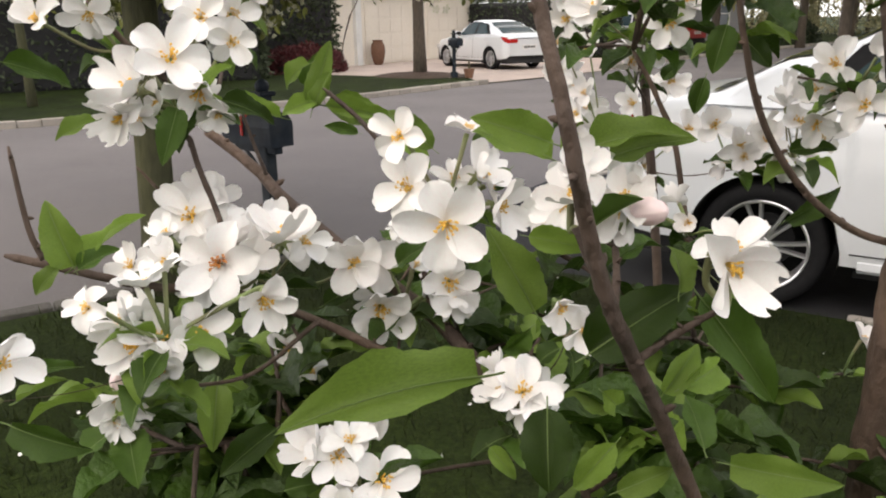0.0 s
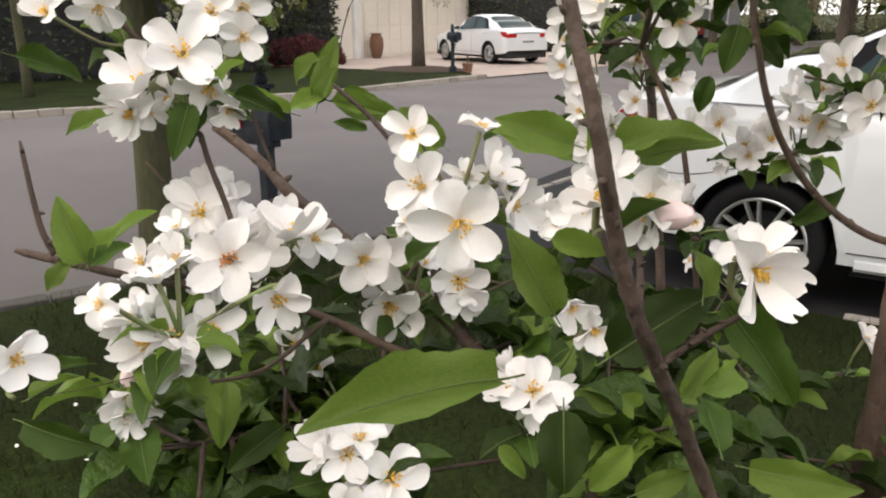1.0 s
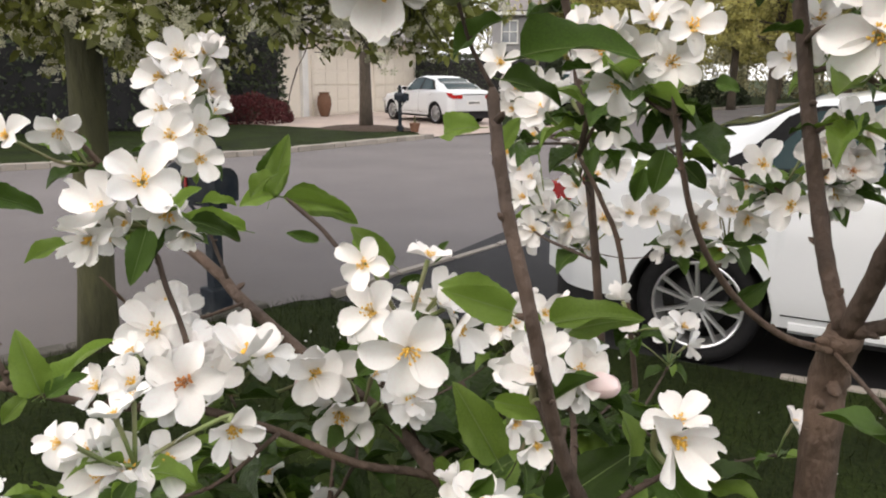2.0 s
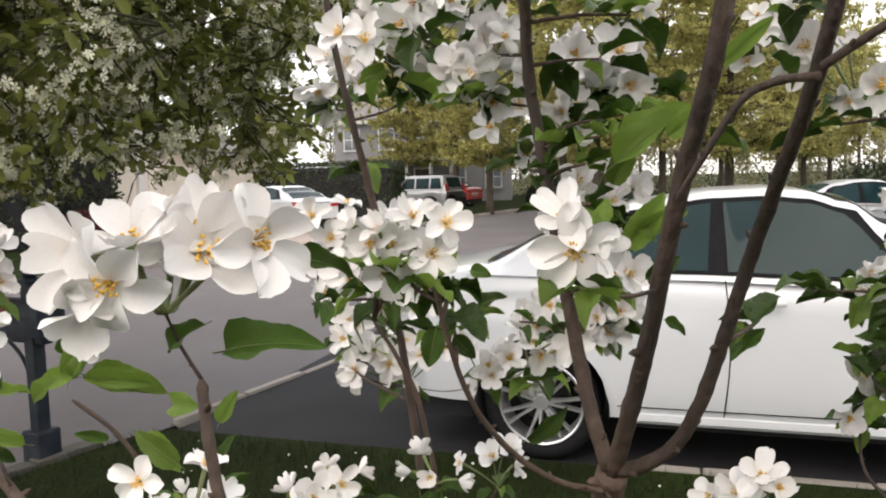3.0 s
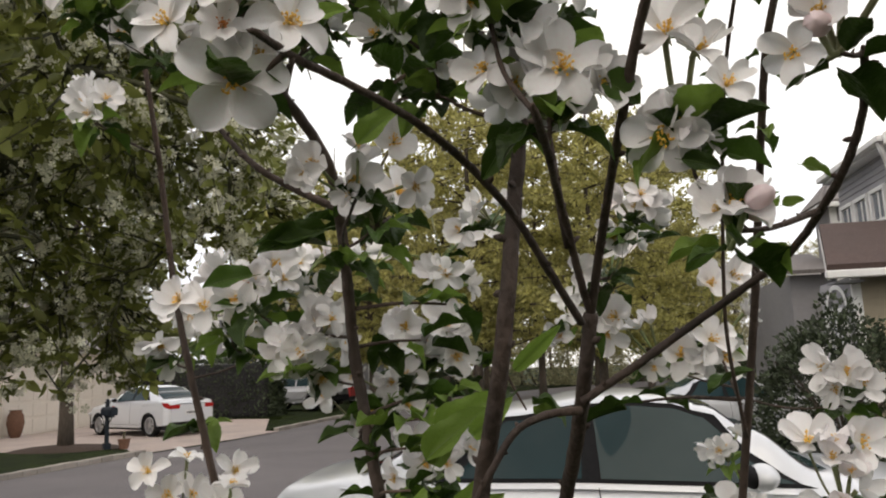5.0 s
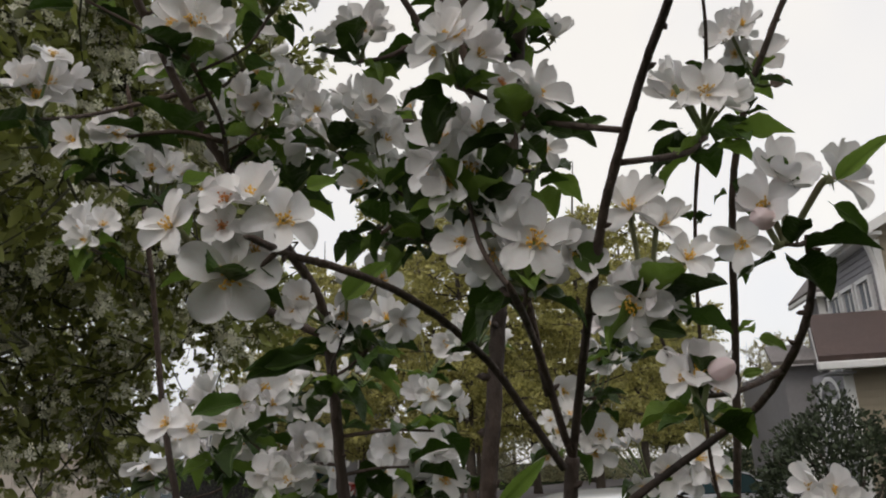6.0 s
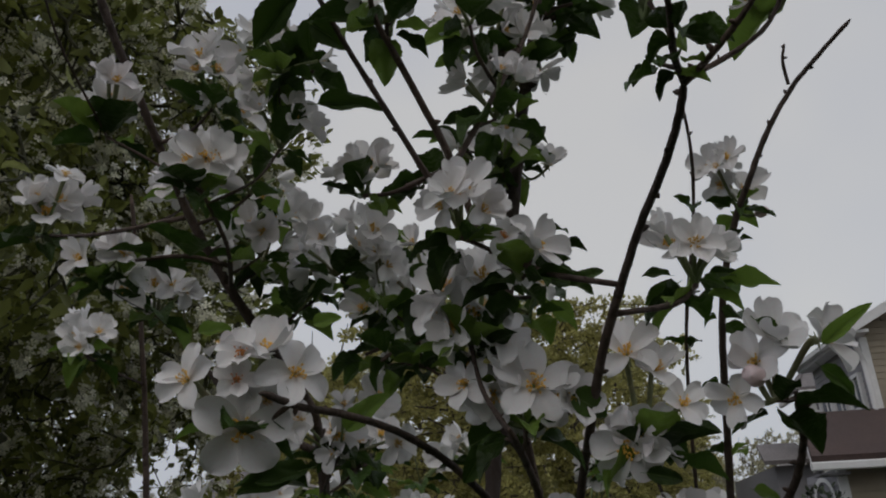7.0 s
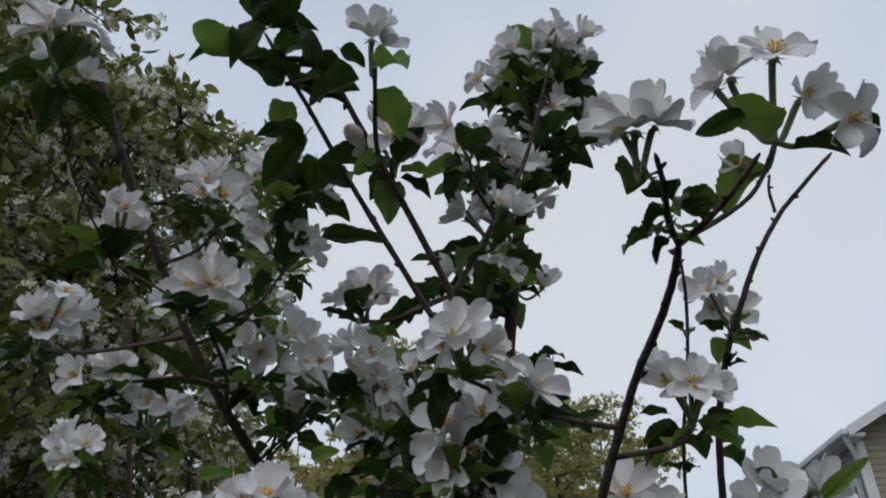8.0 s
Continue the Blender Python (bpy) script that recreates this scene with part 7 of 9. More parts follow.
bloom(c, 0.246, 1.229, 1.780, 0.38, -0.90, 0.25, 0.0250, "c")
bloom(c, 0.261, 1.238, 1.760, 0.10, -0.99, -0.10, 0.0244, "c")
bloom(c, 0.296, 1.259, 1.768, 0.77, -0.07, 0.63, 0.0171, "o", True)
bloom(c, 0.267, 1.276, 1.729, 0.62, 0.68, -0.37, 0.0171, "c", True)
c = spur(0.388, 1.092, 1.699, 5, 0.037)
bloom(c, 0.380, 1.074, 1.715, 0.37, -0.86, -0.32, 0.0250, "o")
bloom(c, 0.401, 1.082, 1.685, 0.58, -0.67, -0.46, 0.0185, "c")
bloom(c, 0.395, 1.074, 1.750, 0.15, -0.95, 0.26, 0.0204, "c")
bloom(c, 0.413, 1.078, 1.755, 0.57, -0.76, 0.32, 0.0150, "c")
bloom(c, 0.426, 1.083, 1.722, 0.87, -0.36, 0.34, 0.0171, "c", True)
bloom(c, 0.365, 1.075, 1.727, -0.68, -0.58, 0.47, 0.0171, "o", True)
c = spur(0.483, 1.216, 1.705, 5, 0.036)
bloom(c, 0.457, 1.192, 1.744, -0.18, -0.94, 0.27, 0.0250, "c")
bloom(c, 0.507, 1.198, 1.748, 0.36, -0.90, 0.26, 0.0250, "c")
bloom(c, 0.491, 1.199, 1.719, 0.09, -0.90, -0.42, 0.0207, "c")
bloom(c, 0.459, 1.206, 1.765, -0.37, -0.26, 0.89, 0.0167, "h", True)
bloom(c, 0.507, 1.202, 1.710, 0.82, -0.54, -0.17, 0.0167, "o", True)
c = spur(0.463, 1.446, 1.853, 4, 0.035)
bloom(c, 0.491, 1.426, 1.892, -0.25, -0.97, -0.06, 0.0250, "c")
bloom(c, 0.525, 1.427, 1.898, 0.46, -0.88, 0.02, 0.0250, "c")
bloom(c, 0.387, 1.415, 1.873, 0.20, -0.97, -0.07, 0.0233, "c")
bloom(c, 0.450, 1.444, 1.926, -0.15, -0.07, 0.98, 0.0159, "c", True)
bloom(c, 0.490, 1.466, 1.877, 0.81, 0.47, 0.34, 0.0159, "c", True)
c = spur(0.470, 1.257, 1.567, 5, 0.039)
bloom(c, 0.455, 1.239, 1.615, 0.15, -0.90, 0.40, 0.0250, "c")
bloom(c, 0.496, 1.244, 1.622, 0.57, -0.79, 0.24, 0.0250, "c")
bloom(c, 0.467, 1.239, 1.585, 0.01, -0.98, -0.18, 0.0233, "c")
bloom(c, 0.524, 1.246, 1.602, 0.56, -0.83, 0.03, 0.0192, "c")
bloom(c, 0.428, 1.231, 1.574, -0.28, -0.96, 0.10, 0.0194, "c")
bloom(c, 0.495, 1.226, 1.602, 0.55, -0.70, 0.45, 0.0181, "h", True)
bloom(c, 0.491, 1.261, 1.625, 0.45, -0.01, 0.89, 0.0181, "h", True)
bloom(c, 0.494, 1.227, 1.589, 0.60, -0.78, 0.22, 0.0181, "o", True)
c = spur(0.640, 1.183, 1.735, 3, 0.039)
bloom(c, 0.641, 1.171, 1.751, -0.05, -0.99, 0.14, 0.0144, "c")
bloom(c, 0.626, 1.174, 1.724, -0.27, -0.96, 0.05, 0.0145, "c")
bloom(c, 0.653, 1.164, 1.790, 0.19, -0.98, -0.06, 0.0186, "c")
bloom(c, 0.635, 1.196, 1.741, -0.07, 1.00, 0.02, 0.0127, "h", True)
bloom(c, 0.634, 1.155, 1.761, -0.03, -0.84, 0.53, 0.0127, "o", True)
c = spur(0.778, 1.192, 1.499, 5, 0.034)
bloom(c, 0.791, 1.174, 1.552, 0.02, -0.92, 0.38, 0.0248, "c")
bloom(c, 0.776, 1.175, 1.540, -0.21, -0.94, 0.27, 0.0218, "c")
bloom(c, 0.801, 1.168, 1.532, 0.29, -0.95, 0.14, 0.0213, "c")
bloom(c, 0.801, 1.177, 1.516, 0.86, -0.51, 0.09, 0.0152, "c", True)
bloom(c, 0.799, 1.171, 1.517, 0.77, -0.63, 0.10, 0.0152, "o", True)
c = spur(0.764, 1.347, 1.319, 5, 0.042)
bloom(c, 0.766, 1.332, 1.388, -0.24, -0.85, 0.46, 0.0250, "c")
bloom(c, 0.786, 1.327, 1.377, 0.34, -0.90, 0.25, 0.0250, "c")
bloom(c, 0.811, 1.310, 1.342, 0.32, -0.90, 0.29, 0.0250, "c")
bloom(c, 0.749, 1.317, 1.330, -0.13, -0.96, -0.28, 0.0193, "c", True)
bloom(c, 0.792, 1.364, 1.371, 0.75, 0.22, 0.63, 0.0193, "c", True)
c = spur(0.814, 1.335, 1.706, 4, 0.039)
bloom(c, 0.780, 1.324, 1.702, -0.39, -0.92, -0.03, 0.0250, "c")
bloom(c, 0.824, 1.313, 1.697, 0.16, -0.98, 0.07, 0.0250, "c")
bloom(c, 0.809, 1.309, 1.788, -0.21, -0.94, 0.25, 0.0250, "c")
bloom(c, 0.840, 1.301, 1.793, 0.15, -0.98, 0.11, 0.0244, "c")
bloom(c, 0.783, 1.337, 1.714, -0.96, -0.08, -0.28, 0.0174, "c", True)
bloom(c, 0.851, 1.332, 1.748, 0.84, -0.13, 0.52, 0.0174, "o", True)
c = spur(0.089, 1.398, 1.504, 5, 0.042)
bloom(c, 0.056, 1.362, 1.576, 0.22, -0.82, 0.52, 0.0246, "c")
bloom(c, 0.084, 1.372, 1.541, 0.43, -0.83, 0.34, 0.0250, "c")
bloom(c, 0.117, 1.388, 1.541, 0.66, -0.65, 0.38, 0.0250, "c")
bloom(c, 0.074, 1.363, 1.510, -0.05, -1.00, 0.02, 0.0246, "c")
bloom(c, 0.168, 1.412, 1.568, 0.64, -0.68, 0.36, 0.0250, "c")
bloom(c, 0.105, 1.382, 1.509, 0.43, -0.75, -0.50, 0.0215, "h", True)
bloom(c, 0.100, 1.396, 1.586, 0.11, -0.15, 0.98, 0.0215, "o", True)
bloom(c, 0.062, 1.389, 1.525, -0.89, -0.47, 0.02, 0.0215, "h", True)
c = spur(0.476, 1.278, 1.432, 4, 0.041)
bloom(c, 0.492, 1.270, 1.511, 0.12, -0.92, 0.38, 0.0243, "c")
bloom(c, 0.472, 1.262, 1.479, 0.00, -0.99, 0.18, 0.0243, "c")
bloom(c, 0.504, 1.264, 1.471, 0.47, -0.89, 0.04, 0.0227, "c")
bloom(c, 0.486, 1.254, 1.433, 0.08, -0.95, -0.28, 0.0213, "c")
bloom(c, 0.444, 1.246, 1.422, -0.10, -0.99, -0.01, 0.0227, "c")
bloom(c, 0.475, 1.236, 1.458, 0.02, -0.96, 0.30, 0.0185, "h", True)
bloom(c, 0.485, 1.249, 1.438, 0.35, -0.92, -0.17, 0.0185, "c", True)
bloom(c, 0.478, 1.255, 1.495, 0.08, -0.46, 0.88, 0.0185, "c", True)
c = spur(0.702, 0.680, 1.745, 2, 0.026)
bloom(c, 0.701, 0.675, 1.758, -0.11, -0.73, 0.66, 0.0115, "h")
bloom(c, 0.711, 0.674, 1.752, 0.53, -0.84, -0.10, 0.0090, "b")
bloom(c, 0.692, 0.676, 1.760, -0.66, -0.72, 0.21, 0.0090, "c")
c = spur(0.613, 0.687, 1.817, 3, 0.023)
bloom(c, 0.616, 0.681, 1.822, 0.01, -0.70, -0.72, 0.0150, "c")
bloom(c, 0.607, 0.677, 1.831, -0.27, -0.74, -0.61, 0.0121, "o")
bloom(c, 0.609, 0.703, 1.816, -0.03, 1.00, -0.03, 0.0108, "c", True)
bloom(c, 0.612, 0.674, 1.843, 0.08, -0.57, 0.81, 0.0108, "c", True)
c = spur(0.483, 0.909, 1.825, 5, 0.027)
bloom(c, 0.517, 0.898, 1.865, 0.34, -0.94, -0.06, 0.0182, "c")
bloom(c, 0.486, 0.899, 1.837, 0.48, -0.85, -0.26, 0.0191, "c")
bloom(c, 0.454, 0.886, 1.850, -0.07, -0.99, -0.00, 0.0164, "c")
bloom(c, 0.531, 0.911, 1.829, 0.47, -0.76, -0.45, 0.0150, "c")
bloom(c, 0.445, 0.886, 1.839, -0.19, -0.92, -0.34, 0.0140, "c")
bloom(c, 0.488, 0.922, 1.862, 0.11, 0.33, 0.94, 0.0125, "c", True)
bloom(c, 0.490, 0.891, 1.865, 0.17, -0.53, 0.83, 0.0125, "c", True)
bloom(c, 0.477, 0.895, 1.823, -0.32, -0.85, -0.40, 0.0125, "c", True)
c = spur(0.742, 1.281, 1.687, 4, 0.036)
bloom(c, 0.689, 1.265, 1.749, -0.28, -0.95, 0.18, 0.0248, "c")
bloom(c, 0.681, 1.268, 1.724, -0.07, -0.96, -0.29, 0.0209, "c")
bloom(c, 0.763, 1.260, 1.704, -0.00, -0.98, 0.23, 0.0250, "c")
bloom(c, 0.800, 1.253, 1.717, 0.34, -0.94, 0.07, 0.0250, "c")
bloom(c, 0.786, 1.257, 1.692, 0.07, -0.95, -0.29, 0.0189, "c")
bloom(c, 0.731, 1.259, 1.688, -0.28, -0.87, -0.42, 0.0164, "o", True)
bloom(c, 0.714, 1.278, 1.740, -0.53, -0.11, 0.85, 0.0164, "c", True)
bloom(c, 0.728, 1.251, 1.743, -0.19, -0.60, 0.78, 0.0164, "h", True)
c = spur(0.716, 1.216, 1.823, 4, 0.035)
bloom(c, 0.717, 1.195, 1.862, -0.10, -0.99, 0.05, 0.0238, "c")
bloom(c, 0.689, 1.204, 1.829, -0.47, -0.85, -0.22, 0.0218, "c")
bloom(c, 0.737, 1.193, 1.856, 0.40, -0.91, -0.11, 0.0202, "c")
bloom(c, 0.726, 1.222, 1.824, 0.84, 0.20, -0.49, 0.0159, "h", True)
bloom(c, 0.686, 1.193, 1.838, -0.68, -0.72, 0.14, 0.0159, "h", True)
c = spur(0.933, 1.278, 1.637, 5, 0.038)
bloom(c, 0.932, 1.260, 1.677, -0.28, -0.89, 0.37, 0.0250, "c")
bloom(c, 0.909, 1.267, 1.682, -0.58, -0.79, 0.21, 0.0224, "c")
bloom(c, 0.951, 1.253, 1.662, 0.20, -0.97, 0.14, 0.0218, "c")
bloom(c, 0.920, 1.263, 1.653, -0.32, -0.89, -0.34, 0.0185, "c")
bloom(c, 0.959, 1.274, 1.659, 0.95, -0.22, 0.22, 0.0171, "c", True)
bloom(c, 0.932, 1.293, 1.644, 0.51, 0.71, -0.48, 0.0171, "o", True)
c = spur(0.877, 1.137, 1.548, 5, 0.039)
bloom(c, 0.852, 1.132, 1.623, -0.10, -0.85, 0.51, 0.0250, "c")
bloom(c, 0.897, 1.117, 1.617, 0.07, -0.93, 0.34, 0.0250, "c")
bloom(c, 0.882, 1.119, 1.592, -0.16, -0.92, 0.36, 0.0175, "h")
bloom(c, 0.869, 1.119, 1.564, -0.49, -0.87, 0.14, 0.0154, "h")
bloom(c, 0.881, 1.111, 1.542, -0.09, -1.00, -0.11, 0.0250, "c")
bloom(c, 0.852, 1.124, 1.556, -0.69, -0.71, 0.13, 0.0207, "c")
bloom(c, 0.865, 1.114, 1.609, -0.08, -0.52, 0.85, 0.0175, "c", True)
bloom(c, 0.901, 1.133, 1.572, 0.95, -0.25, 0.20, 0.0175, "c", True)
bloom(c, 0.870, 1.124, 1.615, 0.02, -0.34, 0.95, 0.0175, "o", True)
c = spur(0.781, 1.179, 1.491, 4, 0.037)
bloom(c, 0.784, 1.160, 1.519, -0.19, -0.96, 0.20, 0.0250, "c")
bloom(c, 0.768, 1.165, 1.532, -0.49, -0.80, 0.35, 0.0225, "c")
bloom(c, 0.802, 1.153, 1.501, 0.18, -0.99, -0.07, 0.0220, "c")
bloom(c, 0.806, 1.166, 1.533, 0.74, -0.38, 0.55, 0.0172, "c", True)
c = spur(0.127, 1.118, 1.983, 3, 0.036)
bloom(c, 0.145, 1.110, 2.010, 0.64, -0.77, 0.03, 0.0161, "c")
bloom(c, 0.121, 1.097, 2.001, 0.03, -0.98, -0.20, 0.0209, "c")
bloom(c, 0.105, 1.113, 2.000, -0.91, -0.31, 0.31, 0.0148, "c", True)
bloom(c, 0.128, 1.093, 1.987, -0.05, -0.98, -0.15, 0.0148, "c", True)
c = spur(0.241, 1.195, 1.482, 5, 0.042)
bloom(c, 0.250, 1.180, 1.562, 0.43, -0.70, 0.57, 0.0250, "c")
bloom(c, 0.202, 1.150, 1.522, 0.08, -0.95, 0.32, 0.0250, "c")
bloom(c, 0.270, 1.179, 1.503, 0.59, -0.80, 0.04, 0.0250, "o")
bloom(c, 0.289, 1.191, 1.531, 0.60, -0.69, 0.41, 0.0250, "c")
bloom(c, 0.207, 1.200, 1.536, -0.82, -0.09, 0.57, 0.0197, "c", True)
bloom(c, 0.257, 1.192, 1.575, 0.14, -0.17, 0.98, 0.0197, "o", True)
c = spur(0.461, 1.180, 1.668, 5, 0.037)
bloom(c, 0.466, 1.161, 1.744, 0.20, -0.93, 0.29, 0.0231, "c")
bloom(c, 0.511, 1.169, 1.745, 0.38, -0.88, 0.28, 0.0250, "c")
bloom(c, 0.520, 1.173, 1.704, 0.33, -0.86, -0.39, 0.0218, "c")
bloom(c, 0.432, 1.155, 1.655, 0.23, -0.90, 0.38, 0.0242, "c")
bloom(c, 0.467, 1.164, 1.660, 0.43, -0.90, 0.14, 0.0205, "c")
bloom(c, 0.407, 1.150, 1.693, 0.01, -0.99, 0.12, 0.0205, "c")
bloom(c, 0.459, 1.143, 1.716, -0.07, -0.77, 0.63, 0.0174, "o", True)
bloom(c, 0.447, 1.151, 1.682, -0.44, -0.89, -0.03, 0.0174, "c", True)
bloom(c, 0.486, 1.194, 1.719, 0.53, 0.24, 0.82, 0.0174, "c", True)
c = spur(0.528, 0.592, 1.792, 5, 0.021)
bloom(c, 0.511, 0.574, 1.808, -0.16, -0.99, 0.11, 0.0116, "o")
bloom(c, 0.529, 0.579, 1.817, 0.16, -0.85, 0.49, 0.0102, "s")
bloom(c, 0.539, 0.581, 1.824, 0.44, -0.71, 0.54, 0.0119, "c")
bloom(c, 0.547, 0.589, 1.811, 0.61, -0.78, 0.14, 0.0133, "o")
bloom(c, 0.528, 0.587, 1.791, 0.39, -0.89, -0.24, 0.0171, "o")
bloom(c, 0.538, 0.588, 1.802, 0.57, -0.82, -0.04, 0.0091, "c")
bloom(c, 0.527, 0.581, 1.808, 0.39, -0.91, 0.18, 0.0090, "s")
bloom(c, 0.520, 0.597, 1.799, -0.92, 0.27, -0.27, 0.0092, "c", True)
bloom(c, 0.520, 0.584, 1.823, -0.38, -0.38, 0.84, 0.0092, "o", True)
bloom(c, 0.520, 0.599, 1.803, -0.89, 0.46, 0.05, 0.0092, "c", True)
c = spur(0.609, 0.663, 1.837, 6, 0.024)
bloom(c, 0.598, 0.647, 1.867, -0.26, -0.93, 0.27, 0.0154, "c")
bloom(c, 0.618, 0.647, 1.872, 0.11, -0.83, 0.53, 0.0138, "c")
bloom(c, 0.612, 0.656, 1.850, 0.20, -0.85, -0.50, 0.0155, "c")
bloom(c, 0.590, 0.652, 1.853, -0.53, -0.85, 0.01, 0.0119, "c")
bloom(c, 0.626, 0.660, 1.842, 0.51, -0.86, 0.10, 0.0128, "c")
bloom(c, 0.616, 0.670, 1.844, 0.82, 0.35, -0.46, 0.0111, "o", True)
bloom(c, 0.599, 0.650, 1.843, -0.39, -0.84, -0.37, 0.0111, "c", True)
bloom(c, 0.604, 0.669, 1.877, -0.11, 0.11, 0.99, 0.0111, "o", True)
c = spur(0.631, 0.682, 1.800, 6, 0.024)
bloom(c, 0.605, 0.669, 1.820, -0.40, -0.91, 0.11, 0.0135, "o")
bloom(c, 0.626, 0.667, 1.832, 0.18, -0.85, 0.48, 0.0140, "c")
bloom(c, 0.637, 0.671, 1.818, 0.16, -0.98, 0.09, 0.0186, "o")
bloom(c, 0.658, 0.672, 1.813, 0.53, -0.83, 0.17, 0.0133, "c")
bloom(c, 0.617, 0.672, 1.813, -0.08, -0.88, -0.48, 0.0130, "c")
bloom(c, 0.647, 0.674, 1.810, 0.09, -0.87, -0.50, 0.0114, "c")
bloom(c, 0.631, 0.680, 1.840, 0.05, -0.10, 0.99, 0.0112, "h", True)
bloom(c, 0.627, 0.690, 1.836, -0.11, 0.22, 0.97, 0.0112, "c", True)
bloom(c, 0.625, 0.693, 1.806, -0.43, 0.84, -0.31, 0.0112, "c", True)
c = spur(0.610, 0.629, 1.879, 5, 0.022)
bloom(c, 0.612, 0.618, 1.897, 0.13, -0.99, 0.11, 0.0150, "o")
bloom(c, 0.625, 0.622, 1.894, 0.69, -0.72, -0.03, 0.0107, "c")
bloom(c, 0.599, 0.619, 1.892, -0.50, -0.87, -0.07, 0.0107, "c")
bloom(c, 0.625, 0.618, 1.888, 0.75, -0.65, 0.02, 0.0097, "c", True)
bloom(c, 0.607, 0.608, 1.895, -0.14, -0.95, 0.28, 0.0097, "c", True)
c = spur(0.636, 0.641, 1.861, 5, 0.023)
bloom(c, 0.630, 0.631, 1.878, -0.03, -0.96, 0.26, 0.0098, "s")
bloom(c, 0.648, 0.632, 1.876, 0.64, -0.76, 0.11, 0.0123, "c")
bloom(c, 0.638, 0.635, 1.871, 0.15, -0.94, -0.33, 0.0098, "c")
bloom(c, 0.644, 0.652, 1.879, 0.46, 0.60, 0.66, 0.0090, "c", True)
bloom(c, 0.639, 0.653, 1.871, 0.20, 0.97, 0.14, 0.0090, "o", True)
c = spur(0.688, 0.685, 1.788, 5, 0.025)
bloom(c, 0.704, 0.673, 1.805, 0.43, -0.86, 0.28, 0.0121, "o")
bloom(c, 0.682, 0.667, 1.835, -0.02, -0.85, 0.53, 0.0140, "c")
bloom(c, 0.696, 0.669, 1.825, 0.24, -0.91, 0.35, 0.0116, "c")
bloom(c, 0.690, 0.678, 1.794, 0.49, -0.84, -0.24, 0.0147, "c")
bloom(c, 0.678, 0.681, 1.788, -0.24, -0.87, -0.42, 0.0169, "o")
bloom(c, 0.698, 0.678, 1.790, 0.57, -0.81, -0.11, 0.0110, "c")
bloom(c, 0.680, 0.693, 1.796, -0.84, 0.52, -0.21, 0.0107, "c", True)
bloom(c, 0.680, 0.696, 1.800, -0.70, 0.71, 0.11, 0.0107, "o", True)
bloom(c, 0.682, 0.673, 1.792, -0.46, -0.78, -0.42, 0.0107, "c", True)
c = spur(0.700, 0.667, 1.740, 2, 0.026)
bloom(c, 0.701, 0.660, 1.758, 0.11, -0.77, 0.62, 0.0131, "c")
bloom(c, 0.708, 0.659, 1.754, 0.52, -0.83, 0.21, 0.0090, "b")
bloom(c, 0.692, 0.662, 1.754, -0.53, -0.78, 0.35, 0.0090, "c")
c = spur(0.720, 0.677, 1.863, 5, 0.025)
bloom(c, 0.721, 0.667, 1.881, -0.03, -0.98, 0.18, 0.0141, "o")
bloom(c, 0.707, 0.668, 1.885, -0.61, -0.79, 0.14, 0.0127, "c")
bloom(c, 0.732, 0.666, 1.878, 0.54, -0.84, 0.04, 0.0109, "c")
bloom(c, 0.704, 0.665, 1.892, -0.54, -0.50, 0.67, 0.0101, "h", True)
bloom(c, 0.738, 0.673, 1.882, 0.89, -0.29, 0.36, 0.0101, "c", True)
c = spur(0.816, 0.912, 2.008, 4, 0.027)
bloom(c, 0.824, 0.901, 2.022, -0.08, -0.96, 0.27, 0.0179, "c")
bloom(c, 0.797, 0.897, 2.043, -0.53, -0.84, 0.13, 0.0163, "c")
bloom(c, 0.834, 0.910, 1.999, 0.52, -0.85, -0.07, 0.0090, "b")
bloom(c, 0.804, 0.904, 2.026, -0.44, -0.89, -0.18, 0.0136, "c")
bloom(c, 0.812, 0.890, 2.048, -0.02, -0.87, 0.49, 0.0134, "c")
bloom(c, 0.811, 0.926, 2.021, -0.09, 1.00, 0.07, 0.0112, "h", True)
bloom(c, 0.817, 0.910, 2.051, 0.15, -0.13, 0.98, 0.0112, "c", True)
bloom(c, 0.801, 0.891, 2.034, -0.41, -0.79, 0.46, 0.0112, "o", True)
c = spur(0.731, 0.625, 1.796, 3, 0.025)
bloom(c, 0.733, 0.612, 1.822, -0.07, -0.91, 0.42, 0.0126, "c")
bloom(c, 0.722, 0.618, 1.812, -0.53, -0.83, 0.15, 0.0115, "c")
bloom(c, 0.716, 0.625, 1.798, -0.44, -0.78, -0.44, 0.0107, "o")
bloom(c, 0.752, 0.606, 1.817, 0.55, -0.82, 0.12, 0.0118, "c")
bloom(c, 0.723, 0.620, 1.805, -0.36, -0.92, -0.15, 0.0090, "b")
c = spur(0.232, 0.863, 2.015, 4, 0.031)
bloom(c, 0.238, 0.851, 2.041, 0.42, -0.83, 0.37, 0.0242, "c")
bloom(c, 0.231, 0.842, 2.046, -0.02, -0.95, 0.31, 0.0167, "c")
bloom(c, 0.251, 0.857, 2.048, 0.84, -0.54, 0.10, 0.0161, "c")
bloom(c, 0.254, 0.879, 2.061, 0.52, 0.31, 0.80, 0.0145, "c", True)
bloom(c, 0.259, 0.842, 2.059, 0.51, -0.62, 0.59, 0.0145, "o", True)
c = spur(0.309, 0.927, 1.957, 5, 0.031)
bloom(c, 0.289, 0.901, 1.979, 0.14, -0.96, 0.26, 0.0194, "c")
bloom(c, 0.313, 0.911, 1.986, 0.43, -0.85, 0.31, 0.0177, "c")
bloom(c, 0.329, 0.920, 1.986, 0.67, -0.72, 0.18, 0.0179, "c")
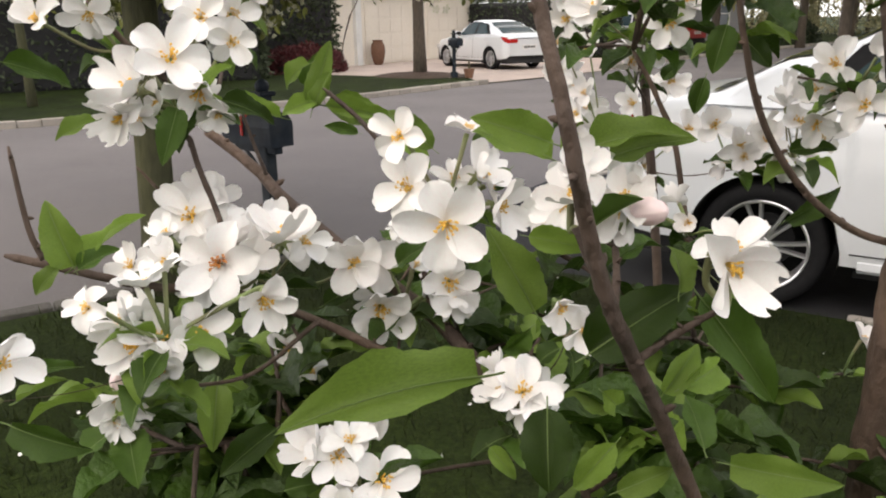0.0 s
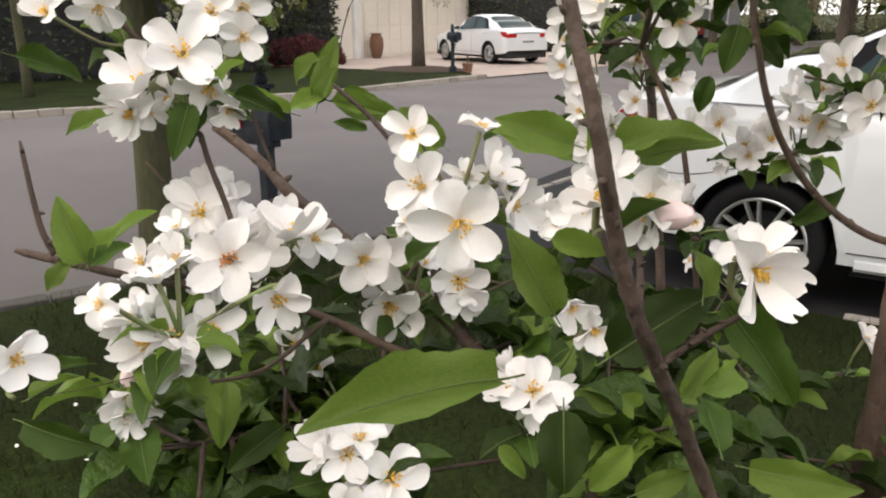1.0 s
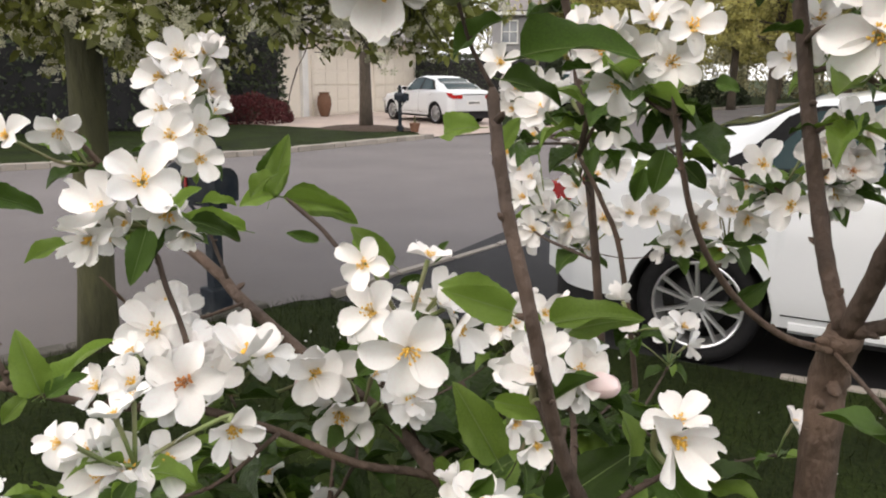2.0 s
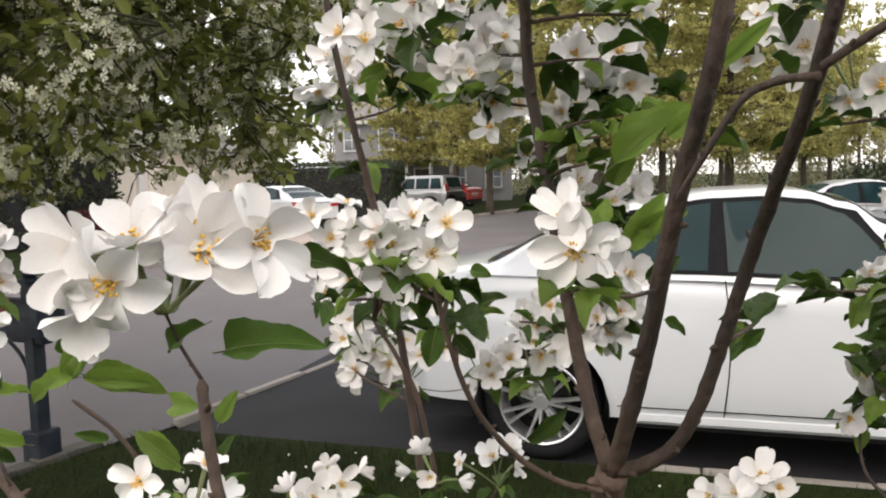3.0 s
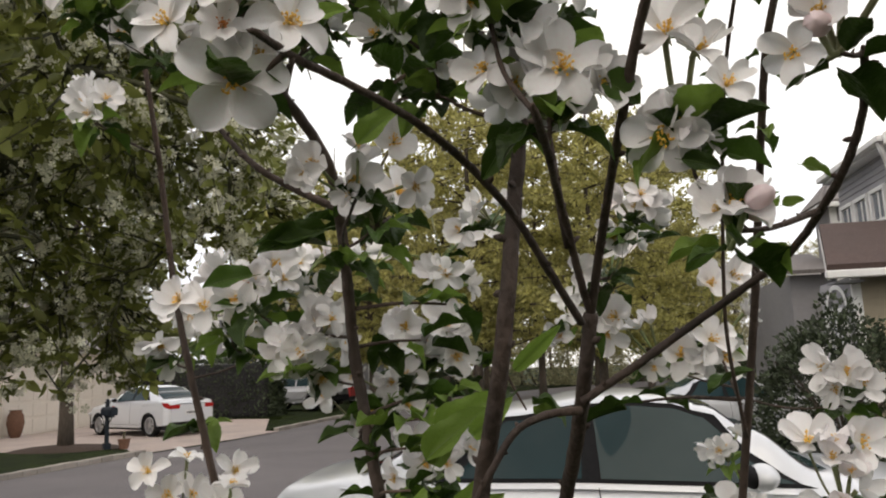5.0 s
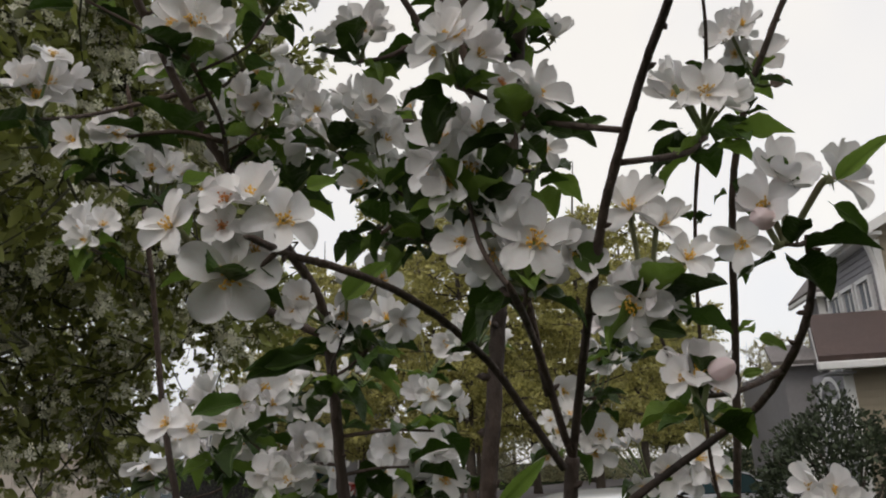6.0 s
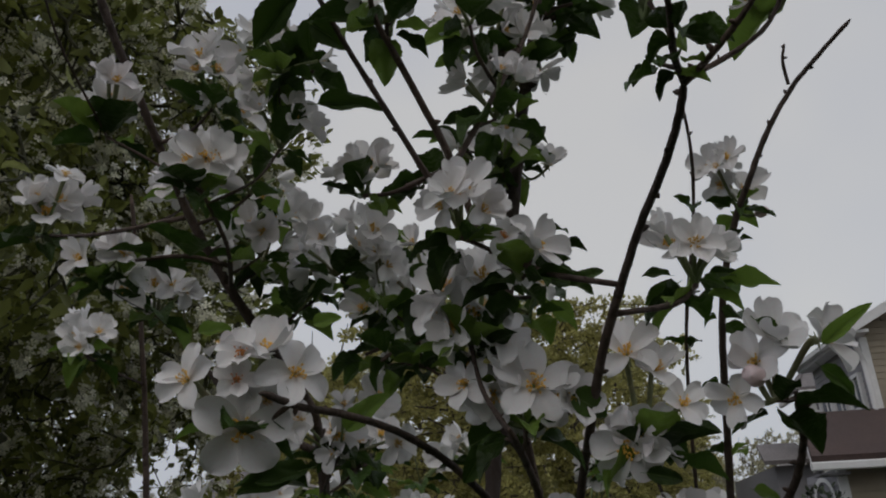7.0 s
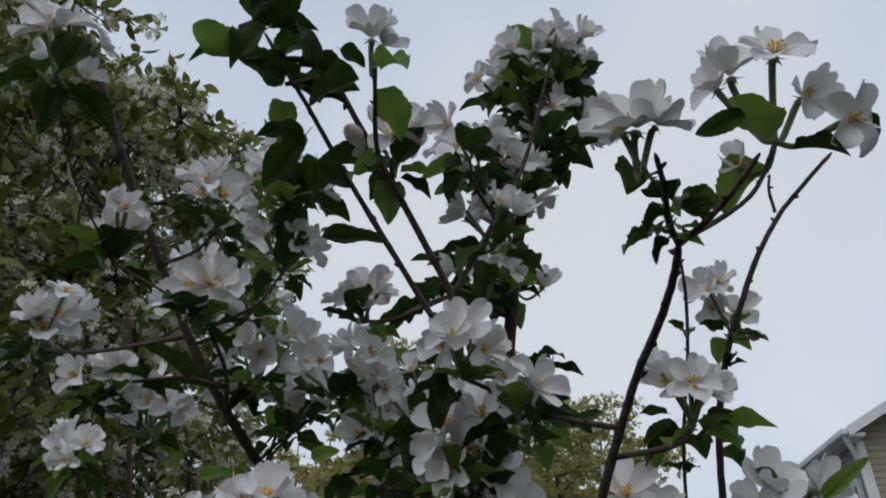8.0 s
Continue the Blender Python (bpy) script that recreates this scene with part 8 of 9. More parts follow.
bloom(c, 0.338, 0.927, 1.980, 0.79, -0.60, -0.02, 0.0140, "c")
bloom(c, 0.312, 0.920, 2.010, -0.07, -0.28, 0.96, 0.0137, "c", True)
bloom(c, 0.298, 0.937, 1.971, -0.93, 0.36, -0.05, 0.0137, "h", True)
c = spur(0.441, 0.719, 1.964, 4, 0.028)
bloom(c, 0.446, 0.710, 1.983, 0.54, -0.84, -0.03, 0.0183, "o")
bloom(c, 0.457, 0.711, 1.989, 0.70, -0.68, 0.23, 0.0150, "c")
bloom(c, 0.434, 0.703, 1.984, -0.18, -0.98, 0.12, 0.0134, "c")
bloom(c, 0.446, 0.739, 1.982, 0.16, 0.93, 0.35, 0.0124, "c", True)
bloom(c, 0.424, 0.717, 1.976, -0.96, -0.28, -0.01, 0.0124, "c", True)
c = spur(0.429, 0.862, 1.968, 4, 0.028)
bloom(c, 0.423, 0.844, 1.996, 0.37, -0.92, 0.16, 0.0123, "c")
bloom(c, 0.459, 0.851, 2.008, 0.43, -0.90, 0.14, 0.0185, "c")
bloom(c, 0.475, 0.859, 2.003, 0.73, -0.68, -0.09, 0.0133, "c")
bloom(c, 0.406, 0.850, 1.968, 0.02, -1.00, -0.01, 0.0175, "c")
bloom(c, 0.402, 0.843, 1.977, 0.16, -0.90, 0.38, 0.0148, "c")
bloom(c, 0.453, 0.859, 1.983, 0.98, -0.22, 0.05, 0.0123, "c", True)
bloom(c, 0.446, 0.849, 2.009, 0.42, -0.44, 0.79, 0.0123, "c", True)
bloom(c, 0.423, 0.867, 1.974, -0.70, 0.26, -0.66, 0.0123, "o", True)
c = spur(0.539, 0.745, 1.964, 4, 0.029)
bloom(c, 0.544, 0.734, 1.985, 0.36, -0.93, 0.07, 0.0159, "c")
bloom(c, 0.533, 0.733, 1.981, -0.43, -0.90, -0.01, 0.0118, "c")
bloom(c, 0.556, 0.731, 1.981, 0.73, -0.64, 0.23, 0.0110, "c", True)
bloom(c, 0.518, 0.744, 1.984, -0.90, -0.13, 0.41, 0.0110, "c", True)
c = spur(0.537, 0.820, 1.911, 5, 0.026)
bloom(c, 0.536, 0.791, 1.965, 0.23, -0.95, 0.24, 0.0154, "c")
bloom(c, 0.522, 0.812, 1.913, 0.01, -0.97, 0.23, 0.0140, "c")
bloom(c, 0.539, 0.816, 1.916, 0.51, -0.84, 0.19, 0.0132, "c")
bloom(c, 0.544, 0.805, 1.942, 0.43, -0.90, 0.06, 0.0131, "c")
bloom(c, 0.533, 0.798, 1.950, -0.13, -0.99, 0.07, 0.0115, "c")
bloom(c, 0.565, 0.828, 1.895, 0.38, -0.90, 0.23, 0.0141, "c")
bloom(c, 0.530, 0.825, 1.947, -0.33, 0.13, 0.94, 0.0108, "o", True)
bloom(c, 0.529, 0.829, 1.943, -0.38, 0.34, 0.86, 0.0108, "c", True)
bloom(c, 0.534, 0.828, 1.917, -0.44, 0.62, -0.65, 0.0108, "c", True)
c = spur(0.113, 1.138, 1.989, 3, 0.035)
bloom(c, 0.109, 1.119, 2.014, 0.30, -0.90, 0.32, 0.0200, "c")
bloom(c, 0.134, 1.132, 2.024, 0.68, -0.66, 0.30, 0.0175, "c")
bloom(c, 0.096, 1.139, 2.035, -0.63, -0.10, 0.78, 0.0150, "c", True)
bloom(c, 0.101, 1.129, 2.041, -0.45, -0.35, 0.82, 0.0150, "c", True)
c = spur(0.253, 1.197, 1.740, 5, 0.042)
bloom(c, 0.232, 1.164, 1.780, 0.18, -0.86, 0.47, 0.0250, "c")
bloom(c, 0.284, 1.188, 1.790, 0.48, -0.74, 0.46, 0.0250, "o")
bloom(c, 0.267, 1.181, 1.759, 0.39, -0.92, 0.11, 0.0250, "c")
bloom(c, 0.312, 1.197, 1.819, 0.45, -0.73, 0.50, 0.0231, "s")
bloom(c, 0.204, 1.151, 1.788, -0.19, -0.87, 0.46, 0.0234, "c")
bloom(c, 0.292, 1.168, 1.782, 0.71, -0.68, 0.21, 0.0209, "c", True)
bloom(c, 0.240, 1.188, 1.828, -0.29, -0.23, 0.93, 0.0209, "h", True)
bloom(c, 0.227, 1.199, 1.817, -0.55, -0.07, 0.84, 0.0209, "c", True)
c = spur(0.377, 1.087, 1.692, 5, 0.038)
bloom(c, 0.379, 1.069, 1.730, 0.29, -0.84, 0.47, 0.0250, "c")
bloom(c, 0.405, 1.078, 1.745, 0.50, -0.73, 0.47, 0.0204, "c")
bloom(c, 0.362, 1.064, 1.721, -0.11, -0.93, 0.35, 0.0222, "c")
bloom(c, 0.412, 1.069, 1.745, 0.68, -0.48, 0.55, 0.0175, "o", True)
bloom(c, 0.405, 1.105, 1.727, 0.87, 0.42, 0.25, 0.0175, "h", True)
c = spur(0.477, 1.212, 1.698, 4, 0.037)
bloom(c, 0.459, 1.189, 1.740, 0.10, -0.84, 0.53, 0.0250, "c")
bloom(c, 0.508, 1.198, 1.743, 0.43, -0.79, 0.42, 0.0250, "c")
bloom(c, 0.480, 1.194, 1.729, 0.18, -0.97, 0.12, 0.0191, "c")
bloom(c, 0.498, 1.214, 1.710, 0.83, -0.10, -0.56, 0.0168, "h", True)
bloom(c, 0.452, 1.206, 1.762, -0.56, -0.24, 0.79, 0.0168, "c", True)
c = spur(0.459, 1.062, 1.831, 4, 0.036)
bloom(c, 0.464, 1.047, 1.863, 0.33, -0.87, 0.35, 0.0250, "c")
bloom(c, 0.491, 1.051, 1.866, 0.56, -0.77, 0.30, 0.0222, "c")
bloom(c, 0.437, 1.038, 1.870, -0.26, -0.93, 0.28, 0.0199, "c")
bloom(c, 0.433, 1.059, 1.855, -0.96, -0.27, 0.06, 0.0166, "c", True)
bloom(c, 0.435, 1.052, 1.850, -0.86, -0.51, -0.13, 0.0166, "o", True)
c = spur(0.694, 1.327, 1.788, 3, 0.040)
bloom(c, 0.718, 1.306, 1.853, 0.20, -0.90, 0.39, 0.0250, "c")
bloom(c, 0.706, 1.308, 1.840, -0.33, -0.92, 0.24, 0.0215, "c")
bloom(c, 0.658, 1.315, 1.778, 0.04, -0.89, 0.44, 0.0171, "c")
bloom(c, 0.702, 1.350, 1.835, 0.34, 0.61, 0.72, 0.0175, "o", True)
bloom(c, 0.680, 1.340, 1.803, -0.63, 0.58, -0.51, 0.0175, "c", True)
c = spur(0.687, 0.526, 1.915, 1, 0.024)
bloom(c, 0.688, 0.516, 1.937, 0.12, -0.83, 0.56, 0.0148, "c")
bloom(c, 0.678, 0.520, 1.934, -0.47, -0.81, 0.35, 0.0108, "c")
bloom(c, 0.697, 0.517, 1.932, 0.54, -0.77, 0.34, 0.0090, "c")
c = spur(0.737, 0.532, 1.925, 2, 0.024)
bloom(c, 0.723, 0.517, 1.956, -0.24, -0.82, 0.52, 0.0126, "c")
bloom(c, 0.739, 0.514, 1.952, 0.03, -0.94, 0.35, 0.0131, "o")
bloom(c, 0.716, 0.524, 1.951, -0.62, -0.74, 0.23, 0.0094, "c")
bloom(c, 0.751, 0.520, 1.939, 0.32, -0.95, -0.04, 0.0094, "c")
bloom(c, 0.761, 0.523, 1.925, 0.42, -0.83, -0.37, 0.0125, "o")
bloom(c, 0.724, 0.540, 1.926, -0.53, -0.80, 0.28, 0.0094, "h")
c = spur(0.582, 0.602, 1.982, 5, 0.027)
bloom(c, 0.585, 0.592, 2.003, 0.08, -0.88, 0.46, 0.0159, "c")
bloom(c, 0.597, 0.593, 2.005, 0.48, -0.79, 0.38, 0.0125, "c")
bloom(c, 0.565, 0.594, 1.997, -0.37, -0.91, 0.15, 0.0090, "b")
bloom(c, 0.588, 0.615, 2.011, 0.29, 0.62, 0.72, 0.0095, "c", True)
bloom(c, 0.566, 0.601, 1.997, -0.98, -0.18, -0.04, 0.0095, "c", True)
c = spur(0.636, 0.803, 2.090, 4, 0.026)
bloom(c, 0.641, 0.778, 2.130, 0.15, -0.90, 0.43, 0.0214, "c")
bloom(c, 0.626, 0.783, 2.125, -0.24, -0.91, 0.34, 0.0134, "c")
bloom(c, 0.643, 0.806, 2.092, 0.24, -0.95, 0.18, 0.0135, "c")
bloom(c, 0.633, 0.809, 2.100, -0.24, 0.52, -0.81, 0.0118, "c", True)
bloom(c, 0.660, 0.793, 2.114, 0.91, -0.39, 0.14, 0.0118, "h", True)
c = spur(0.683, 0.793, 2.186, 5, 0.027)
bloom(c, 0.673, 0.783, 2.210, 0.21, -0.91, 0.36, 0.0209, "c")
bloom(c, 0.654, 0.781, 2.214, -0.22, -0.95, 0.25, 0.0162, "c")
bloom(c, 0.697, 0.798, 2.192, 0.47, -0.86, 0.17, 0.0162, "c")
bloom(c, 0.693, 0.769, 2.223, 0.28, -0.89, 0.35, 0.0169, "c")
bloom(c, 0.718, 0.766, 2.222, 0.52, -0.83, 0.20, 0.0140, "c")
bloom(c, 0.698, 0.799, 2.234, 0.41, 0.19, 0.89, 0.0122, "o", True)
bloom(c, 0.681, 0.779, 2.240, -0.13, -0.40, 0.91, 0.0122, "c", True)
bloom(c, 0.703, 0.804, 2.224, 0.63, 0.40, 0.65, 0.0122, "c", True)
c = spur(0.586, 0.537, 1.987, 2, 0.026)
bloom(c, 0.587, 0.528, 2.005, 0.25, -0.88, 0.39, 0.0112, "c")
bloom(c, 0.593, 0.533, 2.001, 0.58, -0.79, 0.19, 0.0090, "c")
c = spur(0.423, 0.762, 2.055, 4, 0.026)
bloom(c, 0.420, 0.736, 2.093, 0.21, -0.88, 0.42, 0.0184, "c")
bloom(c, 0.432, 0.748, 2.085, 0.54, -0.81, 0.22, 0.0169, "c")
bloom(c, 0.414, 0.741, 2.082, -0.06, -0.97, 0.21, 0.0142, "c")
bloom(c, 0.445, 0.770, 2.059, 0.45, -0.85, 0.26, 0.0154, "c")
bloom(c, 0.426, 0.743, 2.105, -0.02, -0.54, 0.84, 0.0122, "c", True)
bloom(c, 0.419, 0.756, 2.061, -0.45, -0.43, -0.78, 0.0122, "h", True)
c = spur(0.391, 0.689, 1.992, 4, 0.028)
bloom(c, 0.396, 0.677, 2.016, 0.44, -0.84, 0.33, 0.0176, "c")
bloom(c, 0.384, 0.675, 2.007, -0.16, -0.96, 0.26, 0.0125, "c")
bloom(c, 0.406, 0.683, 2.014, 0.71, -0.68, 0.16, 0.0107, "c")
bloom(c, 0.405, 0.668, 2.023, 0.37, -0.78, 0.52, 0.0109, "c", True)
bloom(c, 0.399, 0.666, 2.025, 0.17, -0.81, 0.57, 0.0109, "h", True)
c = spur(0.410, 0.572, 2.040, 4, 0.026)
bloom(c, 0.415, 0.554, 2.068, 0.42, -0.85, 0.32, 0.0158, "c")
bloom(c, 0.422, 0.580, 2.048, 0.58, -0.79, 0.19, 0.0091, "c")
bloom(c, 0.405, 0.553, 2.061, -0.04, -0.95, 0.30, 0.0116, "c")
bloom(c, 0.399, 0.579, 2.060, -0.87, 0.38, 0.34, 0.0097, "o", True)
bloom(c, 0.429, 0.577, 2.061, 0.90, 0.23, 0.36, 0.0097, "o", True)
c = spur(0.640, 0.893, 2.050, 4, 0.027)
bloom(c, 0.631, 0.873, 2.088, 0.07, -0.92, 0.39, 0.0176, "c")
bloom(c, 0.667, 0.888, 2.059, 0.21, -0.94, 0.24, 0.0165, "c")
bloom(c, 0.623, 0.878, 2.080, -0.20, -0.96, 0.23, 0.0137, "c")
bloom(c, 0.632, 0.910, 2.079, -0.36, 0.83, 0.43, 0.0120, "c", True)
bloom(c, 0.626, 0.883, 2.060, -0.63, -0.57, -0.52, 0.0120, "c", True)
leaf(0.523, 1.035, 1.555, 0.555, 1.029, 1.601, 0.36, -0.92, 0.39, 0.5, 1, 0.2)
leaf(0.516, 1.036, 1.579, 0.473, 1.030, 1.591, 0.06, -1.00, 0.56, 0.5, 1, 0.3)
leaf(0.532, 1.029, 1.571, 0.575, 1.033, 1.586, 0.28, -0.96, 0.07, 0.45, 1, 0.2)
leaf(0.510, 1.056, 1.609, 0.530, 1.045, 1.651, 0.12, -1.00, 0.08, 0.5, 1, 0.15)
leaf(0.559, 0.943, 1.644, 0.591, 0.932, 1.670, 0.23, -0.97, 0.08, 0.45, 1, 0.25)
leaf(0.537, 1.069, 1.524, 0.568, 1.072, 1.544, 0.27, -0.96, 0.19, 0.5, 0, 0.2)
leaf(0.552, 1.095, 1.483, 0.575, 1.094, 1.472, 0.49, -0.89, 0.47, 0.5, 0, 0.3)
leaf(0.392, 0.598, 1.393, 0.357, 0.538, 1.401, 0.27, -0.80, 0.76, 0.34, 1, 0.25)
leaf(0.397, 0.630, 1.407, 0.383, 0.622, 1.438, 0.55, -0.73, 0.43, 0.55, 1, 0.1)
leaf(0.404, 0.610, 1.441, 0.423, 0.617, 1.438, 0.76, -0.64, 0.28, 0.5, 1, 0.2)
leaf(0.424, 0.616, 1.402, 0.452, 0.630, 1.427, 0.41, -0.75, 0.63, 0.55, 0, 0.15)
leaf(0.451, 0.646, 1.417, 0.481, 0.640, 1.388, 0.28, -0.86, 0.57, 0.42, 0, 0.2)
leaf(0.450, 0.622, 1.426, 0.449, 0.628, 1.444, 0.72, -0.61, 0.48, 0.5, 1, 0.5)
leaf(0.420, 0.611, 1.459, 0.415, 0.607, 1.482, 0.62, -0.70, 0.39, 0.3, 1, 0.1)
leaf(0.421, 0.617, 1.470, 0.448, 0.622, 1.479, 0.72, -0.48, 0.83, 0.42, 1, 0.15)
leaf(0.391, 0.655, 1.458, 0.360, 0.648, 1.472, 0.26, -0.81, 0.73, 0.5, 1, 0.2)
leaf(0.319, 0.758, 1.431, 0.306, 0.751, 1.417, 0.42, -0.87, 0.30, 0.6, 0, 0.4)
leaf(0.395, 0.647, 1.360, 0.403, 0.632, 1.331, 0.29, -0.80, 0.71, 0.7, 0, 0.15)
leaf(0.432, 0.627, 1.346, 0.449, 0.638, 1.355, 0.46, -0.74, 0.59, 0.5, 1, 0.2)
leaf(0.466, 0.644, 1.359, 0.500, 0.639, 1.364, 0.29, -0.92, 0.39, 0.45, 1, 0.2)
leaf(0.422, 0.652, 1.350, 0.408, 0.645, 1.328, 0.40, -0.78, 0.59, 0.5, 1, 0.1)
leaf(0.162, 0.598, 1.396, 0.159, 0.590, 1.429, 0.67, -0.61, 0.54, 0.6, 1, 0.15)
leaf(0.161, 0.599, 1.395, 0.174, 0.631, 1.418, 0.34, -0.73, 0.82, 0.25, 1, 0.1)
leaf(0.167, 0.597, 1.395, 0.175, 0.615, 1.405, 0.57, -0.62, 0.71, 0.5, 0, 0.2)
leaf(0.164, 0.589, 1.398, 0.160, 0.575, 1.388, 0.66, -0.61, 0.56, 0.6, 1, 0.3)
leaf(0.199, 0.538, 1.348, 0.227, 0.552, 1.335, 0.37, -0.88, 0.35, 0.5, 0, 0.15)
leaf(0.199, 0.570, 1.362, 0.187, 0.551, 1.367, 0.55, -0.64, 0.71, 0.3, 0, 0.3)
leaf(0.152, 0.684, 1.292, 0.168, 0.662, 1.262, 0.68, -0.52, 0.81, 0.6, 1, 0.15)
leaf(0.175, 0.709, 1.256, 0.157, 0.671, 1.236, 0.48, -0.73, 0.57, 0.5, 0, 0.15)
leaf(0.147, 0.682, 1.464, 0.152, 0.664, 1.436, 0.79, -0.61, 0.33, 0.55, 0, 0.1)
leaf(0.162, 0.701, 1.467, 0.186, 0.725, 1.456, 0.40, -0.77, 0.60, 0.4, 0, 0.25)
leaf(0.155, 0.691, 1.473, 0.167, 0.705, 1.489, 0.53, -0.68, 0.63, 0.45, 1, 0.2)
leaf(-0.022, 0.886, 1.436, -0.008, 0.922, 1.435, 0.28, -0.86, 0.57, 0.35, 1, 0.2)
leaf(0.122, 0.602, 1.493, 0.139, 0.631, 1.483, 0.30, -0.87, 0.51, 0.4, 0, 0.25)
leaf(0.127, 0.644, 1.460, 0.116, 0.624, 1.454, 0.30, -0.88, 0.47, 0.5, 1, 0.2)
leaf(-0.049, 1.002, 1.446, -0.024, 1.004, 1.485, 0.57, -0.70, 0.51, 0.45, 0, 0.2)
leaf(-0.005, 0.965, 1.434, 0.005, 0.975, 1.464, 0.28, -0.87, 0.55, 0.5, 1, 0.1)
leaf(-0.012, 0.973, 1.435, -0.029, 0.938, 1.431, 0.60, -0.70, 0.45, 0.6, 1, 0.5)
leaf(-0.018, 1.000, 1.426, 0.055, 1.037, 1.408, 0.35, -0.83, 0.53, 0.42, 1, 0.3)
leaf(0.163, 0.822, 1.433, 0.144, 0.807, 1.440, 0.63, -0.73, 0.30, 0.4, 0, 0.2)
leaf(0.198, 0.819, 1.440, 0.226, 0.819, 1.415, 0.62, -0.73, 0.31, 0.5, 1, 0.15)
leaf(0.139, 0.973, 1.361, 0.157, 0.985, 1.369, 0.73, -0.64, 0.39, 0.5, 0, 0.2)
leaf(0.393, 0.635, 1.398, 0.381, 0.634, 1.383, 0.71, -0.68, 0.30, 0.5, 0, 0.2)
leaf(0.423, 0.632, 1.381, 0.430, 0.641, 1.370, 0.50, -0.77, 0.44, 0.7, 1, 0.3)
leaf(0.437, 0.659, 1.372, 0.447, 0.671, 1.390, 0.61, -0.58, 0.72, 0.5, 1, 0.2)
leaf(0.443, 0.661, 1.375, 0.455, 0.688, 1.378, 0.30, -0.94, 0.32, 0.5, 1, 0.2)
leaf(0.451, 0.671, 1.346, 0.439, 0.688, 1.360, 0.62, -0.66, 0.52, 0.6, 0, 0.1)
leaf(0.394, 0.633, 1.413, 0.378, 0.640, 1.391, 0.42, -0.80, 0.49, 0.4, 0, 0.3)
leaf(0.185, 0.660, 1.339, 0.195, 0.678, 1.349, 0.39, -0.77, 0.62, 0.4, 1, 0.2)
leaf(0.199, 0.761, 1.297, 0.214, 0.780, 1.310, 0.45, -0.82, 0.36, 0.5, 1, 0.2)
leaf(0.238, 0.762, 1.363, 0.255, 0.781, 1.380, 0.42, -0.67, 0.85, 0.5, 0, 0.2)
leaf(0.183, 0.753, 1.329, 0.200, 0.774, 1.342, 0.61, -0.59, 0.69, 0.5, 0, 0.1)
leaf(0.263, 0.808, 1.351, 0.274, 0.821, 1.368, 0.73, -0.58, 0.54, 0.5, 0, 0.1)
leaf(0.325, 0.724, 1.281, 0.343, 0.723, 1.267, 0.37, -0.74, 0.75, 0.5, 1, 0.2)
leaf(0.223, 0.666, 1.251, 0.237, 0.684, 1.253, 0.22, -0.84, 0.73, 0.8, 0, 0.2)
leaf(0.255, 1.398, 1.435, 0.244, 1.393, 1.388, 0.26, -0.85, 0.64, 0.6, 0, 0.2)
leaf(0.198, 1.409, 1.430, 0.222, 1.416, 1.457, 0.47, -0.69, 0.72, 0.6, 0, 0.2)
leaf(0.378, 1.058, 1.490, 0.409, 1.064, 1.494, 0.21, -0.87, 0.67, 0.4, 1, 0.2)
leaf(0.381, 1.293, 1.289, 0.434, 1.304, 1.327, 0.71, -0.68, 0.30, 0.4, 0, 0.2)
leaf(0.374, 1.307, 1.365, 0.425, 1.313, 1.375, 0.61, -0.70, 0.44, 0.4, 0, 0.3)
leaf(0.388, 1.048, 1.500, 0.413, 1.052, 1.512, 0.60, -0.56, 0.83, 0.6, 0, 0.2)
leaf(0.403, 0.627, 1.469, 0.386, 0.608, 1.479, 0.02, -1.00, 0.41, 0.55, 1, 0.15)
leaf(0.425, 0.625, 1.466, 0.449, 0.627, 1.476, 0.32, -0.82, 0.75, 0.55, 1, 0.15)
leaf(0.249, 0.788, 1.433, 0.224, 0.776, 1.458, 0.65, -0.80, 0.19, 0.5, 1, 0.15)
leaf(0.268, 0.810, 1.432, 0.273, 0.816, 1.447, 0.11, -0.97, 0.41, 0.5, 0, 0.2)
leaf(0.409, 0.599, 1.569, 0.389, 0.594, 1.560, 0.53, -0.76, 0.64, 0.4, 0, 0.3)
leaf(0.412, 0.606, 1.558, 0.448, 0.607, 1.567, 0.36, -0.82, 0.71, 0.45, 0, 0.3)
leaf(0.402, 0.614, 1.528, 0.407, 0.619, 1.540, 0.54, -0.75, 0.69, 0.5, 1, 0.2)
leaf(0.398, 0.608, 1.536, 0.376, 0.610, 1.535, 0.44, -0.86, 0.32, 0.5, 1, 0.3)
leaf(0.155, 0.755, 1.451, 0.125, 0.727, 1.466, 0.49, -0.79, 0.60, 0.35, 1, 0.2)
leaf(-0.018, 0.974, 1.427, -0.009, 0.995, 1.492, 0.64, -0.79, 0.27, 0.4, 1, 0.1)
leaf(0.142, 0.799, 1.482, 0.126, 0.780, 1.471, 0.04, -1.00, 0.37, 0.6, 1, 0.4)
leaf(-0.002, 0.975, 1.431, 0.060, 1.022, 1.418, 0.19, -0.94, 0.39, 0.3, 1, 0.3)
leaf(0.417, 0.919, 1.549, 0.433, 0.921, 1.546, 0.06, -0.97, 0.53, 0.8, 0, 0.2)
leaf(0.386, 0.928, 1.503, 0.381, 0.922, 1.473, 0.31, -0.91, 0.32, 0.7, 0, 0.1)
leaf(0.395, 0.944, 1.493, 0.412, 0.946, 1.476, 0.08, -0.96, 0.51, 0.7, 0, 0.1)
leaf(0.224, 1.004, 1.549, 0.281, 1.029, 1.538, 0.08, -0.94, 0.68, 0.4, 0, 0.3)
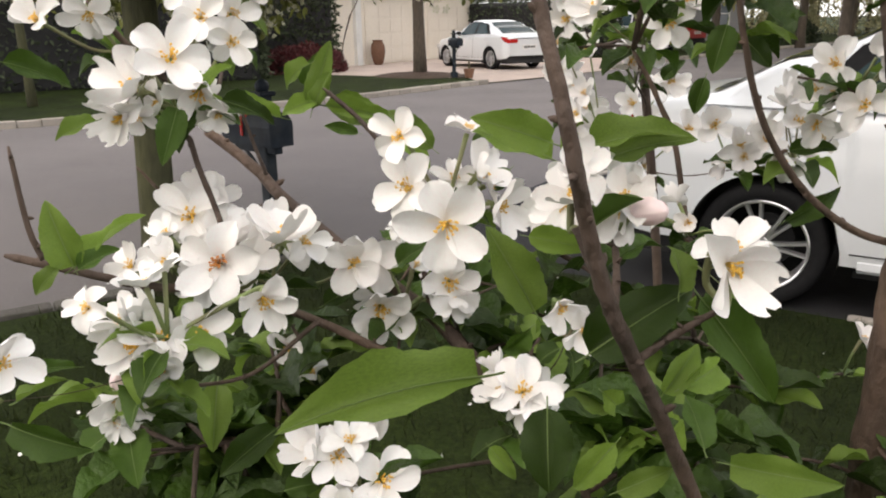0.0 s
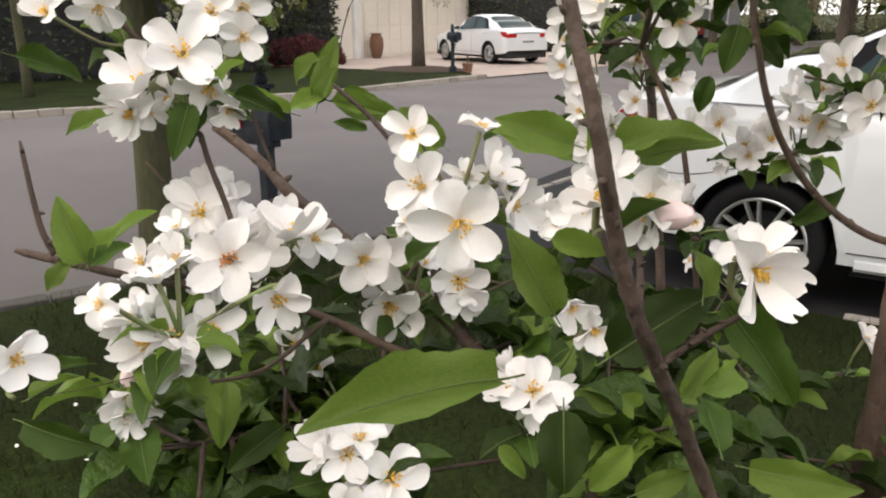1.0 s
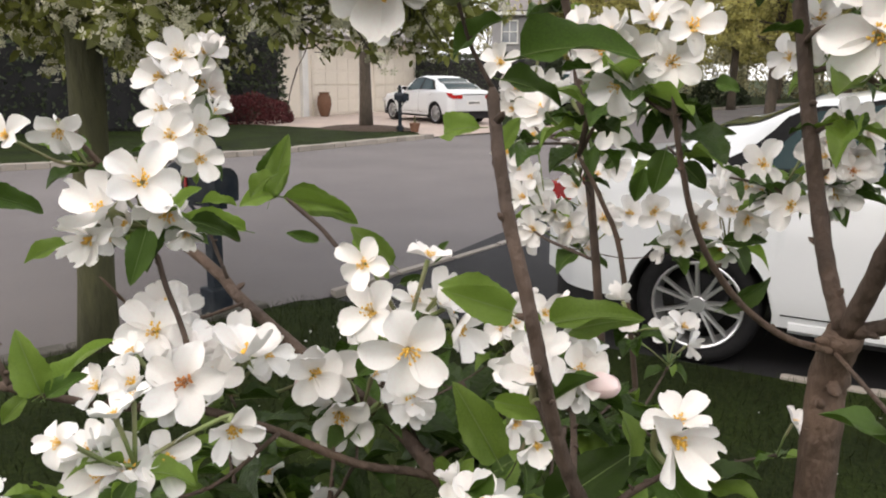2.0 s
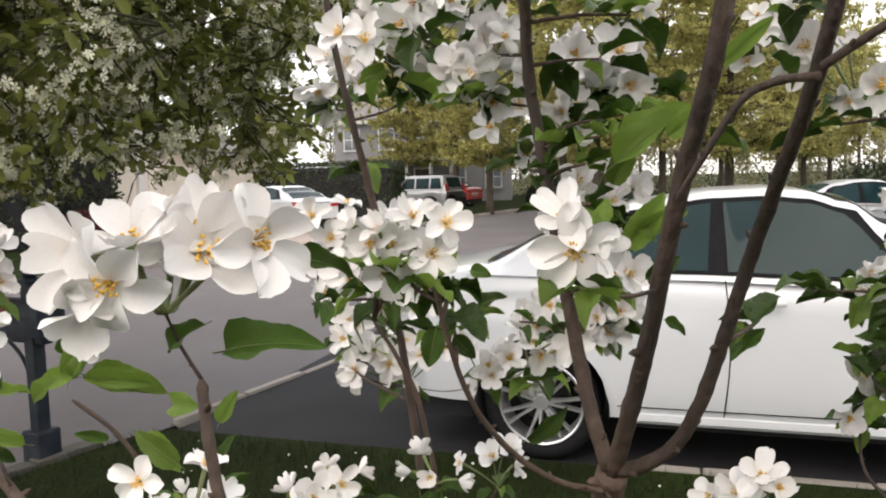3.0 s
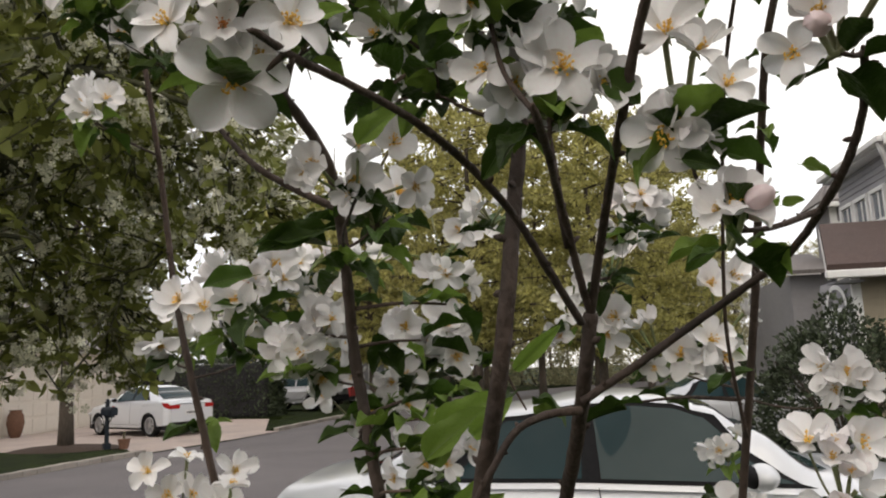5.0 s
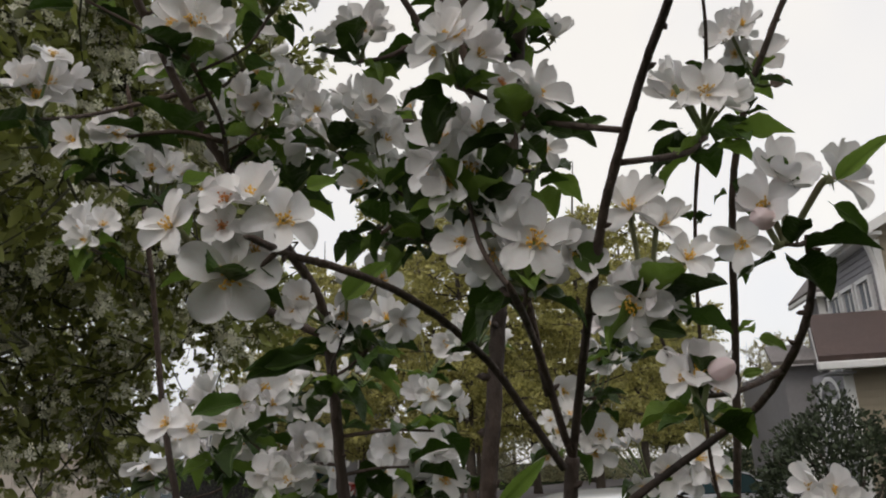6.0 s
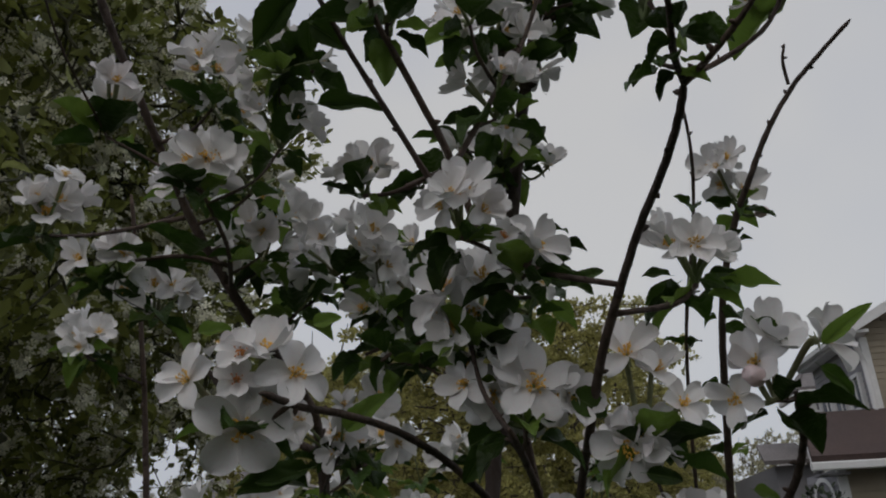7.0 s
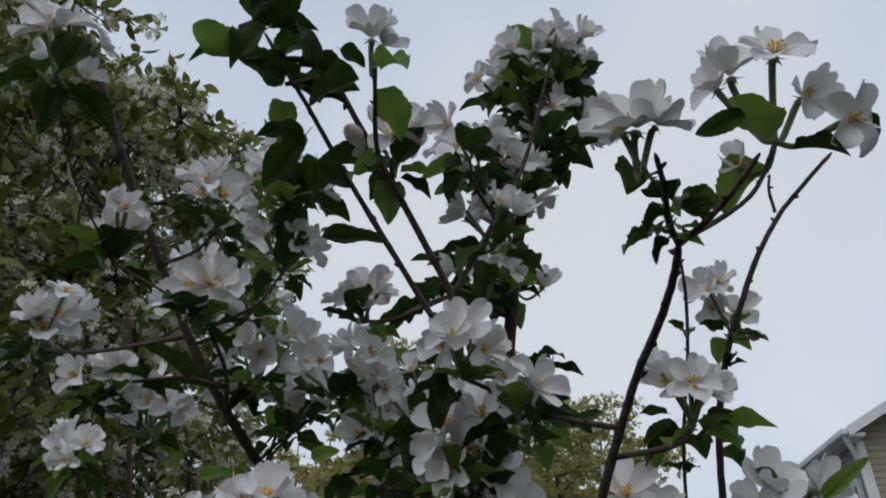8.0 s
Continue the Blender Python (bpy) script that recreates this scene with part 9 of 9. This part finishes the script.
leaf(0.408, 1.075, 1.818, 0.340, 1.050, 1.830, 0.12, -0.99, 0.57, 0.3, 0, 0.2)
leaf(0.343, 1.047, 1.789, 0.296, 1.030, 1.783, 0.01, -1.03, 0.27, 0.5, 0, 0.2)
leaf(0.592, 0.952, 1.691, 0.630, 0.948, 1.724, 0.46, -0.91, 0.33, 0.3, 1, 0.2)
leaf(0.521, 1.007, 1.641, 0.577, 1.011, 1.676, 0.24, -0.96, 0.56, 0.4, 1, 0.2)
leaf(0.521, 0.954, 1.625, 0.569, 0.962, 1.668, 0.01, -1.03, 0.50, 0.4, 1, 0.2)
leaf(0.529, 0.741, 1.814, 0.554, 0.739, 1.835, 0.18, -0.99, 0.08, 0.45, 1, 0.2)
leaf(0.601, 0.717, 1.798, 0.634, 0.713, 1.812, 0.08, -1.02, 0.08, 0.5, 0, 0.2)
leaf(0.698, 0.688, 1.795, 0.706, 0.691, 1.778, 0.27, -0.99, 0.16, 0.5, 0, 0.15)
leaf(0.715, 0.777, 1.759, 0.698, 0.783, 1.740, 0.20, -1.01, 0.31, 0.5, 0, 0.2)
leaf(0.717, 0.661, 1.751, 0.725, 0.659, 1.753, 0.44, -0.97, 0.32, 0.6, 1, 0.2)
leaf(0.724, 0.656, 1.765, 0.735, 0.653, 1.761, 0.04, -1.04, 0.30, 0.5, 1, 0.3)
leaf(0.645, 0.655, 1.866, 0.676, 0.657, 1.858, 0.30, -1.08, 0.23, 0.55, 0, 0.2)
leaf(0.654, 0.675, 1.813, 0.671, 0.677, 1.803, 0.07, -1.05, 0.03, 0.8, 0, 0.2)
leaf(0.684, 0.677, 1.776, 0.702, 0.676, 1.772, 0.32, -0.98, -0.09, 0.5, 0, 0.3)
leaf(0.726, 0.614, 1.826, 0.738, 0.615, 1.814, 0.03, -1.07, 0.08, 0.4, 0, 0.2)
leaf(0.744, 0.600, 1.811, 0.760, 0.589, 1.823, 0.07, -1.10, 0.22, 0.3, 1, 0.2)
leaf(0.745, 0.610, 1.805, 0.757, 0.609, 1.793, 0.03, -1.00, -0.15, 0.4, 0, 0.3)
leaf(0.709, 0.679, 1.870, 0.691, 0.681, 1.875, 0.23, -1.03, 0.06, 0.4, 0, 0.3)
leaf(0.711, 0.674, 1.864, 0.690, 0.682, 1.855, 0.51, -1.06, 0.24, 0.5, 0, 0.2)
leaf(0.724, 0.664, 1.864, 0.742, 0.660, 1.863, 0.09, -1.04, -0.01, 0.4, 0, 0.3)
leaf(0.612, 0.685, 1.794, 0.600, 0.687, 1.776, 0.26, -1.02, 0.01, 0.6, 0, 0.2)
leaf(0.525, 0.685, 1.861, 0.543, 0.687, 1.866, 0.20, -1.00, -0.05, 0.6, 1, 0.2)
leaf(0.506, 0.591, 1.831, 0.519, 0.595, 1.834, 0.42, -1.06, 0.23, 0.5, 1, 0.2)
leaf(0.408, 1.076, 1.836, 0.339, 1.053, 1.816, 0.37, -1.05, 0.16, 0.4, 0, 0.2)
leaf(0.724, 0.518, 1.930, 0.702, 0.529, 1.926, 0.39, -0.89, -0.40, 0.45, 0, 0.3)
leaf(0.770, 0.529, 1.932, 0.775, 0.534, 1.920, -0.17, -1.05, -0.22, 0.5, 0, 0.3)
leaf(0.544, 0.518, 1.997, 0.525, 0.517, 1.977, -0.14, -0.97, -0.35, 0.6, 0, 0.2)
leaf(0.538, 0.599, 2.005, 0.507, 0.609, 1.976, 0.17, -0.90, -0.42, 0.5, 0, 0.2)
leaf(0.536, 0.585, 1.997, 0.514, 0.579, 1.993, 0.03, -0.98, -0.30, 0.5, 0, 0.2)
leaf(0.540, 0.617, 1.999, 0.561, 0.630, 1.988, 0.39, -0.86, -0.46, 0.7, 0, 0.2)
leaf(0.538, 0.621, 2.006, 0.534, 0.635, 1.986, 0.11, -1.01, -0.25, 0.6, 0, 0.2)
leaf(0.534, 0.575, 1.996, 0.543, 0.588, 1.984, -0.13, -1.00, -0.30, 0.8, 0, 0.2)
leaf(0.561, 0.534, 1.990, 0.560, 0.521, 2.002, 0.01, -0.98, -0.30, 0.7, 0, 0.2)
leaf(0.572, 0.531, 1.994, 0.585, 0.539, 1.989, 0.15, -1.02, -0.20, 0.7, 0, 0.2)
leaf(0.532, 0.659, 1.979, 0.580, 0.668, 1.981, 0.08, -1.00, -0.26, 0.3, 0, 0.3)
leaf(0.648, 0.787, 2.013, 0.664, 0.780, 2.027, 0.18, -1.00, -0.24, 0.6, 0, 0.2)
leaf(0.657, 0.638, 1.855, 0.677, 0.634, 1.863, -0.15, -1.08, -0.15, 0.4, 0, 0.3)
spur(0.689, 0.510, 1.893, 3, 0.013)
spur(0.687, 0.526, 1.890, 3, 0.013)
def near_wood(c, reach=0.11):
    """The place c, drawn in to within reach of a branch."""
    p = min(WOOD, key=lambda w: (w[0] - c).length + max(0, (w[0].z - c.z)) * 0.6)[0]
    gap = (c - p).length
    return c if gap < reach else p + (c - p) * (reach / gap)


# more flower heads deeper in the crown
def deeper_heads(count, centre, radii, seed, r=0.0185):
    rnd = random.Random(seed)
    for k in range(count):
        d = Vector((rnd.gauss(0, 1), rnd.gauss(0, 1), rnd.gauss(0, 1))).normalized() * rnd.uniform(0.15, 1) ** 0.5
        c = near_wood(Vector((centre[0] + d.x * radii[0], centre[1] + d.y * radii[1], centre[2] + d.z * radii[2])))
        c = spur(c.x, c.y, c.z, 4, 0.028)
        for i in range(rnd.choice((3, 4, 4, 5))):
            a = rnd.uniform(0, 6.28)
            n = Vector((math.cos(a), math.sin(a) - 0.35, rnd.uniform(-0.25, 0.8))).normalized()
            q = c + n * 0.03 + Vector((0, 0, 0.012))
            bloom(c, q.x, q.y, q.z, n.x, n.y, n.z, r * rnd.uniform(0.85, 1.15), rnd.choice("ccccoh"), True)


deeper_heads(8, (0.671, 0.793, 2.170), (0.044, 0.062, 0.053), 71, 0.0128)
deeper_heads(5, (0.619, 0.752, 2.043), (0.044, 0.071, 0.053), 72, 0.0128)
deeper_heads(7, (0.475, 0.842, 1.981), (0.095, 0.095, 0.057), 73, 0.0128)
deeper_heads(5, (0.337, 0.908, 2.010), (0.081, 0.115, 0.104), 74, 0.0148)
deeper_heads(8, (0.555, 0.838, 1.907), (0.090, 0.090, 0.045), 75, 0.0128)
deeper_heads(6, (0.491, 1.180, 1.822), (0.287, 0.130, 0.078), 76, 0.0166)
deeper_heads(9, (0.818, 1.347, 1.441), (0.070, 0.100, 0.130), 78, 0.0152)
deeper_heads(3, (0.224, 0.967, 1.296), (0.252, 0.105, 0.105), 79, 0.0134)
deeper_heads(3, (0.518, 0.745, 2.029), (0.051, 0.051, 0.042), 81, 0.0115)
deeper_heads(3, (0.618, 0.784, 2.036), (0.043, 0.052, 0.043), 82, 0.0115)
tagged(on_tree("blossom_growth", mesh_from("blossom_growth", MASS["petals"]), M_PETAL, "many white apple blossoms deeper in the crown"), kind="stuff")
tagged(on_tree("stamen_growth", mesh_from("stamen_growth", MASS["stamens"]), M_STAMEN), kind="stuff")
tagged(on_tree("stalk_growth", mesh_from("stalk_growth", MASS["stalks"]), M_STEM), kind="stuff")


# leaves round each spur and along the upper stems, then leafy shoots low in the tree
def spray(c, count, size, seed, young_share=0.25):
    rnd = random.Random(seed)
    turn = rnd.uniform(0, 6.28)
    for k in range(count):
        a = turn + k * 2.4 + rnd.uniform(-0.3, 0.3)
        el = rnd.uniform(-0.45, 0.65)
        way = Vector((math.cos(a) * math.cos(el), math.sin(a) * math.cos(el), math.sin(el)))
        length = size * rnd.uniform(0.65, 1.25)
        normal = Vector((0, 0, 1)) + way * rnd.uniform(-0.4, 0.2) + Vector((rnd.uniform(-1, 1), rnd.uniform(-1, 1), 0)) * 0.35
        leaf_at(c + way * length * 0.26 - Vector((0, 0, 0.004)), way, normal, length, rnd.uniform(0.52, 0.74), 1 if rnd.random() < young_share else 0, rnd.randrange(5))


for k, (c, count, size) in enumerate(SPUR_LEAVES):
    spray(c, count, size, 100 + k, 0.32)
for k, (p, size) in enumerate((((0.800, 1.021, 1.822), 0.024), ((0.797, 0.985, 1.880), 0.022), ((0.796, 0.950, 1.930), 0.024), ((0.810, 0.915, 1.980), 0.020),
                               ((0.761, 0.927, 1.897), 0.020), ((0.766, 0.850, 1.985), 0.018), ((0.690, 0.515, 1.885), 0.012), ((0.687, 0.500, 1.886), 0.010))):
    spray(near_wood(Vector(p), 0.004), 3, size, 700 + k, 0.1)


def leafy_shoots(count, centre, radii, seed, size, per=5, young=0.2):
    rnd = random.Random(seed)
    for k in range(count):
        d = Vector((rnd.gauss(0, 1), rnd.gauss(0, 1), rnd.gauss(0, 1))).normalized() * rnd.uniform(0.3, 1) ** 0.5
        c = Vector((centre[0] + d.x * radii[0], centre[1] + d.y * radii[1], centre[2] + d.z * radii[2]))
        c = near_wood(c, 0.09)
        p, r = min(WOOD, key=lambda w: (w[0] - c).length + max(0, (w[0].z - c.z)) * 0.8)
        mid = p.lerp(c, 0.5) + Vector((rnd.uniform(-1, 1), rnd.uniform(-1, 1), 0.3)) * (c - p).length * 0.12
        line = curve_points([tuple(p), tuple(mid), tuple(c)], 4)
        n = len(line)
        on_tree("shoot", mesh_from("shoot", [tube_data(line, [0.0022 * (1 - 0.5 * i / n) for i in range(n)], 6, 0.1, k)]), M_BARK)
        for i in range(per):
            q = line[max(1, n - 1 - int(i * n / per * 0.7))]
            spray(q, 1, size, seed * 1000 + k * 17 + i, young)


leafy_shoots(95, (0.225, 0.860, 1.161), (0.399, 0.231, 0.168), 1, 0.0473, 8)
leafy_shoots(18, (0.419, 0.719, 1.192), (0.147, 0.126, 0.105), 2, 0.0441, 7)
leafy_shoots(10, (0.455, 1.249, 1.541), (0.433, 0.244, 0.163), 3, 0.0416, 5)
leafy_shoots(9, (0.500, 0.820, 1.935), (0.200, 0.164, 0.091), 4, 0.0280, 6)
leafy_shoots(12, (0.512, 1.165, 1.774), (0.328, 0.205, 0.096), 6, 0.0390, 5)
leafy_shoots(3, (0.553, 0.545, 2.014), (0.046, 0.028, 0.019), 7, 0.0260, 5)
leafy_shoots(7, (0.670, 0.788, 2.148), (0.053, 0.062, 0.062), 8, 0.0260, 6)
leafy_shoots(12, (0.818, 1.347, 1.441), (0.070, 0.120, 0.150), 5, 0.0408, 5)
leafy_shoots(7, (0.517, 1.050, 1.598), (0.053, 0.067, 0.093), 21, 0.0364, 7, 0.6)
leafy_shoots(8, (0.799, 1.290, 1.434), (0.060, 0.060, 0.110), 22, 0.0405, 6, 0.35)
leafy_shoots(6, (0.332, 1.004, 1.528), (0.053, 0.053, 0.064), 23, 0.0340, 6, 0.3)
leafy_shoots(1, (0.518, 0.745, 2.029), (0.059, 0.051, 0.042), 24, 0.0250, 6)
leafy_shoots(2, (0.618, 0.784, 2.036), (0.043, 0.052, 0.052), 25, 0.0250, 6)
for young, many in REST.items():
    pieces = []
    for m, pick in many:
        me = LEAVES[young][pick]
        pieces.append(([m @ v.co for v in me.vertices], [tuple(p.vertices) for p in me.polygons if p.material_index == 0]))
    if pieces:
        tagged(on_tree("foliage", mesh_from("foliage", pieces), M_LEAF_YOUNG if young else M_LEAF_REST, "many smaller green apple leaves"), kind="stuff")
